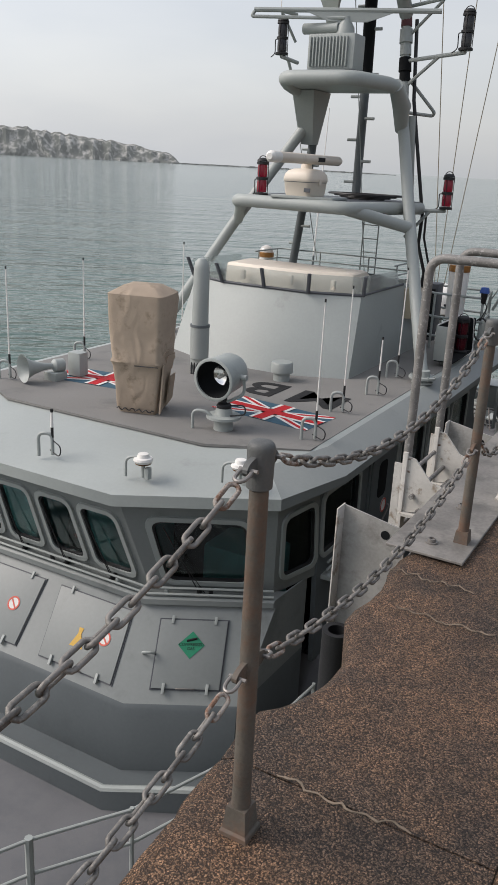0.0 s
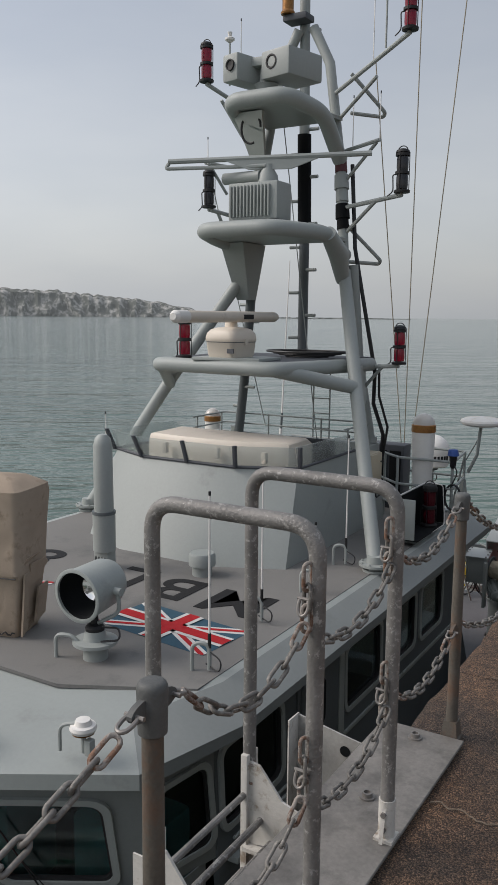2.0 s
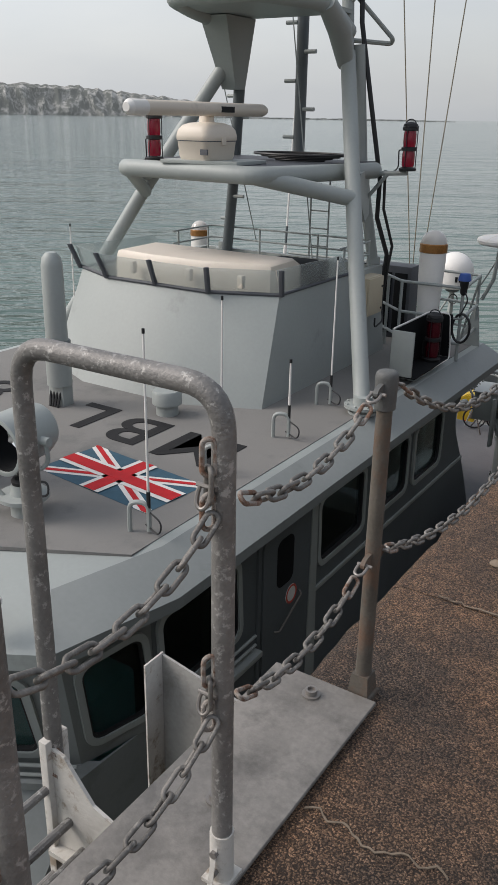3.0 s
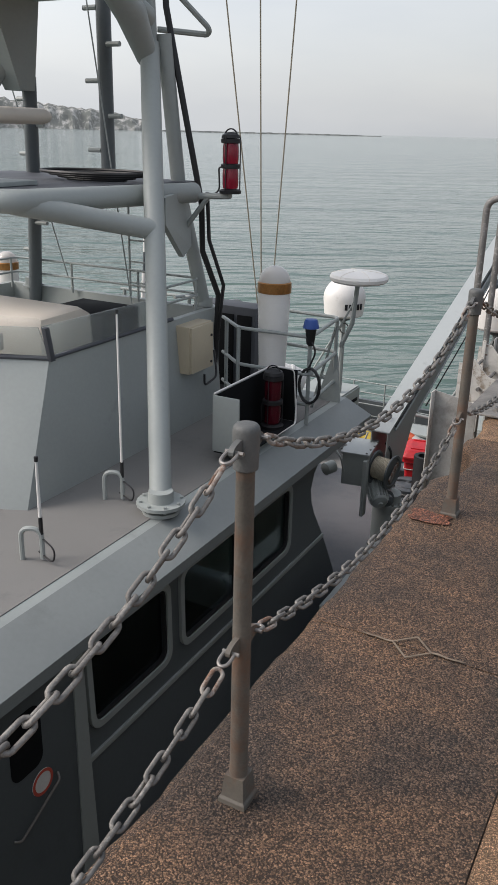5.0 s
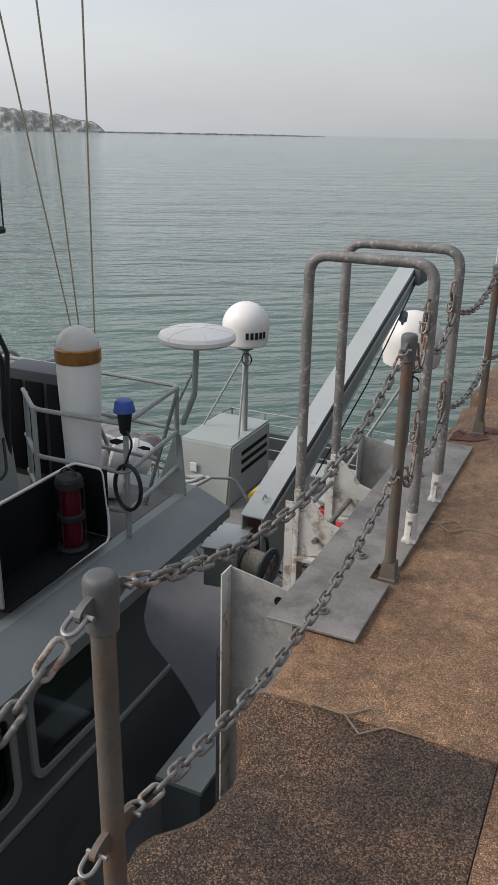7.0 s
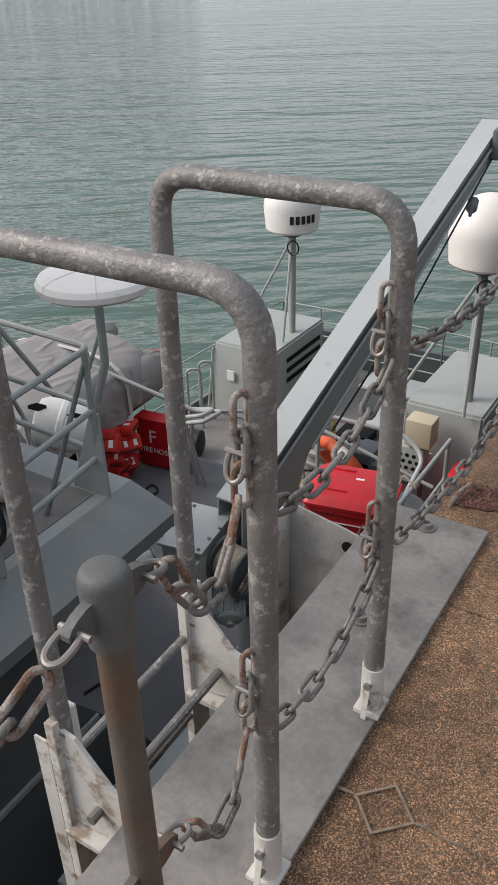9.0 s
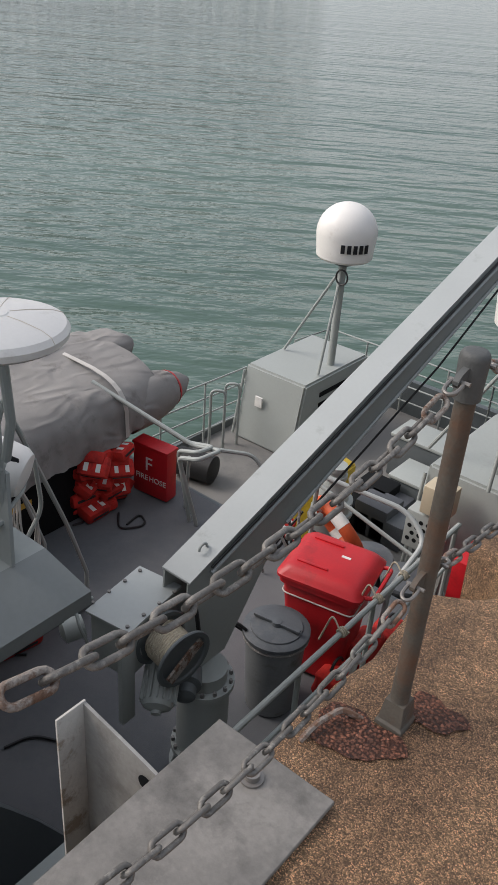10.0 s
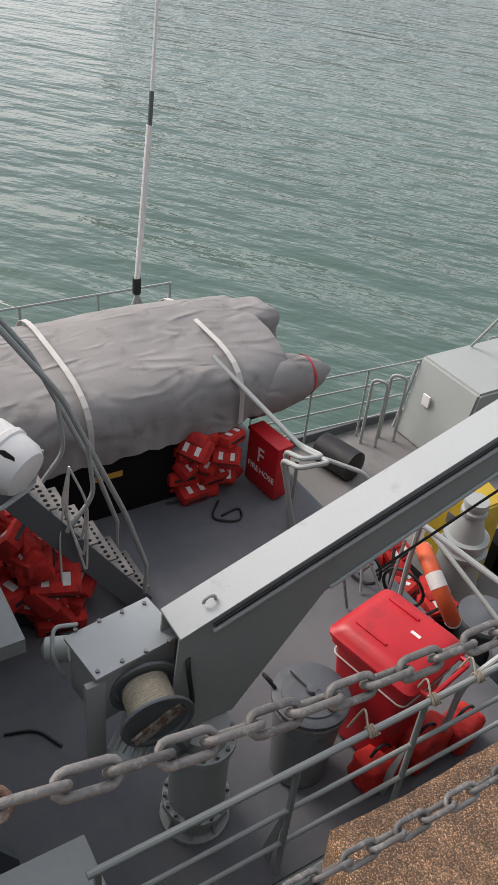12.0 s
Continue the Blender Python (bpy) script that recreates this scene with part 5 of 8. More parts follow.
def beacon(x, y, z, r, h, tall):
    """A white pillar or stub with an amber-ringed smoky dome."""
    t = thing("beacon_light" if not tall else "exhaust_pillar", (x, y, z), "white pillar with a smoky dome and an amber ring" if tall else "short white beacon with an amber dome", "beacon" if not tall else "pillar")
    prof = [(0, r * 0.86), (h * 0.45, r * 0.86), (h * 0.9, r), (h, r)] if tall else [(0, r * 1.05), (h * 0.4, r), (h, r * 0.95)]
    part("pillar", lathe(bmesh.new(), (x, y, z), (0, 0, 1), prof, 28), WHITE, t)
    part("amber_ring", lathe(bmesh.new(), (x, y, z + h), (0, 0, 1), [(0, r), (0.004, r * 1.06), (r * 0.62, r * 1.05), (r * 0.68, r * 0.98), (r * 0.68, 0.0)], 28), BRASS, t)
    d = [(r * 0.68 + r * 0.95 * math.sin(radians(a)), r * 0.98 * math.cos(radians(a))) for a in range(0, 91, 10)]
    g = part("dome", lathe(bmesh.new(), (x, y, z + h), (0, 0, 1), d, 28), LENS_AMB, t, "smoky translucent dome")
    g.visible_shadow = False


beacon(-2.585, 10.75, RZ, 0.145, 1.145, True)
beacon(-5.75, 10.7, -0.30, 0.115, 0.36, False)

# ---- mast ----
mast = thing("mast", (-4.35, 9.5, RZ), "tall grey tubular tripod mast on the roof", "mast")


def leg(name, pts, r, material=GREY, label="", seg=14):
    return part(name, tube(bmesh.new(), pts, r, seg), material, mast, label)


MX = -4.12
FEET = ((-2.24, 8.42), (-6.50, 8.85))
leg("front_leg", [V(-2.24, 8.42, RZ + 0.05), V(-2.95, 9.42, 0.80), V(-3.44, 10.10, 2.12)], 0.078)
leg("front_leg", [V(-6.50, 8.85, RZ + 0.05), V(-5.52, 9.42, 0.80), V(-4.82, 9.92, 2.02)], 0.078)
for fx, fy in FEET:
    part("foot_flange", lathe(bmesh.new(), (fx, fy, RZ + 0.005), (0, 0, 1), [(0, 0.13), (0.025, 0.13), (0.025, 0.10), (0.06, 0.10), (0.06, 0.17), (0.085, 0.17), (0.085, 0.09), (0.16, 0.085)], 20), GREY, mast)
    for k in range(8):
        a = radians(45 * k)
        q = V(fx + 0.145 * math.cos(a), fy + 0.145 * math.sin(a), RZ)
        part("flange_bolt", cyl(bmesh.new(), q + V(0, 0, 0.05), q + V(0, 0, 0.105), 0.012, 6), GREY, mast)
leg("rear_leg", [V(-3.24, 10.62, -0.03), V(-3.30, 10.30, 1.0), V(-3.36, 10.18, 2.2)], 0.062)
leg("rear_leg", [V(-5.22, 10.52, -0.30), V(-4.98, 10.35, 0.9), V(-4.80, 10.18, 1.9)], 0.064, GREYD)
for fx, fy in ((-3.24, 10.62), (-5.24, 10.53)):
    part("leg_collar", lathe(bmesh.new(), (fx, fy, -0.05), (0, 0, 1), [(0, 0.11), (0.02, 0.11), (0.02, 0.08), (0.1, 0.075)], 16), GREY, mast)
for x, y, z, s in ((-5.05, 10.40, 0.35, -1), (-5.0, 10.36, 0.62, 1), (-4.92, 10.3, 1.25, -1), (-4.88, 10.26, 1.5, 1), (-4.84, 10.22, 1.72, -1)):
    part("peg", cyl(bmesh.new(), V(x, y, z), V(x + s * 0.15, y, z), 0.02, 8), GREY, mast)
for xl in (-3.44, -4.80):
    s = 1 if xl > MX else -1
    leg("upper_leg", [V(xl, 10.10, 2.12), V(MX + s * 0.56, 10.2, 3.3), V(MX + s * 0.34, 10.28, 4.6), V(MX + s * 0.1, 10.3, 5.05)], 0.062)
# flared brackets that carry the middle ring
bm = bmesh.new()
for a, c in (((-4.95, 10.05, 1.75), (-4.62, 8.95, 2.46)), ):
    lo_ = [V(-4.90, 10.16, 1.78), V(-4.72, 10.16, 1.78), V(-4.72, 9.98, 1.78), V(-4.90, 9.98, 1.78)]
    hi_ = [V(-4.87, 10.1, 2.46), V(-4.52, 10.05, 2.46), V(-4.52, 9.5, 2.46), V(-4.85, 9.5, 2.46)]
    A = [bm.verts.new(p) for p in lo_]
    B = [bm.verts.new(p) for p in hi_]
    bm.faces.new(A[::-1])
    bm.faces.new(B)
    for k in range(4):
        bm.faces.new((A[k], A[(k + 1) % 4], B[(k + 1) % 4], B[k]))
part("bracket", bm, GREY, mast)
leg("bracket_tube", [V(-3.45, 10.08, 2.02), V(-3.36, 9.75, 2.30), V(-3.31, 9.35, 2.50)], [0.085, 0.12, 0.09])
prism(bm := bmesh.new(), [V(-3.02, 9.60, 1.0), V(-3.02, 9.6, 0.80), V(-3.18, 10.1, 0.48), V(-3.24, 10.32, 0.55), V(-3.27, 10.32, 1.02)], (0.05, 0, 0))
part("web", bm, GREY, mast)
leg("ring_tube", fillet([V(-5.52, 9.45, 0.90), V(-5.02, 8.44, 1.02), V(-3.42, 8.42, 1.01), V(-3.12, 10.25, 1.00)], 0.16, 6), 0.083, label="lower ring tube")
leg("ring_strut", [V(-3.46, 8.46, 1.0), V(-2.95, 9.40, 0.78)], 0.078)
leg("cross_tube", [V(-5.4, 9.7, 0.96), V(-3.2, 9.9, 0.98)], 0.06)
leg("ring_strut", [V(-5.0, 8.5, 1.0), V(-5.55, 9.4, 0.70)], 0.07)
bm = prism(bmesh.new(), [V(-4.98, 8.48, 1.05), V(-3.46, 8.48, 1.05), V(-3.16, 10.4, 1.05), V(-5.3, 10.4, 1.05)], (0, 0, 0.035))
part("platform", bm, DARKP, mast, "dark platform plate")
leg("ring_tube", fillet([V(-3.40, 10.0, 2.30), V(-3.32, 9.35, 2.50), V(-3.62, 8.64, 2.52), V(-4.52, 8.62, 2.52), V(-4.80, 9.3, 2.50), V(-4.80, 10.05, 2.40)], 0.18, 6), 0.088, label="middle ring tube")
part("platform", prism(bmesh.new(), [V(-4.78, 10.1, 2.47), V(-4.74, 9.2, 2.47), V(-4.5, 8.68, 2.47), V(-3.64, 8.7, 2.47), V(-3.38, 9.35, 2.47), V(-3.42, 10.1, 2.47)], (0, 0, 0.04)), GREY, mast)
leg("ring_tube", fillet([V(-3.58, 10.2, 3.45), V(-3.52, 9.6, 3.86), V(-3.68, 9.02, 3.96), V(-4.40, 9.0, 3.96), V(-4.62, 9.6, 3.90), V(-4.66, 10.2, 3.5)], 0.18, 6), 0.092, label="upper ring tube")
part("platform", prism(bmesh.new(), [V(-4.6, 10.2, 3.9), V(-4.4, 9.06, 3.9), V(-3.7, 9.08, 3.9), V(-3.56, 10.2, 3.9)], (0, 0, 0.04)), GREY, mast)
prism(bm := bmesh.new(), [V(-4.62, 10.1, 3.85), V(-4.5, 9.2, 3.88), V(-4.1, 9.2, 3.88), V(-4.55, 10.1, 3.2), V(-4.66, 10.1, 3.2)], (0.0, 0.05, 0))
part("bracket", bm, GREY, mast)
leg("climbing_pole", [V(-4.20, 10.5, 1.05), V(-4.20, 10.5, 2.6)], 0.065, GREYD, "dark climbing pole")
leg("pole_sleeve", [V(-4.20, 10.5, 2.6), V(-4.20, 10.45, 3.85)], 0.088, BLACKM, "ragged black sleeve")
leg("climbing_pole", [V(-4.20, 10.45, 3.85), V(-4.20, 10.4, 5.6)], 0.065)
for k in range(14):
    s = 1 if k % 2 else -1
    z = 1.3 + 0.29 * k
    part("peg", cyl(bmesh.new(), V(-4.2 + s * 0.05, 10.47, z), V(-4.2 + s * 0.19, 10.47, z), 0.022, 10), GREY, mast)
for z, rr in ((2.62, 0.075), (2.75, 0.088), (2.95, 0.078), (3.1, 0.09), (3.3, 0.075)):
    f = (z - 2.12) / 1.18
    part("leg_sleeve", cyl(bmesh.new(), V(-3.44 - 0.12 * f, 10.10 + 0.1 * f, z), V(-3.46 - 0.12 * f, 10.12 + 0.1 * f, z + 0.17), rr, 12, rr * 0.93), BLACKM if z < 3.05 and abs(z - 2.95) > 0.01 else mat("maroon_tape", (0.10, 0.03, 0.035), 0.7) if z > 3.2 else GREY, mast, "ragged tape sleeve")
# cable runs
leg("cable_run", [V(-3.10, 10.58, -0.6), V(-3.05, 10.55, 0.1), V(-3.14, 10.42, 0.5), V(-3.10, 10.34, 0.9), V(-3.22, 10.28, 1.6), V(-3.36, 10.22, 2.4), V(-3.46, 10.30, 3.4)], 0.026, CABLE, "black cable run", 8)
leg("cable_run", [V(-3.12, 10.6, -0.6), V(-2.98, 10.52, 0.2), V(-3.06, 10.4, 0.6), V(-3.05, 10.35, 1.0)], 0.017, CABLE, "", 8)
for k in range(4):
    rr = 0.16 + 0.05 * k
    leg("cable_coil", [V(-3.75 + rr * 1.7 * math.cos(a), 9.75 + rr * math.sin(a), 1.10 + 0.018 * k) for a in [2 * math.pi * q / 20 for q in range(21)]], 0.014, CABLE, "", 6)
leg("cable_loop", [V(-4.3 + 0.13 * math.cos(a), 9.3, 3.72 + 0.17 * math.sin(a)) for a in [2 * math.pi * q / 20 for q in range(17)]], 0.014, CABLE, "", 6)

# lamp arms
ARMS = ((-3.30, 10.25, 0.98, -2.735, 10.19, 0.995), (-3.55, 10.2, 2.9, -2.55, 9.60, 2.90), (mir(-3.55), 10.2, 2.9, -5.15, 9.70, 2.90), (-3.70, 10.25, 4.25, -2.50, 9.55, 4.55), (mir(-3.70), 10.25, 4.25, -5.12, 9.6, 4.38))
for a0, a1, a2, c0, c1, c2 in ARMS:
    leg("lamp_arm", [V(a0, a1, a2 - 0.02), V(c0, c1, c2)], 0.026, seg=10)
    leg("arm_brace", fillet([V(a0, a1, a2 - 0.38), V(a0 + (c0 - a0) * 0.6, a1 + (c1 - a1) * 0.6, a2 - 0.01)], 0.1), 0.022, seg=8)
for x0, x1, z in ((-3.5, -2.95, 3.55), (mir(-3.5), -5.35, 3.5)):
    leg("lamp_arm", [V(x0, 10.2, z), V(x1, 9.9, z + 0.02)], 0.024, seg=8)
    leg("arm_brace", [V(x0, 10.2, z - 0.35), V(x1 + (0.05 if x1 < CX else -0.05), 9.93, z)], 0.02, seg=8)
# loop guard behind the right legs
for z in (2.25, 4.0):
    leg("guard_loop", fillet([V(-3.46, 10.2, z + 0.42), V(-3.16, 10.55, z + 0.02), V(-3.2, 10.6, z - 0.02), V(-3.5, 10.3, z + 0.0)], 0.05), 0.024, seg=8)


def nav_lamp(x, y, z, lens, group, tag, g=1.16):
    """A two-tier navigation lamp: base, two lenses, rings, cap, bail and lead."""
    t = thing("navigation_lamp", (x, y, z), tag, "lamp", group)
    turned = lambda h, prof: lathe(bmesh.new(), (x, y, z + g * h), (0, 0, 1), [(g * p, g * r) for p, r in prof], 18)
    part("base", turned(0, [(0, 0.075), (0.02, 0.078), (0.03, 0.06)]), BLACK, t)
    for k in range(2):
        z0 = 0.035 + 0.165 * k
        part("lens", turned(z0, [(0, 0.052), (0.03, 0.056), (0.10, 0.056), (0.13, 0.052)]), lens, t)
        part("ring", turned(z0 + 0.13, [(0, 0.055), (0.004, 0.068), (0.028, 0.068), (0.034, 0.055)]), BLACK, t)
    part("cap", turned(0.365, [(0, 0.066), (0.02, 0.06), (0.035, 0.03), (0.04, 0.0)]), BLACK, t)
    part("bail", tube(bmesh.new(), [V(x + g * 0.05 * math.cos(a), y, z + g * (0.375 + 0.05 * math.sin(a))) for a in [math.pi * q / 10 for q in range(11)]], 0.006, 6), BLACK, t)
    for a in (0.6, 2.6, 4.7):
        part("guard_rod", tube(bmesh.new(), [V(x + g * 0.066 * math.cos(a), y + g * 0.066 * math.sin(a), z + 0.02), V(x + g * 0.066 * math.cos(a), y + g * 0.066 * math.sin(a), z + g * 0.37)], 0.005, 6), BLACK, t)
    part("lead", tube(bmesh.new(), fillet([V(x - 0.06, y, z + 0.20), V(x - 0.11, y, z + 0.2), V(x - 0.10, y, z + 0.02), V(x - 0.18, y + 0.03, z - 0.02)], 0.06), 0.007, 6), CABLE, t)


RL = "red two-tier navigation lamp on a mast arm"
nav_lamp(-2.735, 10.19, 1.015, LENS_RED, "mast lamps", RL)
nav_lamp(-2.55, 9.60, 2.92, LENS_DARK, "mast lamps", "black two-tier navigation lamp on a mast arm")
nav_lamp(-5.15, 9.70, 2.92, LENS_DARK, "mast lamps", "black two-tier navigation lamp on a mast arm")
nav_lamp(-2.50, 9.55, 4.57, LENS_RED, "mast lamps", RL)
nav_lamp(-5.12, 9.6, 4.40, LENS_RED, "mast lamps", RL)
nav_lamp(-4.75, 8.6, 1.09, LENS_RED, "mast lamps", "red navigation lamp on the lower mast platform")

# radar scanner on the lower platform
t = thing("radar_scanner", (-4.1, 8.6, 1.085), "white radar pedestal with a long bar scanner", "radar")
part("base_plate", newbox((-4.50, 8.38, 1.087), (-3.66, 8.95, 1.12), 0.005, 4), GREY, t)
bm = bmesh.new()
lv = []
for z, w, d, rc in ((1.12, 0.185, 0.185, 0.05), (1.15, 0.20, 0.20, 0.06), (1.29, 0.215, 0.215, 0.07), (1.30, 0.225, 0.225, 0.08), (1.335, 0.225, 0.225, 0.08), (1.385, 0.217, 0.217, 0.09), (1.425, 0.19, 0.19, 0.10), (1.445, 0.14, 0.14, 0.09), (1.452, 0.07, 0.07, 0.06), (1.53, 0.06, 0.06, 0.05)):
    lv.append([bm.verts.new(q) for q in rrect(V(-4.12, 8.61, z), V(0.99, -0.14, 0), V(0.14, 0.99, 0), -w, w, -d, d, rc, 4)])
for a, c in zip(lv, lv[1:]):
    for k in range(len(a)):
        bm.faces.new((a[k], a[(k + 1) % len(a)], c[(k + 1) % len(a)], c[k]))
bm.faces.new(lv[0][::-1])
bm.faces.new(lv[-1])
part("pedestal", bm, CREAM, t, "cream rounded pedestal housing", sharp=50)
part("seam_band", prism(bmesh.new(), rrect(V(-4.12, 8.61, 1.285), V(0.99, -0.14, 0), V(0.14, 0.99, 0), -0.2175, 0.2175, -0.2175, 0.2175, 0.072), (0, 0, 0.008)), DARKP, t)
for q in (-1, 1):
    part("side_latch", obox(bmesh.new(), V(-4.12, 8.61, 1.29) + V(0.99, -0.14, 0) * 0.222 * q, V(0.008, 0, 0), V(0, 0.03, 0), V(0, 0, 0.035), 0.003), CREAM, t)
part("rating_plate", newbox((-4.02, 8.36, 1.17), (-3.93, 8.372, 1.22), 0.0, -8), DARKP, t)
b0, b1 = V(-3.95, 7.42, 1.565), V(-4.12, 9.62, 1.565)
part("scanner_bar", tube(bmesh.new(), [b0, b0.lerp(b1, 0.03), b0.lerp(b1, 0.97), b1], [0.05, 0.062, 0.062, 0.045], 14), CREAM, t, "long cream scanner bar")
part("end_cap", tube(bmesh.new(), [b0.lerp(b1, -0.07), b0.lerp(b1, -0.05), b0.lerp(b1, 0.04)], [0.035, 0.064, 0.066], 14), WHITE, t)
part("maker_plate", obox(bmesh.new(), b0.lerp(b1, 0.62) + V(0.06, 0, 0.0), (b1 - b0).normalized() * 0.12, V(0.004, 0, 0), V(0, 0, 0.026)), INK, t, "dark maker's plate")

# radar gearbox with the open bar antenna
t = thing("radar_gearbox", (-4.05, 9.1, 2.6), "ribbed grey radar gearbox with an open bar antenna", "radar")
part("base", newbox((-4.42, 8.92, 2.60), (-3.70, 9.30, 2.64), 0.01), DARKP, t)
part("gearbox", newbox((-4.38, 8.94, 2.64), (-3.74, 9.28, 3.06), 0.03), GREY, t)
for k in range(12):
    x = -4.34 + 0.045 * k
    part("rib", newbox((x, 8.905, 2.68), (x + 0.016, 8.95, 3.02), 0.004), GREY, t)
part("motor", cyl(bmesh.new(), V(-4.50, 9.05, 3.13), V(-4.02, 9.05, 3.13), 0.065, 14), GREY, t)
part("turntable", lathe(bmesh.new(), (-3.95, 9.1, 3.06), (0, 0, 1), [(0, 0.12), (0.08, 0.11), (0.16, 0.06), (0.2, 0.06)], 18), GREY, t)
bm = tube(bmesh.new(), fillet([V(-5.05, 8.72, 3.30), V(-5.08, 8.70, 3.24), V(-4.2, 9.0, 3.24), V(-3.95, 9.05, 3.24)], 0.05), 0.022, 8)
tube(bm, [V(-5.05, 8.72, 3.32), V(-2.85, 9.45, 3.34)], 0.03, 8)
part("antenna_bar", bm, GREY, t)
prism(bm := bmesh.new(), [V(-4.45, 8.93, 3.32), V(-3.35, 9.3, 3.33), V(-3.7, 9.18, 3.20), V(-4.15, 9.02, 3.20)], (0.01, -0.03, 0))
part("antenna_web", bm, GREY, t)

# camera turret on the upper ring
t = thing("camera_turret", (-4.1, 9.3, 4.05), "grey twin-lens camera turret", "camera")
part("pedestal", lathe(bmesh.new(), (-4.1, 9.3, 4.05), (0, 0, 1), [(0, 0.15), (0.03, 0.15), (0.03, 0.11), (0.09, 0.12), (0.12, 0.14), (0.15, 0.08), (0.3, 0.07)], 20), GREY, t)
for x0, x1, y in ((-4.46, -4.22, 9.22), (-4.02, -3.60, 9.30)):
    h = part("housing", newbox((x0, y - 0.22, 4.18), (x1, y + 0.35, 4.48), 0.03, -14), GREY, t)
part("bridge", newbox((-4.3, 9.2, 4.36), (-3.9, 9.45, 4.46), 0.02), GREY, t)
for x, y, r in ((-4.39, 8.99, 0.062), (-3.92, 9.10, 0.078)):
    part("lens", lathe(bmesh.new(), (x, y + 0.03, 4.35), (-0.24, -1, 0.0), [(0, r), (0.04, r), (0.04, r * 0.8), (0.03, r * 0.7), (0.025, 0.0)], 20), BLACK, t, "dark round lens")

# masthead lamp and thin aerials
t = thing("masthead_lamp", (-4.2, 10.3, 5.2), "amber masthead lamp at the top of the mast", "lamp")
part("bracket", newbox((-4.36, 10.12, 5.12), (-4.04, 10.36, 5.2), 0.02), DARKP, t)
part("lens", lathe(bmesh.new(), (-4.3, 10.15, 5.2), (0, 0, 1), [(0, 0.085), (0.02, 0.09), (0.05, 0.07), (0.22, 0.07), (0.25, 0.09)], 18), BRASS, t)


def whip(x, y, z, h, thin=0.008, base=0.0, group="whip aerials", label="thin white whip aerial on a bent tube foot", hook=True, lean=(0, 0)):
    t = thing("whip_aerial", (x, y, z), label, "aerial", group)
    zb = z + base
    if hook:
        part("foot_hoop", tube(bmesh.new(), fillet([V(x - 0.12, y - 0.05, z), V(x - 0.12, y - 0.05, z + 0.22), V(x, y, z + 0.22), V(x, y, z + 0.02)], 0.07), 0.016, 8), GREY, t)
        part("mount", cyl(bmesh.new(), V(x, y, z + 0.02), V(x, y, z + 0.30), 0.013, 8), BLACK, t)
        part("lead", tube(bmesh.new(), fillet([V(x, y, z + 0.16), V(x + 0.12, y - 0.02, z + 0.12), V(x + 0.10, y - 0.02, z + 0.02), V(x - 0.03, y, z + 0.06)], 0.05), 0.006, 6), CABLE, t)
        zb = z + 0.28
    top = V(x + lean[0], y + lean[1], z + h)
    part("rod", tube(bmesh.new(), [V(x, y, zb), top], [thin * 1.15, thin * 0.8], 8), WHITE, t, "white rod")
    part("tip", cyl(bmesh.new(), top, top + V(0, 0, 0.03), thin * 1.2, 8), BLACK, t)


whip(-2.33, 5.50, RZ, 1.32)
whip(-2.50, 6.55, RZ, 1.32)
whip(-2.46, 7.47, RZ, 0.66, 0.010)
whip(-2.575, 8.43, RZ, 1.35)
whip(-6.09, 5.32, RZ, 1.25)
whip(-6.12, 6.64, RZ, 1.25)
whip(-5.92, 8.55, RZ, 1.36)
whip(-4.18, 3.92, RZ - front_drop(3.92), 0.42, 0.012)
for x, y, z, h in ((-3.1, 10.0, 4.45, 0.9), (-3.35, 10.05, 3.55, 0.55), (-2.95, 9.9, 3.57, 0.5), (-5.3, 9.9, 3.5, 0.3), (-4.75, 9.8, 4.35, 0.75)):
    whip(x, y, z, h, 0.006, group="mast aerials", label="thin aerial on the mast", hook=False)
for x, y, z in ((-2.85, 9.75, 4.5), (-4.88, 9.75, 4.36)):
    t = thing("wind_sensor", (x, y, z), "small white sensor on a thin mast rod", "sensor", "mast sensors")
    part("rod", cyl(bmesh.new(), V(x, y, z), V(x, y, z + 0.52), 0.012, 8), GREY, t)
    part("head", lathe(bmesh.new(), (x, y, z + 0.5), (0, 0, 1), [(0, 0.02), (0.03, 0.06), (0.05, 0.06), (0.07, 0.02), (0.12, 0.03), (0.13, 0.0)], 14), WHITE, t)
# halyards
for k, (a, c) in enumerate((((-3.26, 10.45, 4.6), (-3.17, 11.55, -0.18)), ((-2.55, 10.03, 6.3), (-3.13, 11.55, -0.18)), ((-2.0, 10.24, 6.4), (-3.02, 11.55, -0.18)), ((-4.4, 10.2, 4.2), (-3.9, 10.4, -0.1)), ((-5.3, 9.9, 3.5), (-4.75, 10.5, 0.1)))):
    t = thing("halyard", c, "thin taut signal halyard from the mast", "rope", "halyards")
    part("line", tube(bmesh.new(), [a, c], 0.0065, 6), ROPE if k < 3 else GREY, t)

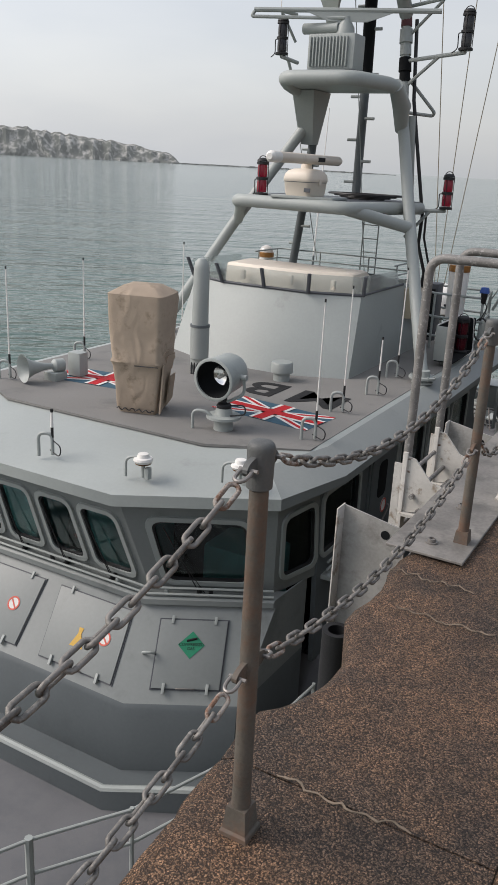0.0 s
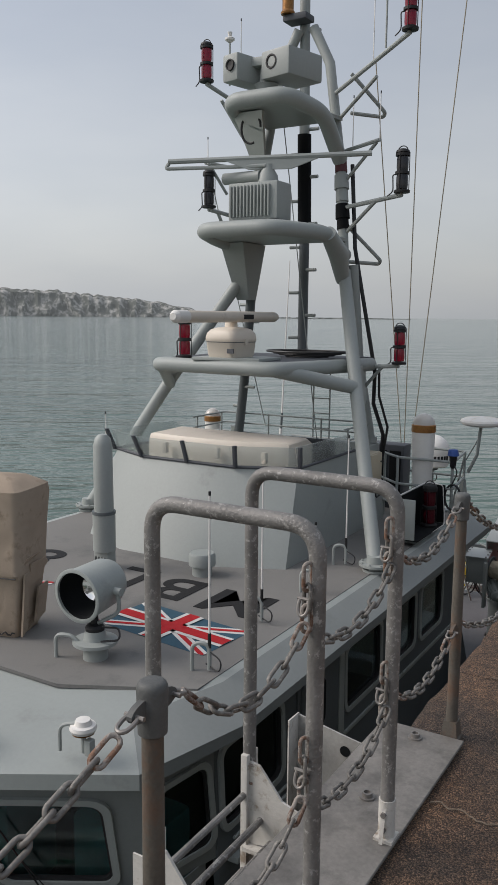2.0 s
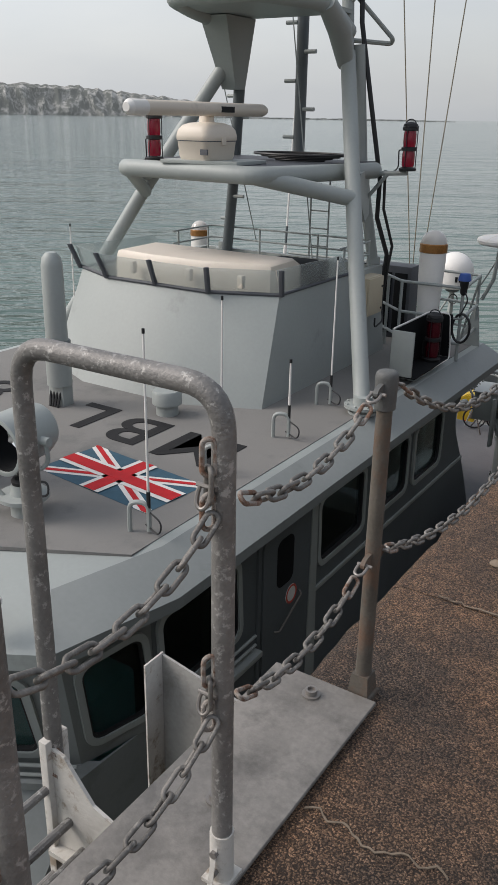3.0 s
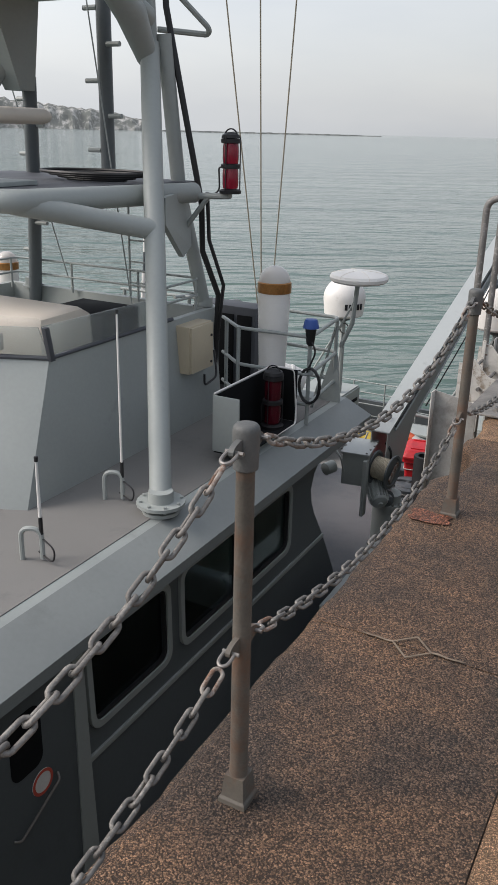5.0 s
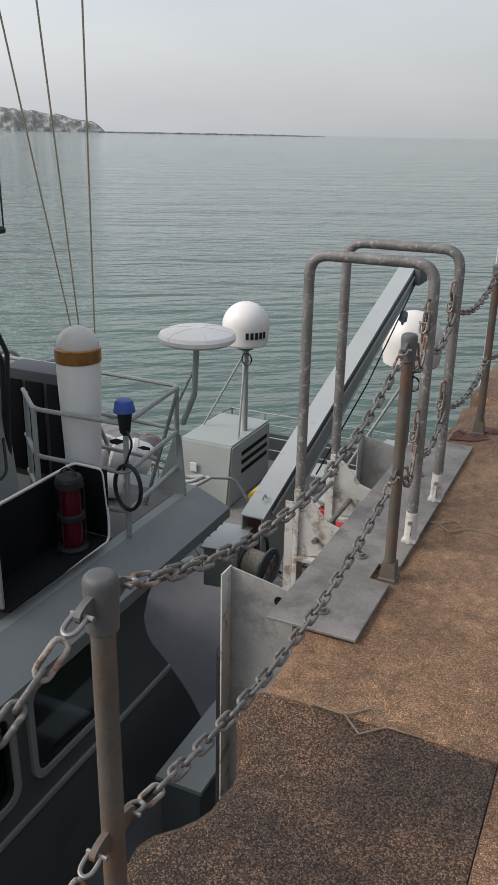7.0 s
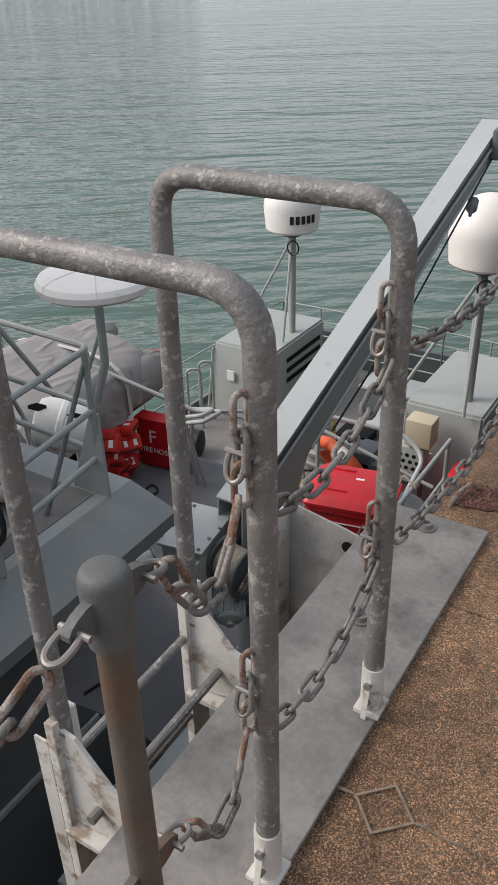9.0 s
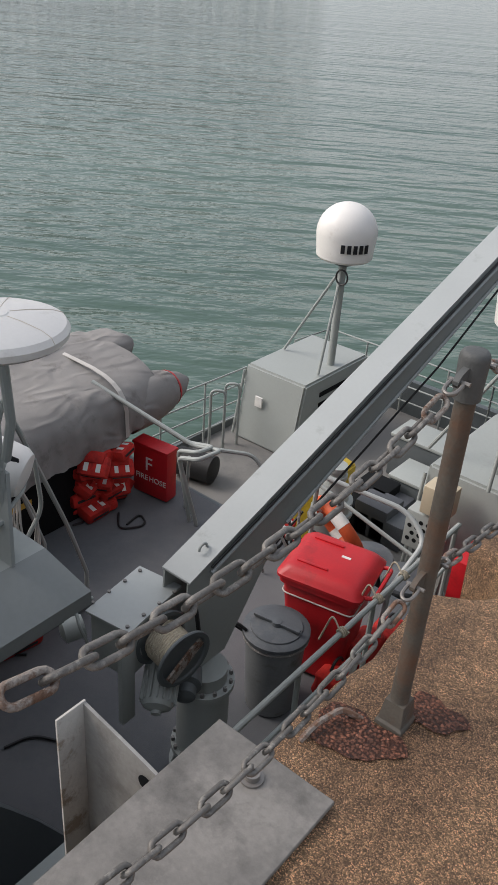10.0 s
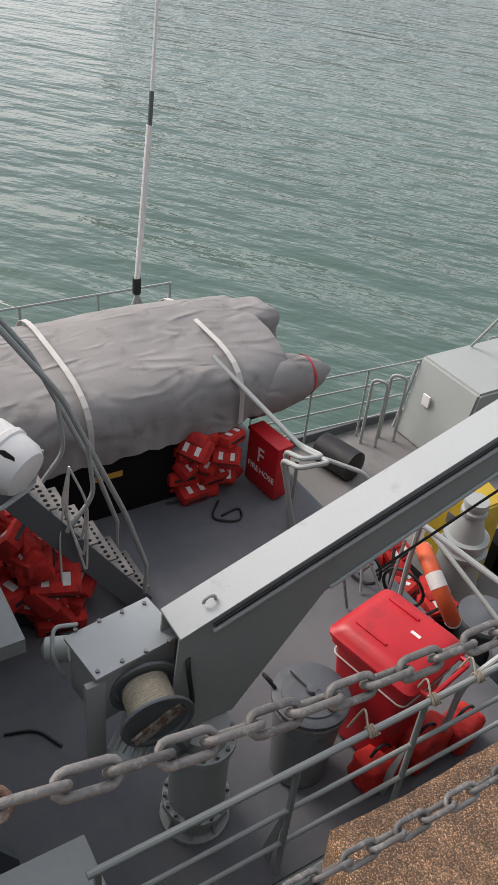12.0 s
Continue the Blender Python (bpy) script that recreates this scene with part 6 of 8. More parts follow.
# ---- roof fittings ----
t = thing("covered_gun_mount", (-4.28, 5.6, RZ), "tall equipment under a laced tan canvas cover", "canvas cover")
bm = bmesh.new()
lv = []
CO, CU, CW = V(-4.22, 5.32, 0), V(0.966, 0.259, 0), V(-0.259, 0.966, 0)
for z, wx, wy in ((0.0, 0.185, 0.17), (0.06, 0.205, 0.19), (0.30, 0.225, 0.205), (0.47, 0.235, 0.21), (0.515, 0.255, 0.235), (0.55, 0.245, 0.225), (0.85, 0.262, 0.24), (1.10, 0.28, 0.255), (1.17, 0.278, 0.25), (1.245, 0.15, 0.13), (1.265, 0.02, 0.02)):
    rowv = []
    for k in range(40):
        a = 2 * math.pi * k / 40
        c_, s_ = math.cos(a), math.sin(a)
        p_ = 0.2
        q = CO + CU * (1.06 * wx * math.copysign(abs(c_) ** p_, c_)) + CW * (1.06 * wy * math.copysign(abs(s_) ** p_, s_))
        w = 0.012 * noise.noise(V(q.x * 6, q.y * 6, z * 9)) + 0.010 * noise.noise(V(q.x * 15, q.y * 15, z * 5))
        rowv.append(bm.verts.new((q.x + w, q.y + w, RZ + 0.008 + 1.03 * z + (0.02 * noise.noise(V(q.x * 9, q.y * 9, 3)) if z == 0 else 0))))
    lv.append(rowv)
for a, c in zip(lv, lv[1:]):
    for k in range(40):
        bm.faces.new((a[k], a[(k + 1) % 40], c[(k + 1) % 40], c[k]))
bm.faces.new(lv[-1])
bm.faces.new(lv[0][::-1])
part("cover", bm, CANVAS, t, sharp=50)
for y0, y1, z0, z1 in ((-0.20, -0.12, 0.03, 0.54), (-0.10, 0.14, 0.40, 0.60), (0.0, 0.16, 0.08, 0.38), (-0.16, 0.05, 0.60, 0.66)):
    e = CO + CU * 0.248
    bm = prism(bmesh.new(), [e + CW * y0 + V(0, 0, RZ + z0), e + CW * y1 + V(0, 0, RZ + z0 + 0.04), e + CW * (y1 + 0.03) + CU * 0.02 + V(0, 0, RZ + z1), e + CW * (y0 + 0.03) + CU * 0.025 + V(0, 0, RZ + z1)], CU * 0.016)
    part("flap", bm, CANVAS, t, "loose canvas flap")
part("lacing", tube(bmesh.new(), [CO - CW * 0.212 + CU * (-0.2 + 0.4 * k / 20) + V(0, 0.006 * math.sin(k * 2.2), RZ + 0.05 + 0.015 * math.sin(k * 1.7)) for k in range(21)], 0.006, 6), CABLE, t)
part("seam", tube(bmesh.new(), [CO - CW * 0.246 + CU * 0.0 + V(0, 0, RZ + 0.515), CO - CW * 0.25 + CU * 0.25 + V(0, 0, RZ + 0.52)], 0.005, 6), CABLE, t)

# horn
t = thing("air_horn", (-5.8, 5.6, RZ), "grey trumpet air horn on a low bracket", "horn")
hd = V(-0.35, -0.93, 0.02).normalized()
hb = V(-5.72, 5.62, RZ + 0.17)
part("trumpet", lathe(bmesh.new(), hb, hd, [(0, 0.03), (0.12, 0.045), (0.25, 0.08), (0.33, 0.125), (0.36, 0.155), (0.365, 0.16), (0.355, 0.145), (0.28, 0.08), (0.15, 0.03)], 26), GREY, t)
part("driver", lathe(bmesh.new(), hb - hd * 0.14, hd, [(0, 0.05), (0.01, 0.075), (0.12, 0.075), (0.15, 0.04)], 18), GREY, t)
part("bracket", newbox((-5.80, 5.55, RZ), (-5.62, 5.75, RZ + 0.10), 0.01), GREY, t)
part("control_box", newbox((-5.70, 5.85, RZ + 0.02), (-5.52, 6.0, RZ + 0.30), 0.015), GREY, t)

t = thing("searchlight", (-3.2, 5.25, RZ), "grey drum searchlight on a yoke and pedestal", "searchlight")
part("pedestal", lathe(bmesh.new(), (-3.2, 5.25, RZ + 0.006), (0, 0, 1), [(0, 0.095), (0.12, 0.09), (0.12, 0.17), (0.145, 0.17), (0.15, 0.09), (0.22, 0.075)], 24), GREY, t)
part("swivel", lathe(bmesh.new(), (-3.2, 5.25, RZ + 0.22), (0, 0, 1), [(0, 0.07), (0.03, 0.075), (0.05, 0.06), (0.06, 0.03), (0.12, 0.025)], 18), BLACK, t)
sd = V(0.02, -0.99, -0.07).normalized()
sc_ = V(-3.26, 5.33, -0.47)
sx = sd.cross(V(0, 0, 1)).normalized()
drum = part("drum", lathe(bmesh.new(), sc_ - sd * 0.20, sd, [(0, 0.0), (0.0, 0.10), (0.02, 0.16), (0.08, 0.185), (0.30, 0.195), (0.36, 0.20), (0.40, 0.205), (0.40, 0.185), (0.36, 0.18)], 30, False), GREY, t)
part("reflector", lathe(bmesh.new(), sc_ - sd * 0.0, sd, [(0.0, 0.001), (0.003, 0.04), (0.014, 0.075), (0.03, 0.10)], 30, False), MIRROR, drum, "bright reflector")
# outer reflector in flat black: its dark reflection put in as colour
part("dark_reflection_bowl", lathe(bmesh.new(), sc_, sd, [(0.03, 0.10), (0.07, 0.145), (0.155, 0.1765)], 30, False), BLACKM, drum, "black bowl for the mirror's dark reflection")
part("bulb", lathe(bmesh.new(), sc_ + sd * 0.02, sd, [(0, 0.02), (0.08, 0.022), (0.1, 0.0)], 12), LENS_AMB, drum)
part("inner_lining", lathe(bmesh.new(), sc_ + sd * 0.155, sd, [(0, 0.179), (0.04, 0.1835), (0.04, 0.1795), (0.0, 0.175)], 30, False), BLACKM, drum, "black inner rim")
part("bezel", lathe(bmesh.new(), sc_ + sd * 0.192, sd, [(0, 0.205), (0.004, 0.212), (0.02, 0.212), (0.024, 0.205), (0.024, 0.184), (0.0, 0.184)], 30, False), GREY, drum, "grey bezel ring")
for s in (-1, 1):
    part("yoke_arm", tube(bmesh.new(), fillet([sc_ + sx * s * 0.215, sc_ + sx * s * 0.235 + V(0, 0, -0.16), V(-3.2, 5.25, -0.715) + sx * s * 0.03], 0.06), 0.016, 8), GREY, t)
    part("pivot_knob", cyl(bmesh.new(), sc_ + sx * s * 0.185, sc_ + sx * s * 0.25, 0.03, 12), GREY, t)
part("maker_bar", obox(bmesh.new(), sc_ - sx * -0.193 + V(0, 0, 0.05), sd * 0.07, V(0, 0, 0.013), sx * 0.004), INK, drum, "dark lettering bar")
part("lead", tube(bmesh.new(), fillet([V(-3.13, 5.25, -0.74), V(-2.98, 5.27, -0.72), V(-2.95, 5.24, -0.80), V(-3.1, 5.2, -0.83)], 0.05), 0.008, 6), CABLE, t)
part("step_hoop", tube(bmesh.new(), fillet([V(-3.46, 5.10, RZ), V(-3.46, 5.10, RZ + 0.19), V(-3.33, 5.14, RZ + 0.19), V(-3.27, 5.16, RZ + 0.13)], 0.06), 0.016, 8), GREY, t)


def gps_dome(x, y):
    z = RZ - front_drop(y)
    t = thing("antenna_dome", (x, y, z), "small white mushroom antenna on a stalk", "antenna", "small domes on the roof")
    part("dome", lathe(bmesh.new(), (x, y, z + 0.13), (0, 0, 1), [(0, 0.03), (0.01, 0.075), (0.03, 0.085), (0.05, 0.078), (0.055, 0.055), (0.085, 0.045), (0.09, 0.0)], 20), WHITE, t)
    part("band", lathe(bmesh.new(), (x, y, z + 0.118), (0, 0, 1), [(0, 0.05), (0.01, 0.07), (0.016, 0.0)], 18), BRASS, t)
    part("stalk", cyl(bmesh.new(), V(x, y, z), V(x, y, z + 0.13), 0.017, 10), GREY, t)
    part("bracket", newbox((x + 0.03, y - 0.03, z), (x + 0.075, y + 0.02, z + 0.10), 0.004), GREY, t)
    part("foot_hoop", tube(bmesh.new(), fillet([V(x - 0.14, y - 0.06, z), V(x - 0.14, y - 0.06, z + 0.17), V(x - 0.03, y - 0.02, z + 0.19)], 0.08), 0.012, 8), GREY, t)


gps_dome(-3.22, 3.98)
gps_dome(-2.44, 4.28)
gps_dome(mir(-3.0), 6.9)

t = thing("vent_mushroom", (-3.66, 7.36, RZ), "grey mushroom ventilator on the roof", "vent")
part("stem", lathe(bmesh.new(), (-3.66, 7.36, RZ + 0.006), (0, 0, 1), [(0, 0.10), (0.12, 0.10)], 20), GREY, t)
part("cap", lathe(bmesh.new(), (-3.66, 7.36, RZ + 0.11), (0, 0, 1), [(0, 0.135), (0.10, 0.135), (0.125, 0.12), (0.13, 0.0)], 20), GREY, t)
t = thing("stub_pillar", (-4.62, 7.0, RZ), "round-topped grey pillar with cable tails", "pillar")
part("pillar", lathe(bmesh.new(), (-4.62, 7.0, RZ + 0.2), (0, 0, 1), [(0, 0.115), (0.40, 0.115), (0.41, 0.10), (1.08, 0.095), (1.15, 0.08), (1.19, 0.045), (1.2, 0.0)], 22), GREY, t)
part("band", lathe(bmesh.new(), (-4.62, 7.0, RZ + 0.58), (0, 0, 1), [(0, 0.12), (0.03, 0.12)], 22), GREYD, t)
for k in range(4):
    part("cable_tail", tube(bmesh.new(), fillet([V(-4.68 + 0.04 * k, 6.98, RZ + 0.21), V(-4.70 + 0.04 * k, 6.95, RZ + 0.1), V(-4.66 + 0.03 * k, 6.9, RZ + 0.01)], 0.05), 0.012, 6), CABLE, t)
part("pillar_foot", newbox((-4.72, 6.95, RZ), (-4.54, 7.08, RZ + 0.21), 0.01), GREY, t)

# beige box on the cabin side
t = thing("junction_box", (-3.0, 10.15, -0.3), "beige metal junction box on the cabin side", "box")
part("case", newbox((-3.14, 9.95, -0.50), (-2.98, 10.32, -0.08), 0.012), BEIGE, t)
part("lid", newbox((-2.98, 9.96, -0.49), (-2.955, 10.31, -0.09), 0.008), BEIGE, t)
for z in (-0.44, -0.2):
    part("screw", cyl(bmesh.new(), V(-2.956, 10.27, z), V(-2.946, 10.27, z), 0.012, 8), BLACK, t)
part("lead", tube(bmesh.new(), fillet([V(-2.98, 10.2, -0.55), V(-2.98, 10.2, -0.66), V(-2.98, 10.42, -0.62), V(-3.06, 10.5, -0.4)], 0.06), 0.010, 6), CABLE, t)

# side light screen: an open black-lined box with a red lamp
t = thing("side_light_screen", (-2.25, 9.9, RZ), "open side-light screen with a matt black lining", "light screen")
bx0, by0, bx1, by1 = -2.42, 9.44, -2.17, 10.42
bm = newbox((bx0 - 0.02, by0, RZ + 0.08), (bx0, by1, RZ + 0.56), 0.006)
part("back", bm, GREY, t)
part("back_lining", newbox((bx0 + 0.002, by0 + 0.01, RZ + 0.09), (bx0 + 0.008, by1 - 0.01, RZ + 0.55)), BLACKM, t)
part("front_end", newbox((bx0, by0 - 0.02, RZ + 0.09), (bx1 - 0.02, by0, RZ + 0.555), 0.008), GREY, t)
part("end_lining", newbox((bx0, by0 + 0.002, RZ + 0.09), (bx1 - 0.02, by0 + 0.008, RZ + 0.55)), BLACKM, t)
part("aft_end", newbox((bx0, by1, RZ + 0.09), (bx1, by1 + 0.012, RZ + 0.56), 0.004), BLACKM, t)
part("tray", newbox((bx0, by0 - 0.01, RZ + 0.075), (bx1 + 0.015, by1, RZ + 0.09), 0.004), BLACKM, t)
part("rim", tube(bmesh.new(), fillet([V(bx1, by0, RZ + 0.08), V(bx1 + 0.012, by1 - 0.02, RZ + 0.08), V(bx1, by1 + 0.006, RZ + 0.2), V(bx1 - 0.03, by1 + 0.006, RZ + 0.56), V(bx0, by1, RZ + 0.565), V(bx0, by0, RZ + 0.565)], 0.04), 0.009, 8), WHITE, t, "pale rolled rim")
part("foot", newbox((-2.38, 9.6, RZ), (-2.22, 10.2, RZ + 0.08), 0.01), GREY, t)
nav_lamp(-2.28, 10.18, RZ + 0.09, LENS_DARKRED, "side lamps", "dark red two-tier side light in its screen", 1.3)

# ---- roof rails aft, blue lamp, round radome, dark panel ----
rl = thing("roof_railing", (-2.5, 11.4, RZ), "grey tubular railing round the aft end of the roof", "railing")
RA = [V(-3.2, 10.9, 0), V(-2.85, 10.58, 0), V(-2.14, 10.60, 0), V(-2.25, 11.5, 0), V(-3.3, 11.55, 0), V(-4.9, 11.55, 0)]
for z in (-0.18, -0.52, -0.80):
    part("rail", tube(bmesh.new(), fillet([p + V(0, 0, z) for p in RA], 0.07), 0.017, 8), GREY, rl)
for x, y in ((-3.12, 10.83), (-2.85, 10.58), (-2.16, 10.64), (-2.25, 11.46), (-3.1, 11.54), (-4.0, 11.55), (-4.85, 11.55)):
    part("stanchion", tube(bmesh.new(), [V(x, y, RZ), V(x, y, -0.17)], 0.019, 8), GREY, rl)
for x in (-3.0, -2.95):
    part("brace", tube(bmesh.new(), [V(-2.25, 11.48, -0.2), V(-2.32, 11.1, RZ)], 0.014, 8), GREY, rl)
prism(bm := bmesh.new(), [V(-2.23, 11.47, -0.55), V(-2.28, 11.47, -0.55), V(-2.40, 11.40, RZ), V(-2.15, 11.40, RZ)], (0, 0.02, 0))
part("gusset", bm, GREY, rl)
t = thing("blue_lamp", (-2.15, 10.62, -0.17), "small lamp with a bright blue cap on the rail", "lamp")
part("cap", lathe(bmesh.new(), (-2.15, 10.62, -0.10), (0, 0, 1), [(0, 0.072), (0.06, 0.06), (0.075, 0.05), (0.08, 0.0)], 18), BLUE, t, "blue plastic cap")
part("body", lathe(bmesh.new(), (-2.15, 10.62, -0.26), (0, 0, 1), [(0, 0.02), (0.02, 0.035), (0.15, 0.05), (0.16, 0.066)], 18), BLACK, t)
part("lead", tube(bmesh.new(), [V(-2.13 + 0.10 * math.cos(a), 10.60, -0.62 + 0.16 * math.sin(a)) for a in [2 * math.pi * q / 18 for q in range(19)]], 0.014, 6), CABLE, t)
part("lead", tube(bmesh.new(), fillet([V(-2.14, 10.60, -0.2), V(-2.08, 10.60, -0.3), V(-2.16, 10.60, -0.5)], 0.05), 0.008, 6), CABLE, t)
t = thing("louvre_panel", (-3.3, 11.2, RZ), "dark panelled ventilator housing on the roof", "housing")
part("body", newbox((-3.62, 11.15, RZ), (-2.98, 11.42, -0.12), 0.02), DARKP, t)
for k in range(3):
    part("panel", newbox((-3.58 + 0.2 * k, 11.135, RZ + 0.06), (-3.42 + 0.2 * k, 11.15, -0.2), 0.006), BLACKM, t)
t = thing("radome_disc", (-2.2, 11.46, RZ), "shallow white umbrella-shaped radome on a strut", "radome")
part("disc", lathe(bmesh.new(), (-2.02, 11.36, 0.205), (0, 0, 1), [(-0.012, 0.10), (-0.008, 0.18), (0.006, 0.245), (0.022, 0.266), (0.05, 0.272), (0.074, 0.258), (0.092, 0.215), (0.106, 0.12), (0.111, 0.045), (0.115, 0.04), (0.115, 0.0)], 48), WHITE, t)
for k in range(6):
    a = radians(60 * k + 12)
    part("seam", tube(bmesh.new(), [V(-2.02 + r * math.cos(a), 11.36 + r * math.sin(a), 0.205 + z) for r, z in ((0.05, 0.111), (0.12, 0.107), (0.17, 0.100), (0.215, 0.0925), (0.258, 0.075), (0.271, 0.052))], 0.0018, 4), CREAM, t)
part("strut", tube(bmesh.new(), [V(-2.03, 11.37, 0.21), V(-2.08, 11.42, -0.2), V(-2.2, 11.46, -0.45)], 0.022, 10), GREY, t)
part("brace", tube(bmesh.new(), [V(-2.08, 11.43, 0.0), V(-2.23, 11.46, -0.28)], 0.010, 8), GREY, t)
t = thing("white_drum", (-2.75, 11.25, RZ + 0.006), "small white canister lying on the roof", "canister")
part("drum", lathe(bmesh.new(), V(-2.90, 11.0, RZ + 0.11), (1, 0.35, 0), [(0, 0.07), (0.02, 0.10), (0.36, 0.10), (0.38, 0.07), (0.39, 0.0)], 20), WHITE, t)

# ---- aft working deck ----
LZ = -4.4
SX = -1.40

# side guard rail along the working deck
gr = thing("side_rail", (SX, 13, DZ), "grey tubular guard rail along the working deck", "railing")
for z in (-2.24, -2.62, -2.95):
    part("rail", tube(bmesh.new(), [V(SX, 11.7, z), V(SX, 15.0, z)], 0.021 if z > -2.3 else 0.016, 10), GREY, gr)
for k, y in enumerate((11.75, 12.85, 13.72, 14.95)):
    part("stanchion", tube(bmesh.new(), [V(SX, y, DZ), V(SX, y, -2.23)], 0.02, 8), GREY, gr)
    prism(bm := bmesh.new(), [V(SX - 0.02, y, -2.6), V(SX - 0.16, y, DZ), V(SX - 0.08, y, DZ), V(SX + 0.0, y, -2.4)], (0, 0.012, 0))
    part("knee", bm, GREY, gr)
for y in (13.3, 13.75, 14.1):
    t = thing("rail_lashing", (SX, y, -2.24), "pale rope lashing tied round the rail", "rope", "lashings on the rail")
    for k in range(3):
        part("turn", tube(bmesh.new(), [V(SX + 0.03 * math.cos(a), y + 0.018 * k + 0.004 * a, -2.24 + 0.03 * math.sin(a)) for a in [2 * math.pi * q / 12 for q in range(13)]], 0.008, 6), ROPE, t)
    part("tail", tube(bmesh.new(), fillet([V(SX, y, -2.21), V(SX - 0.1, y + 0.05, -2.16), V(SX - 0.16, y + 0.02, -2.4)], 0.05), 0.007, 6), ROPE, t)
# sloping grey fairing between wheelhouse side and rail
t = thing("deck_locker", (-1.55, 11.6, DZ), "long low grey deck locker beside the rail", "locker")
part("body", newbox((-1.75, 10.3, DZ), (-1.44, 11.80, -2.64), 0.02), GREYD, t)
part("lid", newbox((-1.78, 10.28, -2.64), (-1.42, 11.83, -2.60), 0.008), GREY, t)

# crane
t = thing("deck_crane", (-1.95, 12.6, DZ), "white-topped deck crane with a rope winch and bolted pedestal", "crane")
pc = V(-1.95, 12.60, 0)
part("pedestal", lathe(bmesh.new(), pc + V(0, 0, DZ), (0, 0, 1), [(0, 0.215), (0.03, 0.215), (0.03, 0.17), (0.16, 0.17), (0.17, 0.205), (0.21, 0.205), (0.21, 0.172), (0.75, 0.172), (0.76, 0.2), (0.80, 0.2), (0.80, 0.15), (0.90, 0.15)], 28), GREY, t)
for k in range(16):
    a = 2 * math.pi * k / 16
    q = pc + V(0.190 * math.cos(a), 0.190 * math.sin(a), DZ + 0.20)
    part("flange_bolt", cyl(bmesh.new(), q, q + V(0, 0, 0.04), 0.013, 6), GALV, t)
for k in range(14):
    a = 2 * math.pi * k / 14
    q = pc + V(0.178 * math.cos(a), 0.178 * math.sin(a), DZ + 0.80)
    part("flange_bolt", cyl(bmesh.new(), q, q + V(0, 0, 0.03), 0.013, 6), GALV, t)
for k in range(8):
    a = 2 * math.pi * k / 8 + 0.2
    d = V(math.cos(a), math.sin(a), 0)
    prism(bm := bmesh.new(), [pc + d * 0.168 + V(0, 0, DZ + 0.16), pc + d * 0.205 + V(0, 0, DZ + 0.02), pc + d * 0.168 + V(0, 0, DZ + 0.02)], d.cross(V(0, 0, 1)) * 0.012)
    part("foot_rib", bm, GREY, t)
A0, A1 = V(-2.05, 12.50, -1.58), V(-1.90, 16.85, 0.14)
ax = (A1 - A0).normalized()
sdx = V(1, -0.03, 0).normalized()
upv = sdx.cross(ax).normalized()
bw = 0.10


def boom_pt(y, z, side):
    f = (y - A0.y) / (A1.y - A0.y)
    return V(A0.x + (A1.x - A0.x) * f + side * bw, y, z)


def top_z(y):
    return A0.z + (A1.z - A0.z) * (y - A0.y) / (A1.y - A0.y)


yA, yB = 12.42, 16.85
side_poly = [(yA, top_z(yA)), (yB, top_z(yB)), (yB, top_z(yB) - 0.20), (13.28, top_z(13.28) - 0.36), (12.78, -2.36), (12.42, -2.36), (12.40, -2.0)]
for s, nm in ((1, "boom_side"), (-1, "boom_side")):
    bm = prism(bmesh.new(), [boom_pt(y, z, s) for y, z in side_poly], (-0.012 * s, 0, 0))
    part(nm, bm, GREY, t, "grey boom side plate")
part("boom_top", prism(bmesh.new(), [boom_pt(yA, top_z(yA) + 0.004, 1.12), boom_pt(yB, top_z(yB) + 0.004, 1.0), boom_pt(yB, top_z(yB) + 0.004, -1.0), boom_pt(yA, top_z(yA) + 0.004, -1.12)], (0, 0, 0.014)), WHITEB, t, "pale grey boom top")
part("boom_bottom", prism(bmesh.new(), [boom_pt(13.28, top_z(13.28) - 0.36, 0.9), boom_pt(yB, top_z(yB) - 0.2, 0.9), boom_pt(yB, top_z(yB) - 0.2, -0.9), boom_pt(13.28, top_z(13.28) - 0.36, -0.9)], (0, 0, -0.012)), WHITEB, t)
for dz, r in ((-0.035, 0.009), (-0.075, 0.014)):
    part("boom_line", tube(bmesh.new(), [boom_pt(12.6, top_z(12.6) + dz, 1.13), boom_pt(16.6, top_z(16.6) + dz, 1.13)], r, 8), WHITEB if r > 0.01 else CABLE, t)
part("boom_line", tube(bmesh.new(), [boom_pt(13.3, top_z(13.3) - 0.335, 1.13), boom_pt(16.6, top_z(16.6) - 0.19, 1.13)], 0.012, 8), WHITEB, t)
for y in (12.62,):
    part("lifting_eye", tube(bmesh.new(), [boom_pt(y, top_z(y) + 0.015, 0.2) + V(0, 0.035 * math.cos(a), 0.035 * math.sin(a) + 0.02) for a in [math.pi * q / 8 for q in range(9)]], 0.009, 8), GREY, t)
part("tip_sheave", cyl(bmesh.new(), boom_pt(16.7, top_z(16.7) - 0.05, 1.0), boom_pt(16.7, top_z(16.7) - 0.05, 1.5), 0.09, 18), GREYD, t)
part("tip_plate", newbox((-1.80, 16.55, -0.15), (-1.72, 16.95, 0.12), 0.02), GREYD, t)
part("hook_line", tube(bmesh.new(), [boom_pt(16.7, top_z(16.7) - 0.14, 1.3), boom_pt(15.0, top_z(15.0) - 0.42, 1.25), boom_pt(13.6, top_z(13.6) - 0.45, 1.2)], 0.009, 6), CABLE, t)
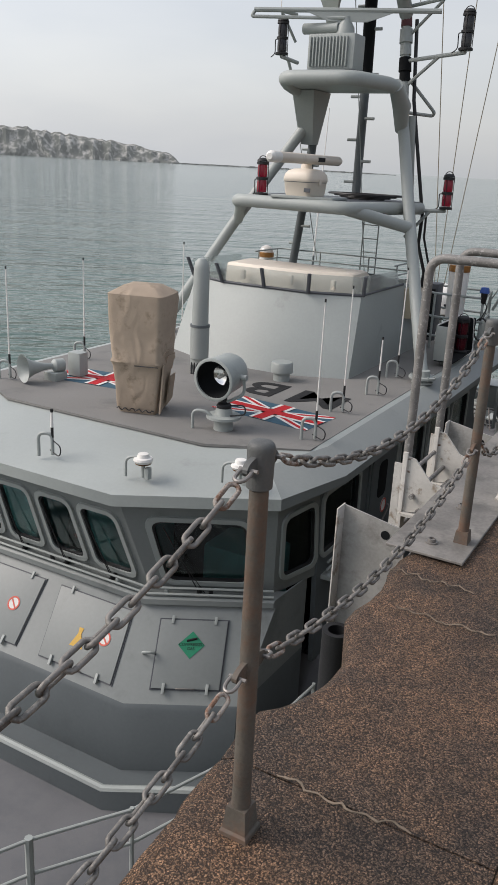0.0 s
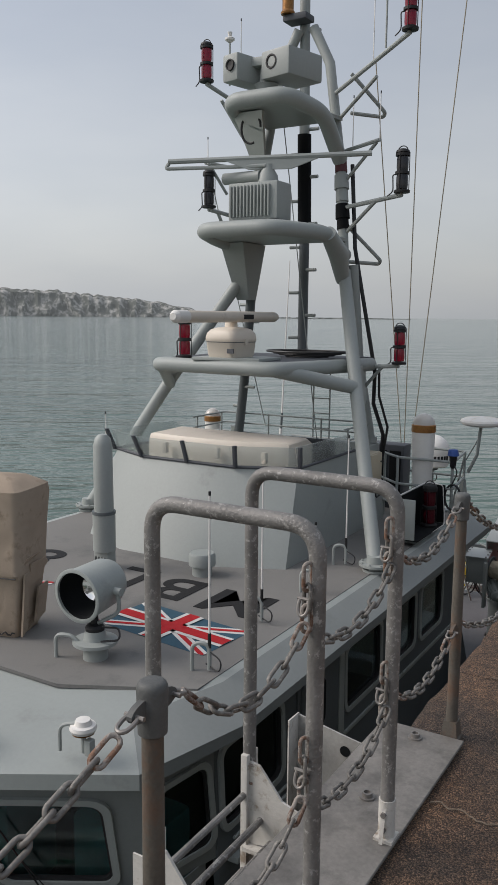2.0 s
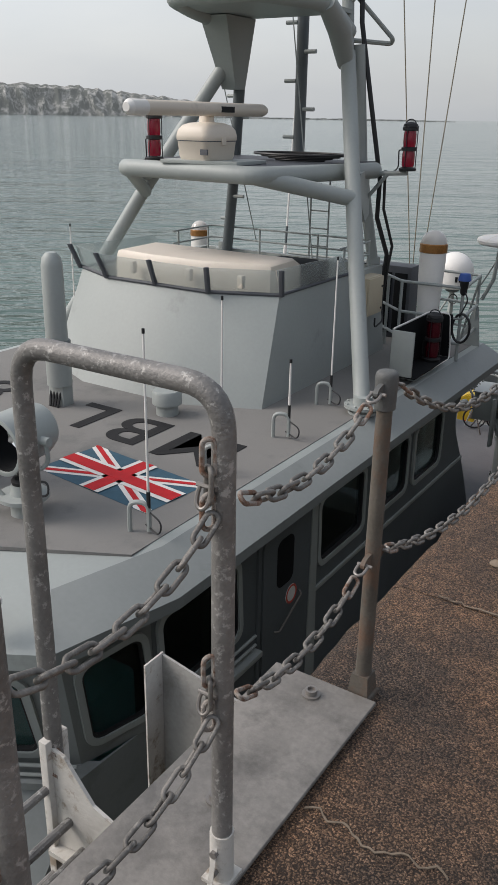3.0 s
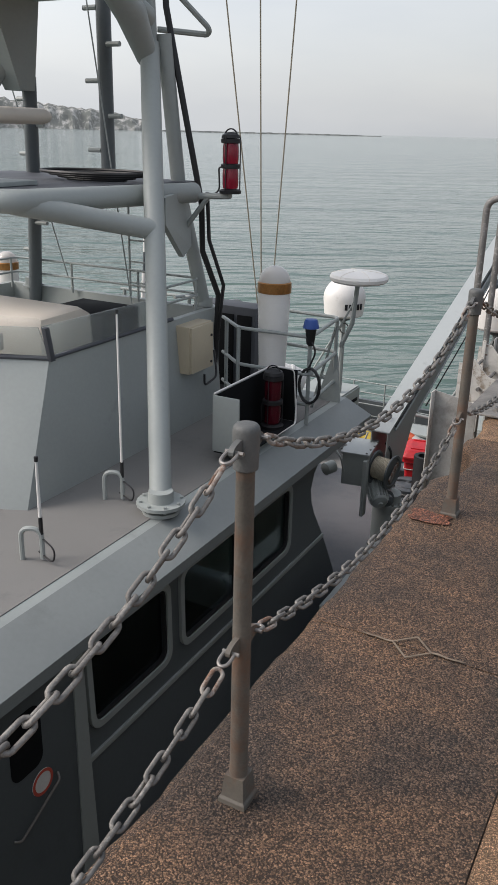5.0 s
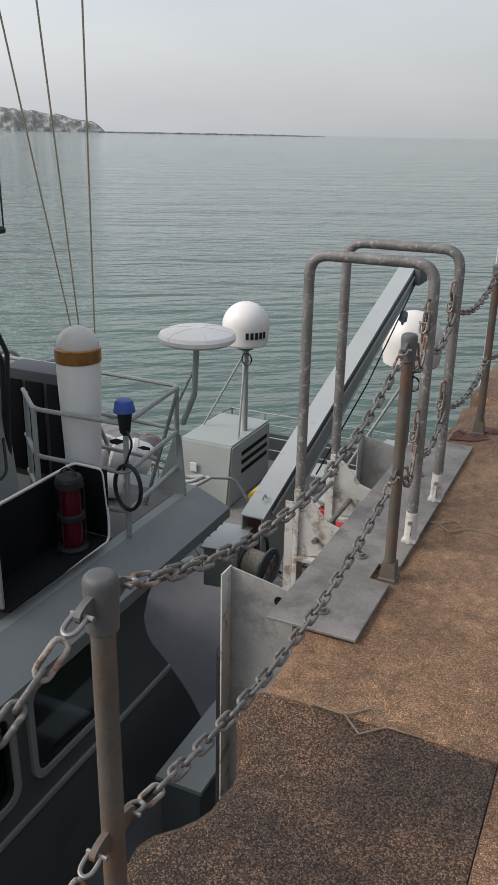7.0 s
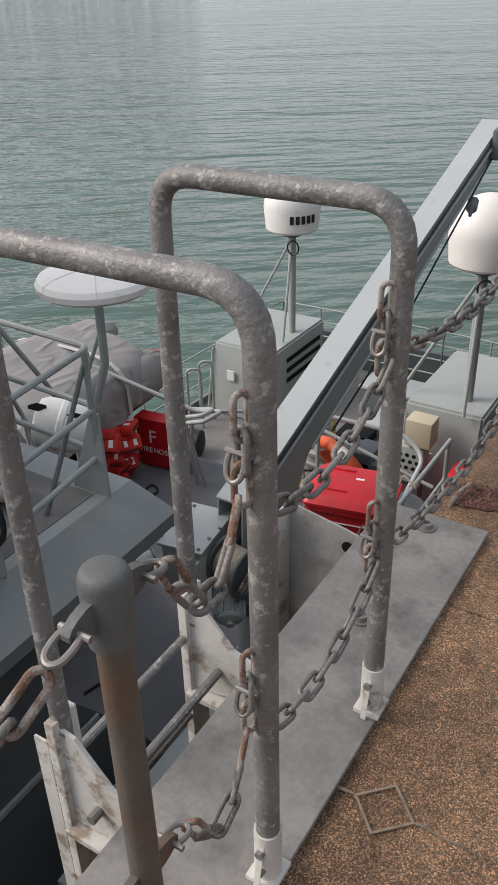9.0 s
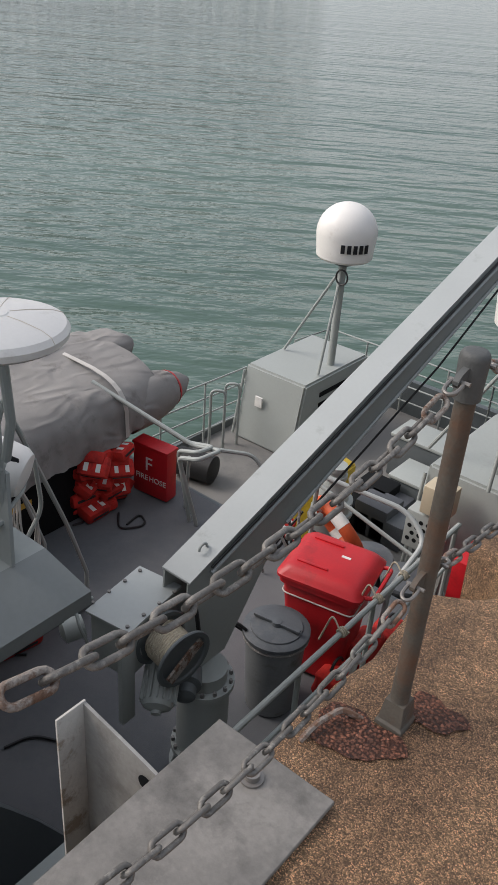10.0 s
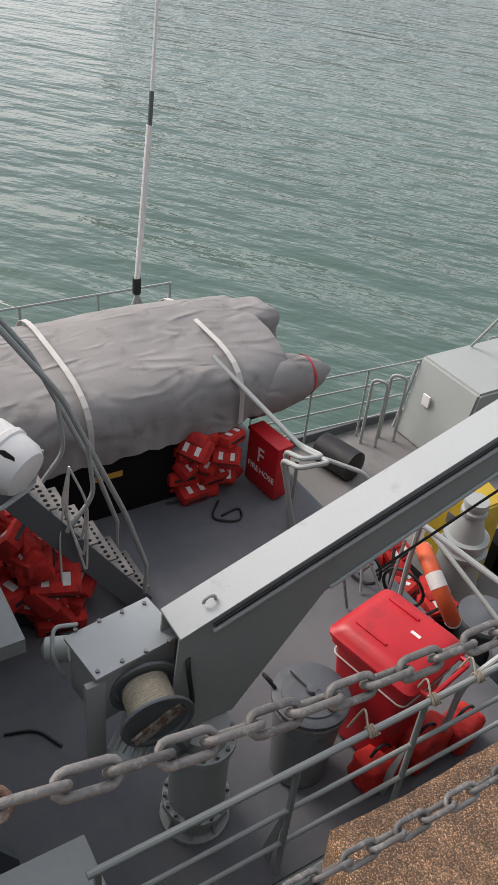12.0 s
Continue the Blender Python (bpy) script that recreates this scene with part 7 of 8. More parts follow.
part("hook_block", lathe(bmesh.new(), boom_pt(16.2, top_z(16.2) - 0.30, 1.25), (0.2, -1, -0.6), [(0, 0.02), (0.03, 0.05), (0.14, 0.05), (0.18, 0.02), (0.22, 0.015)], 12), GREYD, t)
wb_ = newbox((-2.34, 12.00, -2.12), (-2.06, 12.46, -1.755), 0.01, 8)
part("winch_housing", wb_, GREY, t)
part("winch_cover", newbox((-2.36, 11.98, -1.755), (-2.04, 12.48, -1.735), 0.004, 8), WHITEB, t, "pale bolted cover plate")
for k in range(4):
    for q in (0, 1):
        p = V(-2.345 + 0.29 * q + 0.03 * (k - 1.5) * -0.15, 12.03 + 0.13 * k, -1.735)
        part("cover_bolt", cyl(bmesh.new(), p, p + V(0, 0, 0.012), 0.012, 6), GALV, t)
part("side_frame", newbox((-2.06, 11.96, -2.45), (-2.02, 12.06, -1.80), 0.006), GREY, t)
dax = V(1, -0.12, -0.06).normalized()
dc = V(-2.02, 12.27, -1.96)
part("drum", lathe(bmesh.new(), dc, dax, [(0, 0.12), (0.20, 0.12)], 26), ROPE, t, "pale rope wound on the drum")
for k in range(12):
    part("rope_turn", tube(bmesh.new(), [dc + dax * (0.012 + 0.0155 * k) + (V(0, 1, 0.12).normalized() * math.cos(a) + dax.cross(V(0, 1, 0.12).normalized()) * math.sin(a)) * 0.122 for a in [2 * math.pi * q / 20 for q in range(20)]], 0.0085, 5, closed=True), ROPE, t)
for d, r in ((-0.015, 0.185), (0.20, 0.19)):
    part("drum_flange", lathe(bmesh.new(), dc + dax * d, dax, [(0, r), (0.012, r + 0.004), (0.02, r), (0.02, r * 0.86), (0.008, r * 0.8), (0.008, 0.0)], 28), GREYD, t)
part("drum_web", obox(bmesh.new(), dc + dax * 0.225, V(0, 0.13, 0.07), V(0, -0.02, 0.03), dax * 0.008), RUST, t)
mc, md = V(-2.02, 12.30, -2.18), V(0.55, -0.78, -0.42).normalized()
part("motor", lathe(bmesh.new(), mc, md, [(0, 0.08), (0.02, 0.095), (0.26, 0.095), (0.28, 0.085), (0.29, 0.06), (0.30, 0.03), (0.32, 0.03)], 22), GREY, t)
sa, sb = frame_of(md)
for k in range(16):
    a = 2 * math.pi * k / 16
    r_ = sa * math.cos(a) + sb * math.sin(a)
    part("motor_fin", obox(bmesh.new(), mc + md * 0.14 + r_ * 0.10, md * 0.11, r_ * 0.012, md.cross(r_) * 0.004), GREY, t)
part("gear_case", lathe(bmesh.new(), V(-1.98, 12.46, -2.34), (0.6, -0.7, -0.1), [(0, 0.1), (0.12, 0.1), (0.14, 0.07), (0.2, 0.065), (0.22, 0.03)], 18), GREYD, t)
part("hose", tube(bmesh.new(), fillet([V(-2.0, 12.50, -1.75), V(-1.92, 12.46, -1.8), V(-1.91, 12.5, -2.1), V(-1.95, 12.5, -2.3)], 0.08), 0.014, 8), CABLE, t)
part("small_motor", lathe(bmesh.new(), V(-2.42, 12.02, -1.95), (-0.4, -0.9, -0.1), [(0, 0.07), (0.12, 0.07), (0.13, 0.05), (0.14, 0.03)], 16), GREY, t)
part("handle_loop", tube(bmesh.new(), fillet([V(-2.36, 12.05, -1.72), V(-2.38, 11.93, -1.70), V(-2.28, 11.88, -1.78), V(-2.26, 11.93, -1.95)], 0.04), 0.011, 8), GREY, t)

# stair from the roof to the deck
st = thing("deck_stair", (-3.9, 13.05, DZ), "steep grey stair with perforated treads and tube handrails", "stairs")
F0, F1 = V(-3.92, 13.12, DZ), V(-3.80, 11.62, -0.98)
for s in (-0.24, 0.24):
    d = (F1 - F0).normalized()
    nn = V(1, 0, 0).cross(d).normalized()
    part("stringer", obox(bmesh.new(), F0.lerp(F1, 0.5) + V(s, 0, 0) + nn * 0.06, V(0.008, 0, 0), nn * 0.085, (F1 - F0) / 2), GREYD, st)
for k in range(10):
    p = F0.lerp(F1, (k + 0.6) / 10.4)
    tr = part("tread", newbox((p.x - 0.23, p.y - 0.09, p.z - 0.012), (p.x + 0.23, p.y + 0.09, p.z + 0.006), 0.003), PLATE, st, "pale perforated tread")
    for q in range(8):
        for w in range(2):
            c = V(p.x - 0.19 + 0.054 * q, p.y - 0.04 + 0.08 * w, p.z + 0.0062)
            part("perforation", lathe(bmesh.new(), c, (0, 0, 1), [(0, 0.016), (0.001, 0.016), (0.001, 0.0)], 8), BLACKM, tr)
for s in (-0.27, 0.27):
    pts = [F0 + V(s, -0.05, 0.42), F0 + V(s, -0.22, 0.98), F0.lerp(F1, 0.55) + V(s, 0.15, 0.86), F1 + V(s, 0.22, 0.78), F1 + V(s, -0.25, 0.82)]
    part("handrail", tube(bmesh.new(), fillet(pts, 0.12), 0.019, 8), GREY, st)
    part("handrail_leg", tube(bmesh.new(), [F0.lerp(F1, 0.04) + V(s, 0, 0.05), F0 + V(s, -0.05, 0.42)], 0.019, 8), GREY, st)
    part("handrail_leg", tube(bmesh.new(), fillet([F0.lerp(F1, 0.45) + V(s, 0, 0), F0.lerp(F1, 0.45) + V(s, 0.2, 0.25), F0.lerp(F1, 0.42) + V(s, 0.12, 0.75)], 0.1), 0.017, 8), GREY, st)
t = thing("coiled_line", (-3.65, 12.55, -2.0), "pale rope hank tied to the stair rail", "rope")
for k in range(3):
    part("hank", tube(bmesh.new(), fillet([V(-3.65, 12.5, -1.75), V(-3.70 + 0.05 * k, 12.45, -2.1), V(-3.62 + 0.05 * k, 12.55, -2.42 - 0.1 * k), V(-3.60, 12.6, -2.05), V(-3.65, 12.5, -1.76)], 0.1), 0.009, 6), STRAP, t)
part("tail", tube(bmesh.new(), fillet([V(-3.66, 12.5, -1.8), V(-3.62, 12.4, -2.3), V(-3.55, 12.38, -2.75)], 0.1), 0.008, 6), STRAP, t)

t = thing("liferaft_canister", (-2.95, 11.95, -1.25), "white moulded liferaft canister behind the roof rail", "canister")
ca, cd = V(-3.10, 11.82, -0.96), V(0.80, 0.48, -0.30).normalized()
part("shell", lathe(bmesh.new(), ca, cd, [(0, 0.07), (0.015, 0.13), (0.06, 0.155), (0.15, 0.16), (0.16, 0.17), (0.19, 0.17), (0.20, 0.16), (0.29, 0.155), (0.335, 0.13), (0.35, 0.07), (0.35, 0.0)], 24), WHITE, t)
for q in (0.05, 0.28):
    part("clip", obox(bmesh.new(), ca + cd * q + V(0.05, -0.07, 0.135), cd * 0.03, V(0.02, 0.02, 0.005), V(0, 0, 0.012)), BLACK, t)
for q in (0.06, 0.28):
    part("cradle", tube(bmesh.new(), fillet([ca + cd * q + V(-0.1, 0.16, 0.0), ca + cd * q + V(-0.05, 0.08, -0.18), ca + cd * q + V(0.1, -0.14, -0.15), V(-2.8, 11.56, -1.1)], 0.05), 0.013, 8), GREY, t)

# inflatable boat under its cover
t = thing("covered_dinghy", (-5.5, 13.3, DZ), "inflatable boat under a creased grey tarpaulin", "inflatable boat")
bm = bmesh.new()
ys = [11.0 + 4.05 * k / 96 for k in range(97)]
lv = []
for y in ys:
    f = (y - 11.0) / 4.05
    hw = 0.92 - 0.10 * f
    drop = 0.05 * f
    row = []
    for k in range(29):
        a = math.pi * k / 28
        c_ = math.cos(a)
        x = -5.45 + hw * math.copysign(abs(c_) ** 0.55, c_)
        s_ = math.sin(a) ** 0.5 if 0 < k < 28 else 0
        z = -2.52 + 0.56 * s_ - drop
        g_ = max(0.0, (f - 0.82) / 0.18)
        if c_ > 0:
            x -= 0.16 * c_ * g_ * g_
            z += 0.18 * g_ * g_ * (1 - s_) - 0.16 * g_ * s_ * c_
        if 0.55 < f < 0.99:
            z += 0.10 * math.sin(math.pi * (f - 0.55) / 0.44) * math.exp(-((x + 5.75) / 0.35) ** 2)
        z += 0.014 * noise.noise(V(x * 2.2, y * 1.4, 1)) + 0.006 * noise.noise(V(x * 7 + y * 2, y * 5, 2)) * (0.3 + s_)
        if k in (0, 28):
            z -= (0.02 if c_ > 0 else 0.10) + 0.06 * noise.noise(V(y * 3, k, 5))
        z += 0.005 * math.sin(x * 9 + y * 13 + 5 * noise.noise(V(x * 2, y * 1.5, 4))) * noise.noise(V(x * 1.7, y * 1.3, 8)) * 2.2
        wr_ = (0.018 * math.sin(y * 9 + (z + 2.5) * 12) + 0.012 * math.sin(y * 31 + 3 * noise.noise(V(y * 2, 0, 6)))) * (1 - s_)
        row.append(bm.verts.new((x + wr_ * math.copysign(1, c_), y, z)))
    lv.append(row)
for a, c in zip(lv, lv[1:]):
    for k in range(28):
        bm.faces.new((a[k], a[k + 1], c[k + 1], c[k]))
bm.faces.new(lv[0])
bm.faces.new(lv[-1][::-1])
cov = part("cover", bm, TARP, t, "creased grey tarpaulin", sharp=70)
bm = bmesh.new()
prof = [(0.0, 0.29), (0.3, 0.28), (0.55, 0.225), (0.78, 0.13), (0.92, 0.03)]
lathe(bm, V(-4.95, 14.68, -2.44), V(0.04, 1, 0.03), prof, 24)
for v in bm.verts:
    v.co += V(0.012 * noise.noise(v.co * 9), 0, 0.02 * noise.noise(v.co * 7))
part("tube_end", bm, TARP, t, "covered pointed tube end", sharp=70)
bm = lathe(bmesh.new(), V(-4.925, 15.31, -2.421), V(0.04, 1, 0.03), [(0, 0.199), (0.02, 0.191), (0.035, 0.181)], 24)
part("trim_band", bm, RED, t, "dark red trim band")
bm = bmesh.new()
lathe(bm, V(-5.95, 14.7, -2.42), V(-0.02, 1, -0.02), prof[:4] + [(0.8, 0.03)], 24)
part("tube_end", bm, TARP, t, sharp=70)
bm = newbox((-5.95, 14.6, -2.5), (-5.42, 15.38, -2.0), 0.2, 6, 5)
bmesh.ops.subdivide_edges(bm, edges=bm.edges[:], cuts=2, use_grid_fill=True)
for v in bm.verts:
    v.co += V(0.03 * noise.noise(v.co * 6), 0.03 * noise.noise(v.co * 6 + V(3, 0, 0)), 0.03 * noise.noise(v.co * 5))
part("engine_hood", bm, TARP, t, "covered outboard engine hump", sharp=70)
for y in (13.02, 14.42):
    pts = []
    for k in range(0, 29, 2):
        a = math.pi * k / 28
        c_ = math.cos(a)
        hw = 0.92 - 0.10 * (y - 11) / 4.1
        s_ = math.sin(a) ** 0.5 if 0 < k < 28 else 0
        pts.append(V(-5.45 + (hw + 0.02) * math.copysign(abs(c_) ** 0.55, c_), y, -2.49 + 0.575 * s_ - 0.05 * (y - 11) / 4.1))
    bm = bmesh.new()
    for a, c in zip(pts, pts[1:]):
        prism(bm, [a - V(0, 0.024, 0), a + V(0, 0.024, 0), c + V(0, 0.024, 0), c - V(0, 0.024, 0)], V(0, 0, 0.008))
    part("strap", bm, STRAP, t, "white webbing strap")
cr_ = thing("dinghy_cradle", (-5.4, 13.0, DZ), "low black cradle under the inflatable boat", "cradle")
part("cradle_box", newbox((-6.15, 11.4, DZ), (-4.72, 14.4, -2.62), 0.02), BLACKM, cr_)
part("label", newbox((-4.72, 13.1, -2.86), (-4.716, 13.35, -2.80)), SIGN_YEL, cr_)

# life jackets


def life_jacket(p, yaw, tilt, s=1.0):
    p = Vector(p)
    t = thing("life_jacket", p, "bright red folded life jacket with reflective patches", "life jacket", "heaps of life jackets")
    m = Matrix.Rotation(radians(yaw), 4, "Z") @ Matrix.Rotation(radians(tilt), 4, "X")
    ux, uy, uz = (m.to_3x3() @ V(*q) for q in ((1, 0, 0), (0, 1, 0), (0, 0, 1)))
    c = p + uz * 0.05 * s
    part("body", obox(bmesh.new(), c, ux * 0.135 * s, uy * 0.095 * s, uz * 0.06 * s, 0.042), REDF, t)
    part("collar", obox(bmesh.new(), c + uy * 0.07 * s + uz * 0.03 * s, ux * 0.10 * s, uy * 0.055 * s, uz * 0.05 * s, 0.038), REDF, t)
    for q in (-0.05, 0.06):
        part("patch", obox(bmesh.new(), c + ux * q * s + uz * 0.0615 * s - uy * 0.02 * s, ux * 0.02 * s, uy * 0.036 * s, uz * 0.002), LABELW, t, "white reflective patch")
    part("belt", obox(bmesh.new(), c - uy * 0.0965 * s, ux * 0.09 * s, uy * 0.004, uz * 0.012 * s), CABLE, t)


random.seed(11)
for k in range(24):
    life_jacket((-4.68 + random.uniform(-0.12, 0.12), 14.16 + random.uniform(-0.24, 0.22), DZ + 0.03 + 0.14 * (k // 5)), random.uniform(0, 180), random.uniform(-60, 60), random.uniform(0.9, 1.15))
for k in range(22):
    f = random.random()
    life_jacket((-4.12 + 0.36 * f + random.uniform(-0.1, 0.1), 11.98 + 0.36 * f + random.uniform(-0.12, 0.1), DZ + 0.30 + 0.17 * (k // 5) * (1.1 - 0.45 * f)), random.uniform(0, 180), random.uniform(-50, 60), random.uniform(1.1, 1.5))
for k in range(28):
    f = random.random()
    life_jacket((-4.35 + 0.55 * f + random.uniform(-0.12, 0.12), 11.95 + 0.62 * f + random.uniform(-0.15, 0.15), DZ + 0.03 + 0.10 * (k // 6) * (1.15 - 0.5 * f)), random.uniform(0, 180), random.uniform(-50, 60), random.uniform(1.0, 1.45))
for pts in ([V(-4.5, 14.2, DZ + 0.012), V(-4.3, 14.0, DZ + 0.012), V(-4.15, 14.25, DZ + 0.012), V(-4.35, 14.35, DZ + 0.012), V(-4.3, 14.12, DZ + 0.014)], [V(-4.75, 13.95, DZ + 0.012), V(-4.62, 13.88, DZ + 0.012), V(-4.66, 13.75, DZ + 0.012)], [V(-3.6, 12.4, DZ + 0.012), V(-3.9, 12.1, DZ + 0.012), V(-3.8, 11.8, DZ + 0.012)], [V(-3.0, 11.75, DZ + 0.012), V(-2.95, 11.95, DZ + 0.012), V(-2.75, 12.05, DZ + 0.012)]):
    t = thing("black_strap", pts[0], "loose black webbing strap on the deck", "strap", "straps on the deck")
    part("strap", tube(bmesh.new(), fillet(pts, 0.12), 0.011, 6), CABLE, t)

# fire hose box on a rail end
t = thing("fire_hose_box", (-4.5, 14.7, DZ), "red fire hose box with white lettering", "fire box")
fu = V(0.93, 0.10, 0).normalized()
fv = V(0, 0, 1)
fn = fu.cross(fv)
fo = V(-4.71, 14.60, DZ + 0.02)
part("case", obox(bmesh.new(), fo + fu * 0.215 + fv * 0.28 - fn * 0.08, fu * 0.215, fv * 0.28, fn * 0.08, 0.015), RED, t)
part("lid", obox(bmesh.new(), fo + fu * 0.215 + fv * 0.565 - fn * 0.08, fu * 0.225, fv * 0.016, fn * 0.09, 0.008), RED, t)
text_part("letter", "F", 0.22, plane_m(fo + fu * 0.20 + fv * 0.36 + fn * 0.003, fu, fv), LABELW, t)
text_part("lettering", "FIRE", 0.086, plane_m(fo + fu * 0.113 + fv * 0.20 + fn * 0.003, fu, fv), LABELW, t)
text_part("lettering", "HOSE", 0.086, plane_m(fo + fu * 0.313 + fv * 0.20 + fn * 0.003, fu, fv), LABELW, t)
rl2 = thing("break_rail", (-4.1, 14.75, DZ), "grey double hooked handrail at the deck break", "railing")
for q in (0, 0.09):
    part("hooked_rail", tube(bmesh.new(), fillet([V(-4.95, 14.3, -2.02), V(-4.0 + q, 14.62, -2.42), V(-3.72 + q, 14.68, -2.38), V(-3.76 + q, 14.5 - q, -2.38), V(-4.0 + q, 14.50 - q, -2.46), V(-3.92 + q, 14.60, DZ)], 0.06), 0.022, 10), GREY, rl2)
part("brace", tube(bmesh.new(), [V(-3.95, 14.6, -2.55), V(-4.12, 14.75, DZ)], 0.018, 8), GREY, rl2)
part("long_rail", tube(bmesh.new(), fillet([V(-3.72, 14.68, -2.40), V(-3.45, 14.95, -2.46), V(-3.2, 15.05, -2.9)], 0.1), 0.02, 8), GREY, rl2)

# lower aft deck
low = thing("aft_well_deck", (CX, 17.2, LZ), "low grey aft well deck behind the deck break", "deck", kind="structure")
part("well_floor", newbox((-6.2, 15.05, LZ - 0.05), (-1.5, 20.2, LZ)), DECK, low)
part("break_wall", newbox((-6.2, 15.0, LZ), (-1.5, 15.05, DZ - 0.001)), GREYD, low)
part("transom", newbox((-6.2, 20.2, LZ - 1.2), (-1.5, 20.3, LZ + 0.55)), GREYD, low)
for x in (-1.5, -6.2):
    part("bulwark", newbox((x - 0.03, 15.0, LZ - 1.2), (x + 0.03, 20.3, LZ + 0.12), 0.01), GREYD, low)


def far_rail(pts, name="stern_rail"):
    t = thing(name, pts[0], "thin green-grey guard rails along the far deck edge", "railing", "far guard rails")
    for z in (0.25, 0.50, 0.75, 0.98):
        part("rail", tube(bmesh.new(), [p + V(0, 0, z) for p in pts], 0.013, 6), GREY, t)
    for a, c in zip(pts, pts[1:]):
        m_ = max(1, round((c - a).length / 0.75))
        for k in range(m_ + 1):
            p = a.lerp(c, k / m_)
            part("stanchion", tube(bmesh.new(), [p, p + V(0, 0, 0.99)], 0.015, 6), GREY, t)


far_rail([V(-6.15, 15.6, LZ), V(-6.0, 18.0, LZ)])
far_rail([V(-6.95, 12.4, DZ), V(-6.95, 14.9, DZ)])
far_rail([V(-6.1, 19.3, LZ), V(-6.0, 20.1, LZ), V(-3.2, 20.1, LZ), V(-1.7, 20.0, LZ)])
t = thing("grab_hoops", (-5.95, 17.3, LZ), "pair of grey grab hoops at the deck edge", "hoop")
for y in (17.15, 17.45):
    part("hoop", tube(bmesh.new(), fillet([V(-5.9, y, LZ), V(-5.9, y, LZ + 0.95), V(-5.75, y + 0.12, LZ + 0.95), V(-5.75, y + 0.12, LZ)], 0.08), 0.02, 8), GREY, t)
t = thing("rubber_fender", (-5.5, 16.6, LZ), "black cylindrical rubber fender lying on the deck", "fender")
part("roll", lathe(bmesh.new(), V(-5.85, 16.45, LZ + 0.2), (1, 0.25, 0), [(0, 0.12), (0.03, 0.19), (0.55, 0.19), (0.58, 0.12)], 22), BLACK, t)


def aft_locker(x0, x1, y0, y1, h, slope, label):
    t = thing("aft_locker", ((x0 + x1) / 2, (y0 + y1) / 2, LZ), label, "locker", "aft lockers")
    bm = bmesh.new()
    poly = [V(x0, y0, LZ), V(x0, y0 + slope, LZ + h), V(x0, y1, LZ + h), V(x0, y1, LZ)]
    prism(bm, poly, (x1 - x0, 0, 0))
    bmesh.ops.bevel(bm, geom=bm.edges[:], offset=0.03, segments=2, affect="EDGES")
    b_ = part("body", bm, GREY, t)
    for k in range(3):
        z = LZ + h - 0.28 - 0.16 * k
        part("louvre", newbox((x1, y0 + slope + 0.35, z), (x1 + 0.012, y1 - 0.15, z + 0.07), 0.004), BLACKM, t)
    part("hinge_pipe", tube(bmesh.new(), [V(x0 - 0.01, y0 - 0.02, LZ + 0.05), V(x0 - 0.01, y0 + slope - 0.03, LZ + h - 0.1)], 0.02, 8), GREY, t)
    part("notice", newbox((x0 + 0.28, y0 + slope * 0.45 - 0.02, LZ + h * 0.52), (x0 + 0.40, y0 + slope * 0.45 + 0.005, LZ + h * 0.66)), LABELW, b_, "small white notice")
    return t


aft_locker(-5.95, -4.93, 17.75, 19.5, 1.08, 0.2, "pale grey slope-fronted deck locker with louvres")
aft_locker(-2.45, -1.55, 16.45, 18.3, 1.55, 0.2, "pale grey locker under the large radome")


def radome(x, y, z0, zc, r, label, bars):
    """A capsule radome on a pole with stays."""
    t = thing("satellite_radome", (x, y, z0), label, "radome", "satellite radomes")
    h = 2 * r
    prof = [(0, r * 0.45), (0.03, r * 0.86), (0.06, r * 0.93), (r * 0.9, r)] + [(r * 0.9 + r * 0.98 * math.sin(radians(a)), r * math.cos(radians(a))) for a in range(10, 91, 10)]
    part("shell", lathe(bmesh.new(), (x, y, zc), (0, 0, 1), prof, 32), WHITE, t)
    part("collar", lathe(bmesh.new(), (x, y, zc - 0.08), (0, 0, 1), [(0, 0.07), (0.03, 0.14), (0.09, 0.16)], 18), GREYD, t)
    part("pole", cyl(bmesh.new(), V(x, y, z0), V(x, y, zc - 0.06), 0.055, 14), GREY, t)
    part("stay", tube(bmesh.new(), [V(x, y, zc - 0.1), V(x - 0.75, y - 0.1, z0 + 0.02)], 0.02, 8), GREY, t)
    part("stay", tube(bmesh.new(), [V(x, y, zc - 0.1), V(x + 0.1, y - 0.45, z0 + 0.02)], 0.02, 8), GREY, t)
    part("lead", tube(bmesh.new(), [V(x + 0.08 + 0.09 * math.cos(a), y - 0.12, zc - 0.2 + 0.1 * math.sin(a)) for a in [2 * math.pi * q / 16 for q in range(17)]], 0.012, 6), CABLE, t)
    if bars:
        for k in range(5):
            a = radians(-62 + 11.5 * k)
            c = V(x + (r + 0.002) * math.cos(a), y + (r + 0.002) * math.sin(a), zc + r * 0.62)
            part("lettering_bar", obox(bmesh.new(), c, V(-math.sin(a), math.cos(a), 0) * 0.026, V(0, 0, 0.055), V(math.cos(a), math.sin(a), 0) * 0.003), INK, t, "dark lettering bar")


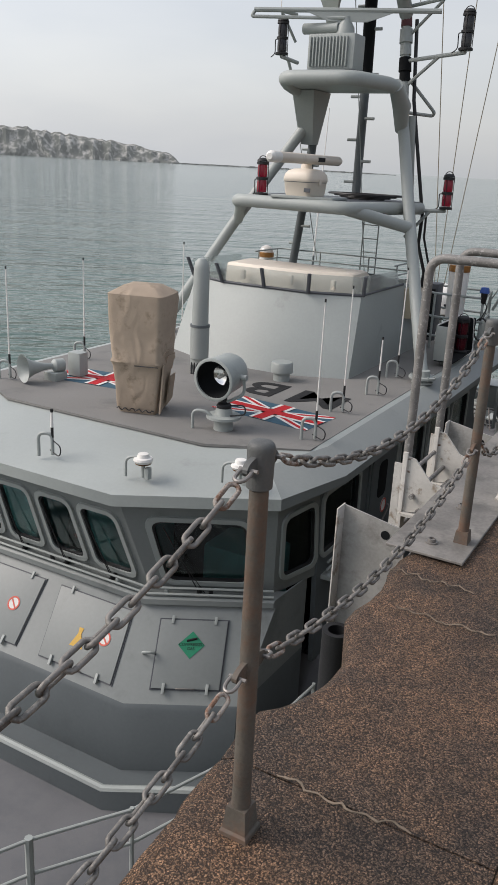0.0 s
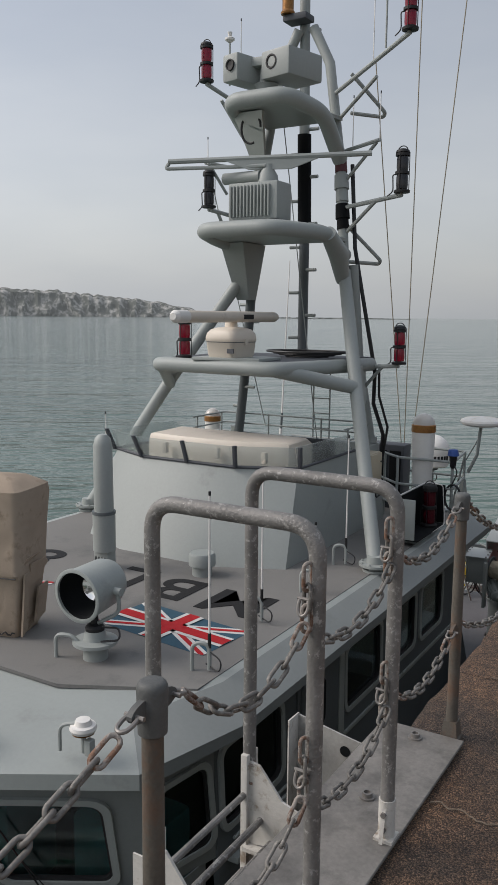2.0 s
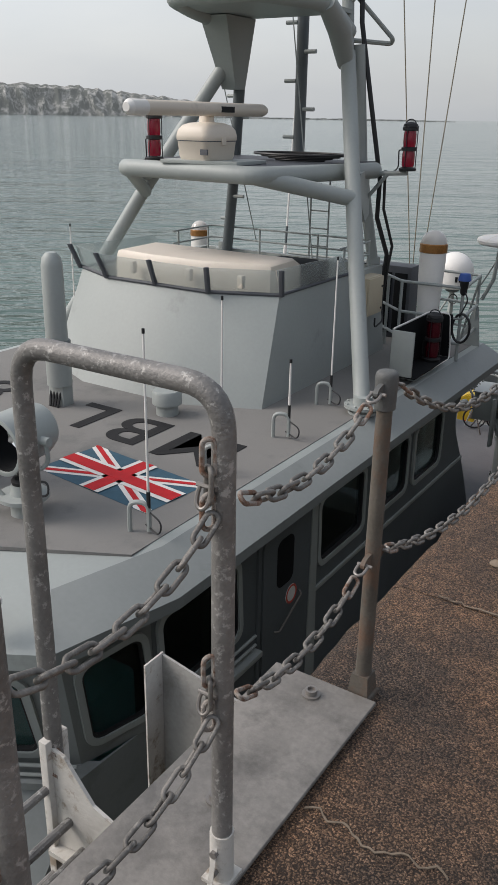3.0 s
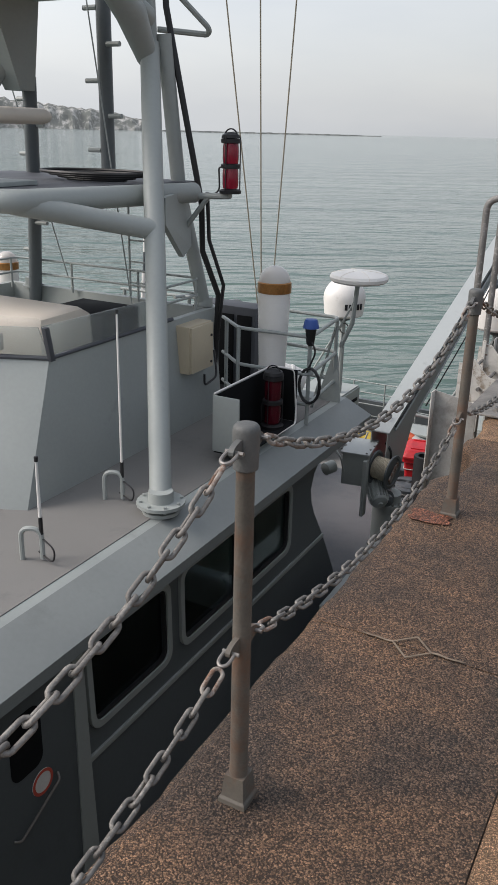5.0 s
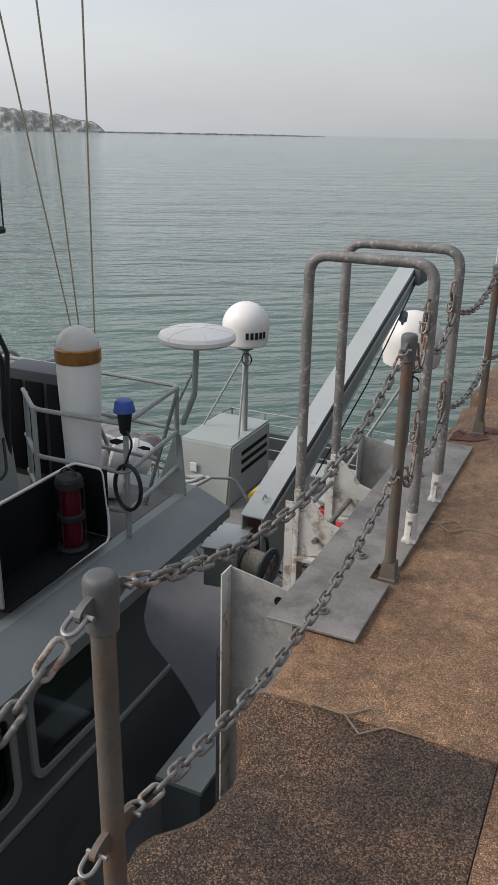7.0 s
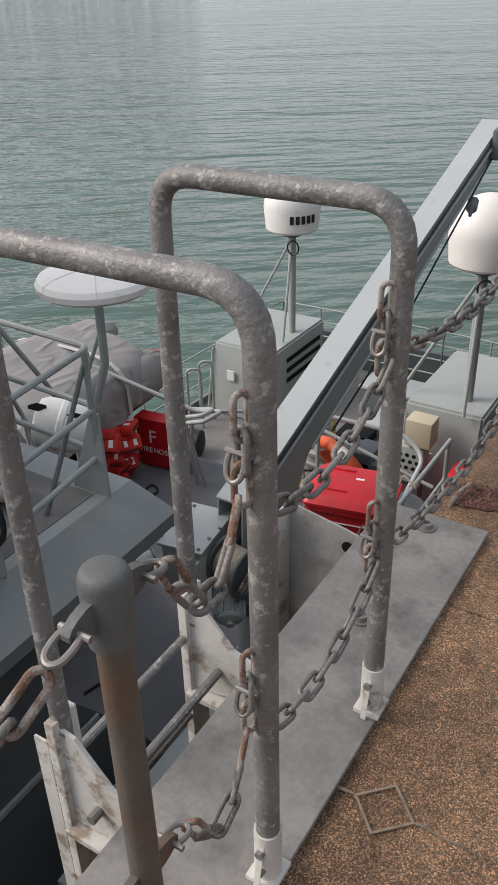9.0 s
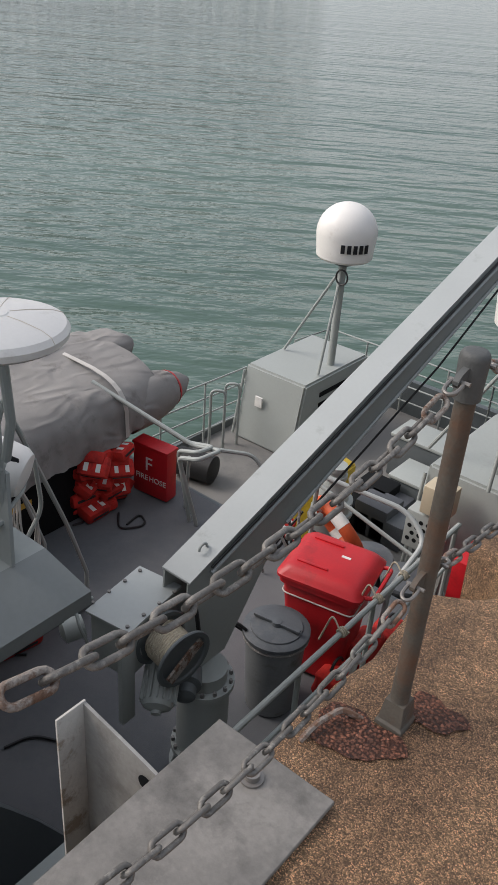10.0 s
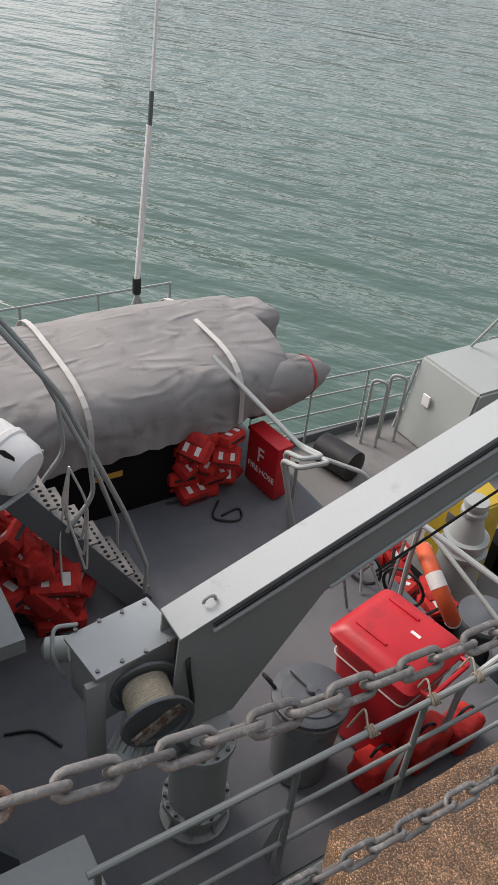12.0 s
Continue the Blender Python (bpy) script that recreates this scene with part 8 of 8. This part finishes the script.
radome(-5.12, 18.8, LZ + 1.08, -1.80, 0.40, "white capsule radome on a pole with stays", True)
radome(-1.85, 17.0, LZ + 1.55, -1.30, 0.40, "large white radome on a short pole", False)
t = thing("speaker_box", (-2.15, 16.4, LZ), "grey perforated box with a beige box on top", "equipment box")
bx = part("perforated_case", newbox((-2.42, 16.25, LZ + 0.75), (-2.06, 16.47, LZ + 1.2), 0.02), GREY, t)
for i in range(4):
    for j in range(4):
        part("hole", lathe(bmesh.new(), V(-2.36 + 0.08 * i + (0.04 if j % 2 else 0), 16.249, LZ + 0.86 + 0.08 * j), (0, -1, 0), [(0, 0.025), (0.002, 0.025), (0.002, 0.0)], 10), BLACKM, bx)
part("beige_case", newbox((-2.28, 16.22, LZ + 1.24), (-1.98, 16.47, LZ + 1.56), 0.02), BEIGE, t)
part("support", newbox((-2.3, 16.3, LZ), (-2.1, 16.46, LZ + 0.75)), GREYD, t)
t = thing("red_locker", (-1.75, 16.2, LZ), "red box beside the grey locker", "box")
part("case", newbox((-1.72, 15.95, LZ), (-1.52, 16.4, LZ + 1.1), 0.02), RED, t)

# wheeled bin and dustbin


def wheelie_bin():
    t = thing("wheeled_bin", (-1.88, 13.95, DZ), "bright red wheeled rubbish bin with closed lid", "bin")
    c = V(-1.88, 13.93, 0)
    u, v = V(0.98, 0.2, 0).normalized(), V(-0.2, 0.98, 0).normalized()

    def P(a, b_, z):
        return c + u * a + v * b_ + V(0, 0, z)

    bm = bmesh.new()
    lv = []
    for z, w, d in ((DZ + 0.04, 0.21, 0.19), (DZ + 0.35, 0.24, 0.215), (DZ + 0.88, 0.285, 0.26), (DZ + 0.90, 0.31, 0.285), (DZ + 0.95, 0.31, 0.285)):
        lv.append([bm.verts.new(q) for q in rrect(P(0, 0, z), u, v, -w, w, -d, d, 0.05, 3)])
    for a, b_ in zip(lv, lv[1:]):
        for i in range(len(a)):
            j = (i + 1) % len(a)
            bm.faces.new((a[i], a[j], b_[j], b_[i]))
    bm.faces.new(lv[0][::-1])
    bm.faces.new(lv[-1])
    part("body", bm, RED, t)
    bm = bmesh.new()
    lv = []
    for z, s_, sh in ((0.952, 1.0, 0), (0.975, 1.0, 0), (1.0, 0.93, 0), (1.035, 0.84, 0.0), (1.05, 0.70, 0.0)):
        lv.append([bm.verts.new(q) for q in rrect(P(sh, 0, DZ + z), u, v, -0.335 * s_, 0.335 * s_, -0.30 * s_, 0.30 * s_, 0.06, 3)])
    for a, b_ in zip(lv, lv[1:]):
        for i in range(len(a)):
            j = (i + 1) % len(a)
            bm.faces.new((a[i], a[j], b_[j], b_[i]))
    bm.faces.new(lv[-1])
    bm.faces.new(lv[0][::-1])
    ld_ = part("lid", bm, RED, t)
    part("lid_label", obox(bmesh.new(), P(0.08, 0.05, DZ + 1.052), u * 0.035, v * 0.012, V(0, 0, 0.002)), LABELW, ld_)
    for q in (-0.16, 0.16):
        part("lid_rib", obox(bmesh.new(), P(-0.1, q, DZ + 1.05), u * 0.12, v * 0.012, V(0, 0, 0.012), 0.006), RED, ld_)
    part("handle", tube(bmesh.new(), fillet([P(0.30, -0.2, DZ + 0.96), P(0.40, -0.2, DZ + 0.98), P(0.40, 0.2, DZ + 0.98), P(0.30, 0.2, DZ + 0.96)], 0.05), 0.016, 8), RED, t)
    for q in (-0.2, 0.2):
        part("wheel", lathe(bmesh.new(), P(0.2, q, DZ + 0.1), v, [(-0.03, 0.08), (-0.025, 0.1), (0.025, 0.1), (0.03, 0.08)], 18), BLACK, t)
    part("cord", tube(bmesh.new(), [q for q in rrect(P(0, 0, DZ + 0.80), u, v, -0.287, 0.287, -0.262, 0.262, 0.05, 3)], 0.006, 6, closed=True), STRAP, t)


wheelie_bin()
t = thing("dustbin", (-1.93, 13.35, DZ), "dark grey round dustbin with a clamped lid", "bin")
part("body", lathe(bmesh.new(), (-1.93, 13.35, DZ), (0, 0, 1), [(0, 0.17), (0.02, 0.185), (0.66, 0.222), (0.67, 0.235), (0.70, 0.235)], 28), BINP, t, "paler scuffed body")
part("lid", lathe(bmesh.new(), (-1.93, 13.35, DZ + 0.70), (0, 0, 1), [(0, 0.245), (0.025, 0.245), (0.035, 0.225), (0.04, 0.19), (0.05, 0.185), (0.06, 0.04), (0.09, 0.035), (0.095, 0.0)], 28), BIN, t)
part("lid_bar", obox(bmesh.new(), V(-1.93, 13.35, DZ + 0.775), V(0.18, 0.03, 0), V(-0.004, 0.018, 0), V(0, 0, 0.012), 0.004), BIN, t)
part("clamp_ring", lathe(bmesh.new(), (-1.93, 13.35, DZ + 0.66), (0, 0, 1), [(0, 0.236), (0.01, 0.243), (0.02, 0.236)], 28), GALV, t)
part("handle", tube(bmesh.new(), fillet([V(-2.13, 13.22, DZ + 0.66), V(-2.2, 13.17, DZ + 0.72), V(-2.13, 13.13, DZ + 0.8), V(-2.06, 13.17, DZ + 0.74)], 0.04), 0.012, 8), BLACK, t)
for x, y in ((-2.5, 15.75), (-2.05, 15.7)):
    t = thing("dustbin", (x, y, LZ), "dark round dustbin in the aft well", "bin", "bins in the aft well")
    part("body", lathe(bmesh.new(), (x, y, LZ), (0, 0, 1), [(0, 0.18), (0.75, 0.23), (0.77, 0.245), (0.8, 0.245)], 24), BIN, t)
    part("lid", lathe(bmesh.new(), (x, y, LZ + 0.8), (0, 0, 1), [(0, 0.25), (0.03, 0.24), (0.05, 0.1), (0.08, 0.04), (0.08, 0.0)], 24), BIN, t)

# lifebuoy on the rail behind the bin
t = thing("lifebuoy", (-2.36, 14.8, -2.9), "orange lifebuoy with white bands leaning on a rail", "lifebuoy")
lc, ln = V(-2.36, 14.80, -2.66), V(0.35, 0.75, 0.45).normalized()
la, lb = frame_of(ln)
pts = [lc + (la * math.cos(2 * math.pi * k / 32) + lb * math.sin(2 * math.pi * k / 32)) * 0.27 for k in range(32)]
part("ring", tube(bmesh.new(), pts, 0.06, 12, closed=True), ORANGE, t)
for k in (2, 10, 18, 26):
    part("band", tube(bmesh.new(), pts[k:k + 3], 0.0625, 12), LABELW, t)
rr = thing("stern_handrail", (-1.75, 14.7, DZ), "bent pale handrail behind the red bin", "railing")
part("rail", tube(bmesh.new(), fillet([V(-2.45, 14.55, -2.05), V(-1.75, 14.75, -2.15), V(-1.52, 14.7, -2.3), V(-1.55, 14.25, -2.55), V(-1.55, 14.2, DZ)], 0.12), 0.022, 10), WHITEB, rr)
part("rail", tube(bmesh.new(), fillet([V(-2.5, 14.6, -2.05), V(-2.52, 14.6, -2.5), V(-2.5, 14.6, DZ)], 0.05), 0.02, 8), GREY, rr)
part("long_bar", tube(bmesh.new(), [V(-2.9, 14.9, -2.35), V(-1.5, 14.95, -2.75)], 0.018, 8), GREY, rr)

# deck winch, yellow lockers, ropes, bicycle-like tangle of tubes in the well
t = thing("capstan", (-3.30, 16.25, LZ), "grey deck capstan with a flanged drum", "capstan")
part("drum", lathe(bmesh.new(), (-3.30, 16.25, LZ), (0, 0, 1), [(0, 0.25), (0.25, 0.24), (0.72, 0.20), (0.73, 0.235), (0.77, 0.235), (0.78, 0.20), (0.86, 0.19), (0.87, 0.22), (0.91, 0.22), (0.92, 0.17), (1.16, 0.10), (1.18, 0.125), (1.22, 0.125), (1.23, 0.10), (1.27, 0.10), (1.28, 0.12), (1.33, 0.115), (1.34, 0.0)], 26), GREY, t)
for x, y, w, h in ((-3.66, 16.62, 0.28, 1.15), (-2.75, 15.5, 0.2, 0.5)):
    t = thing("yellow_locker", (x, y, LZ), "dull yellow equipment locker with a sloped lid", "locker", "yellow lockers")
    bm = prism(bmesh.new(), [V(x - w, y - w * 0.7, LZ), V(x - w, y - w * 0.7, LZ + h * 0.9), V(x - w * 0.4, y - w * 0.7, LZ + h), V(x + w, y - w * 0.7, LZ + h * 0.92), V(x + w, y - w * 0.7, LZ)], (0, w * 1.4, 0))
    bmesh.ops.bevel(bm, geom=bm.edges[:], offset=0.02, segments=2, affect="EDGES")
    part("case", bm, YELLOW, t)
    part("latch", newbox((x - 0.05, y - w * 0.7 - 0.012, LZ + h * 0.6), (x + 0.05, y - w * 0.7, LZ + h * 0.72), 0.004), STEEL, t)
t = thing("tube_trolley", (-3.0, 15.0, DZ), "tangle of thin tubes and a folded trolley", "trolley")
random.seed(5)
for k in range(9):
    a = V(-3.25 + 0.09 * k, 14.72 + random.uniform(-0.25, 0.2), DZ + 0.02)
    c = a + V(random.uniform(-0.35, 0.35), random.uniform(-0.2, 0.3), random.uniform(0.25, 0.7))
    part("bar", tube(bmesh.new(), [a, c], 0.013, 6), (GREY, GALV, CABLE)[k % 3], t)
for x, y in ((-3.1, 14.75), (-2.75, 14.9)):
    part("wheel", tube(bmesh.new(), [V(x + 0.17 * math.cos(a), y + 0.06 * math.cos(a), DZ + 0.19 + 0.17 * math.sin(a)) for a in [2 * math.pi * q / 22 for q in range(22)]], 0.014, 6, closed=True), BLACK, t)
t = thing("rope_coil", (-2.95, 16.0, LZ), "coil of tarry brown rope in the aft well", "rope")
for k in range(7):
    r_ = 0.14 + 0.04 * k
    part("turn", tube(bmesh.new(), [V(-2.9 + r_ * math.cos(a), 15.95 + r_ * math.sin(a), LZ + 0.05 + 0.03 * (k % 3)) for a in [2 * math.pi * q / 22 for q in range(22)]], 0.022, 6, closed=True), ROPE, t)
for k in range(5):
    x, y = -2.7 + 0.22 * (k % 3), 17.2 + 0.3 * (k // 3)
    t = thing("black_crate", (x - 0.7, y, LZ), "dark plastic crate stowed in the well", "crate", "dark crates in the well")
    part("crate", newbox((x - 0.95, y - 0.2, LZ), (x - 0.5, y + 0.2, LZ + 0.35 + 0.12 * (k % 2)), 0.03), (BLACKM, DARKP, BIN)[k % 3], t)
for x, y, s_ in ((-3.1, 18.0, 0.45), (-3.4, 18.7, 0.6), (-2.7, 19.4, 0.5)):
    t = thing("grey_chest", (x, y, LZ), "dark grey stowage chest at the stern", "chest", "stern chests")
    part("chest", newbox((x - s_ * 0.7, y - 0.25, LZ), (x + s_ * 0.7, y + 0.25, LZ + s_), 0.03), GREYD, t)
    part("chest_lid", newbox((x - s_ * 0.72, y - 0.27, LZ + s_), (x + s_ * 0.72, y + 0.27, LZ + s_ + 0.05), 0.02), GREY, t)
random.seed(3)
for k in range(10):
    life_jacket((-3.3 + random.uniform(-0.3, 0.5), 15.45 + random.uniform(-0.2, 0.25), LZ + 0.5 + random.uniform(0, 0.3)), random.uniform(0, 180), random.uniform(-40, 40), 1.1)
t = thing("stowage_heap", (-3.1, 15.5, LZ), "dark covered heap in the aft well", "heap")
bm = newbox((-3.75, 15.15, LZ), (-2.65, 15.9, LZ + 0.5), 0.1, 0, 4)
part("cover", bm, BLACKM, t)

# tall whip aerial on the far rail
t = thing("tall_whip_aerial", (-6.85, 14.35, DZ), "tall white two-stage whip aerial on the far rail", "aerial")
wx, wy = -6.75, 14.41
part("stand", tube(bmesh.new(), [V(wx, wy, DZ), V(wx, wy, -2.2)], 0.03, 10), GREY, t)
for q in (-0.16, 0.16):
    part("stand_leg", tube(bmesh.new(), [V(wx, wy, -2.25), V(wx + 0.05, wy + q, -2.62)], 0.018, 8), GREY, t)
part("lower_stage", tube(bmesh.new(), [V(wx, wy, -2.15), V(wx + 0.06, wy + 0.08, -0.55)], 0.030, 10), WHITE, t)
part("joint", tube(bmesh.new(), [V(wx + 0.06, wy + 0.08, -0.57), V(wx + 0.07, wy + 0.09, -0.25)], 0.022, 10), GREYD, t)
part("upper_stage", tube(bmesh.new(), [V(wx + 0.07, wy + 0.09, -0.25), V(wx + 0.14, wy + 0.18, 2.6)], [0.018, 0.008], 8), WHITE, t)
part("base_clamp", cyl(bmesh.new(), V(wx, wy, -2.25), V(wx, wy, -2.08), 0.045, 12), BLACK, t)
t = thing("far_whip", (-1.0, 22.0, LZ), "thin white aerial far along the pier edge", "aerial")
part("rod", tube(bmesh.new(), [V(-1.4, 20.1, LZ + 0.5), V(-1.35, 20.15, 1.6)], 0.01, 6), WHITE, t)
# rough concrete spall by the last post, and rust stain ring
t = thing("broken_bracket", (-0.02, 11.0, 0.004), "rusted broken anchor loop in the coping", "anchor")
part("loop", tube(bmesh.new(), fillet([V(-0.13, 10.78, 0.0), V(-0.12, 10.82, 0.03), V(-0.10, 10.90, 0.03), V(-0.06, 10.93, 0.0)], 0.02), 0.008, 6), RUST, t)

# red kit bags under the rail
random.seed(21)
for k, (x, y, s_) in enumerate(((-1.62, 13.75, 0.2), (-1.60, 14.12, 0.22), (-1.58, 14.45, 0.18))):
    t = thing("kit_bag", (x, y, DZ), "red fabric kit bag stowed under the rail", "bag", "kit bags under the rail")
    bm = newbox((x - 0.11, y - s_ * 0.8, DZ), (x + 0.11, y + s_ * 0.8, DZ + 0.24 + 0.06 * (k % 2)), 0.06, 8 * k, 4)
    bmesh.ops.subdivide_edges(bm, edges=bm.edges[:], cuts=1, use_grid_fill=True)
    for v in bm.verts:
        if v.co.z > DZ + 0.05:
            v.co += V(0.02 * noise.noise(v.co * 9), 0.02 * noise.noise(v.co * 9 + V(4, 0, 0)), 0.02 * noise.noise(v.co * 8))
    part("body", bm, REDF, t, sharp=60)
    part("strap", tube(bmesh.new(), fillet([V(x, y - 0.08, DZ + 0.27), V(x, y - 0.04, DZ + 0.34), V(x, y + 0.04, DZ + 0.34), V(x, y + 0.08, DZ + 0.27)], 0.04), 0.012, 6), CABLE, t)
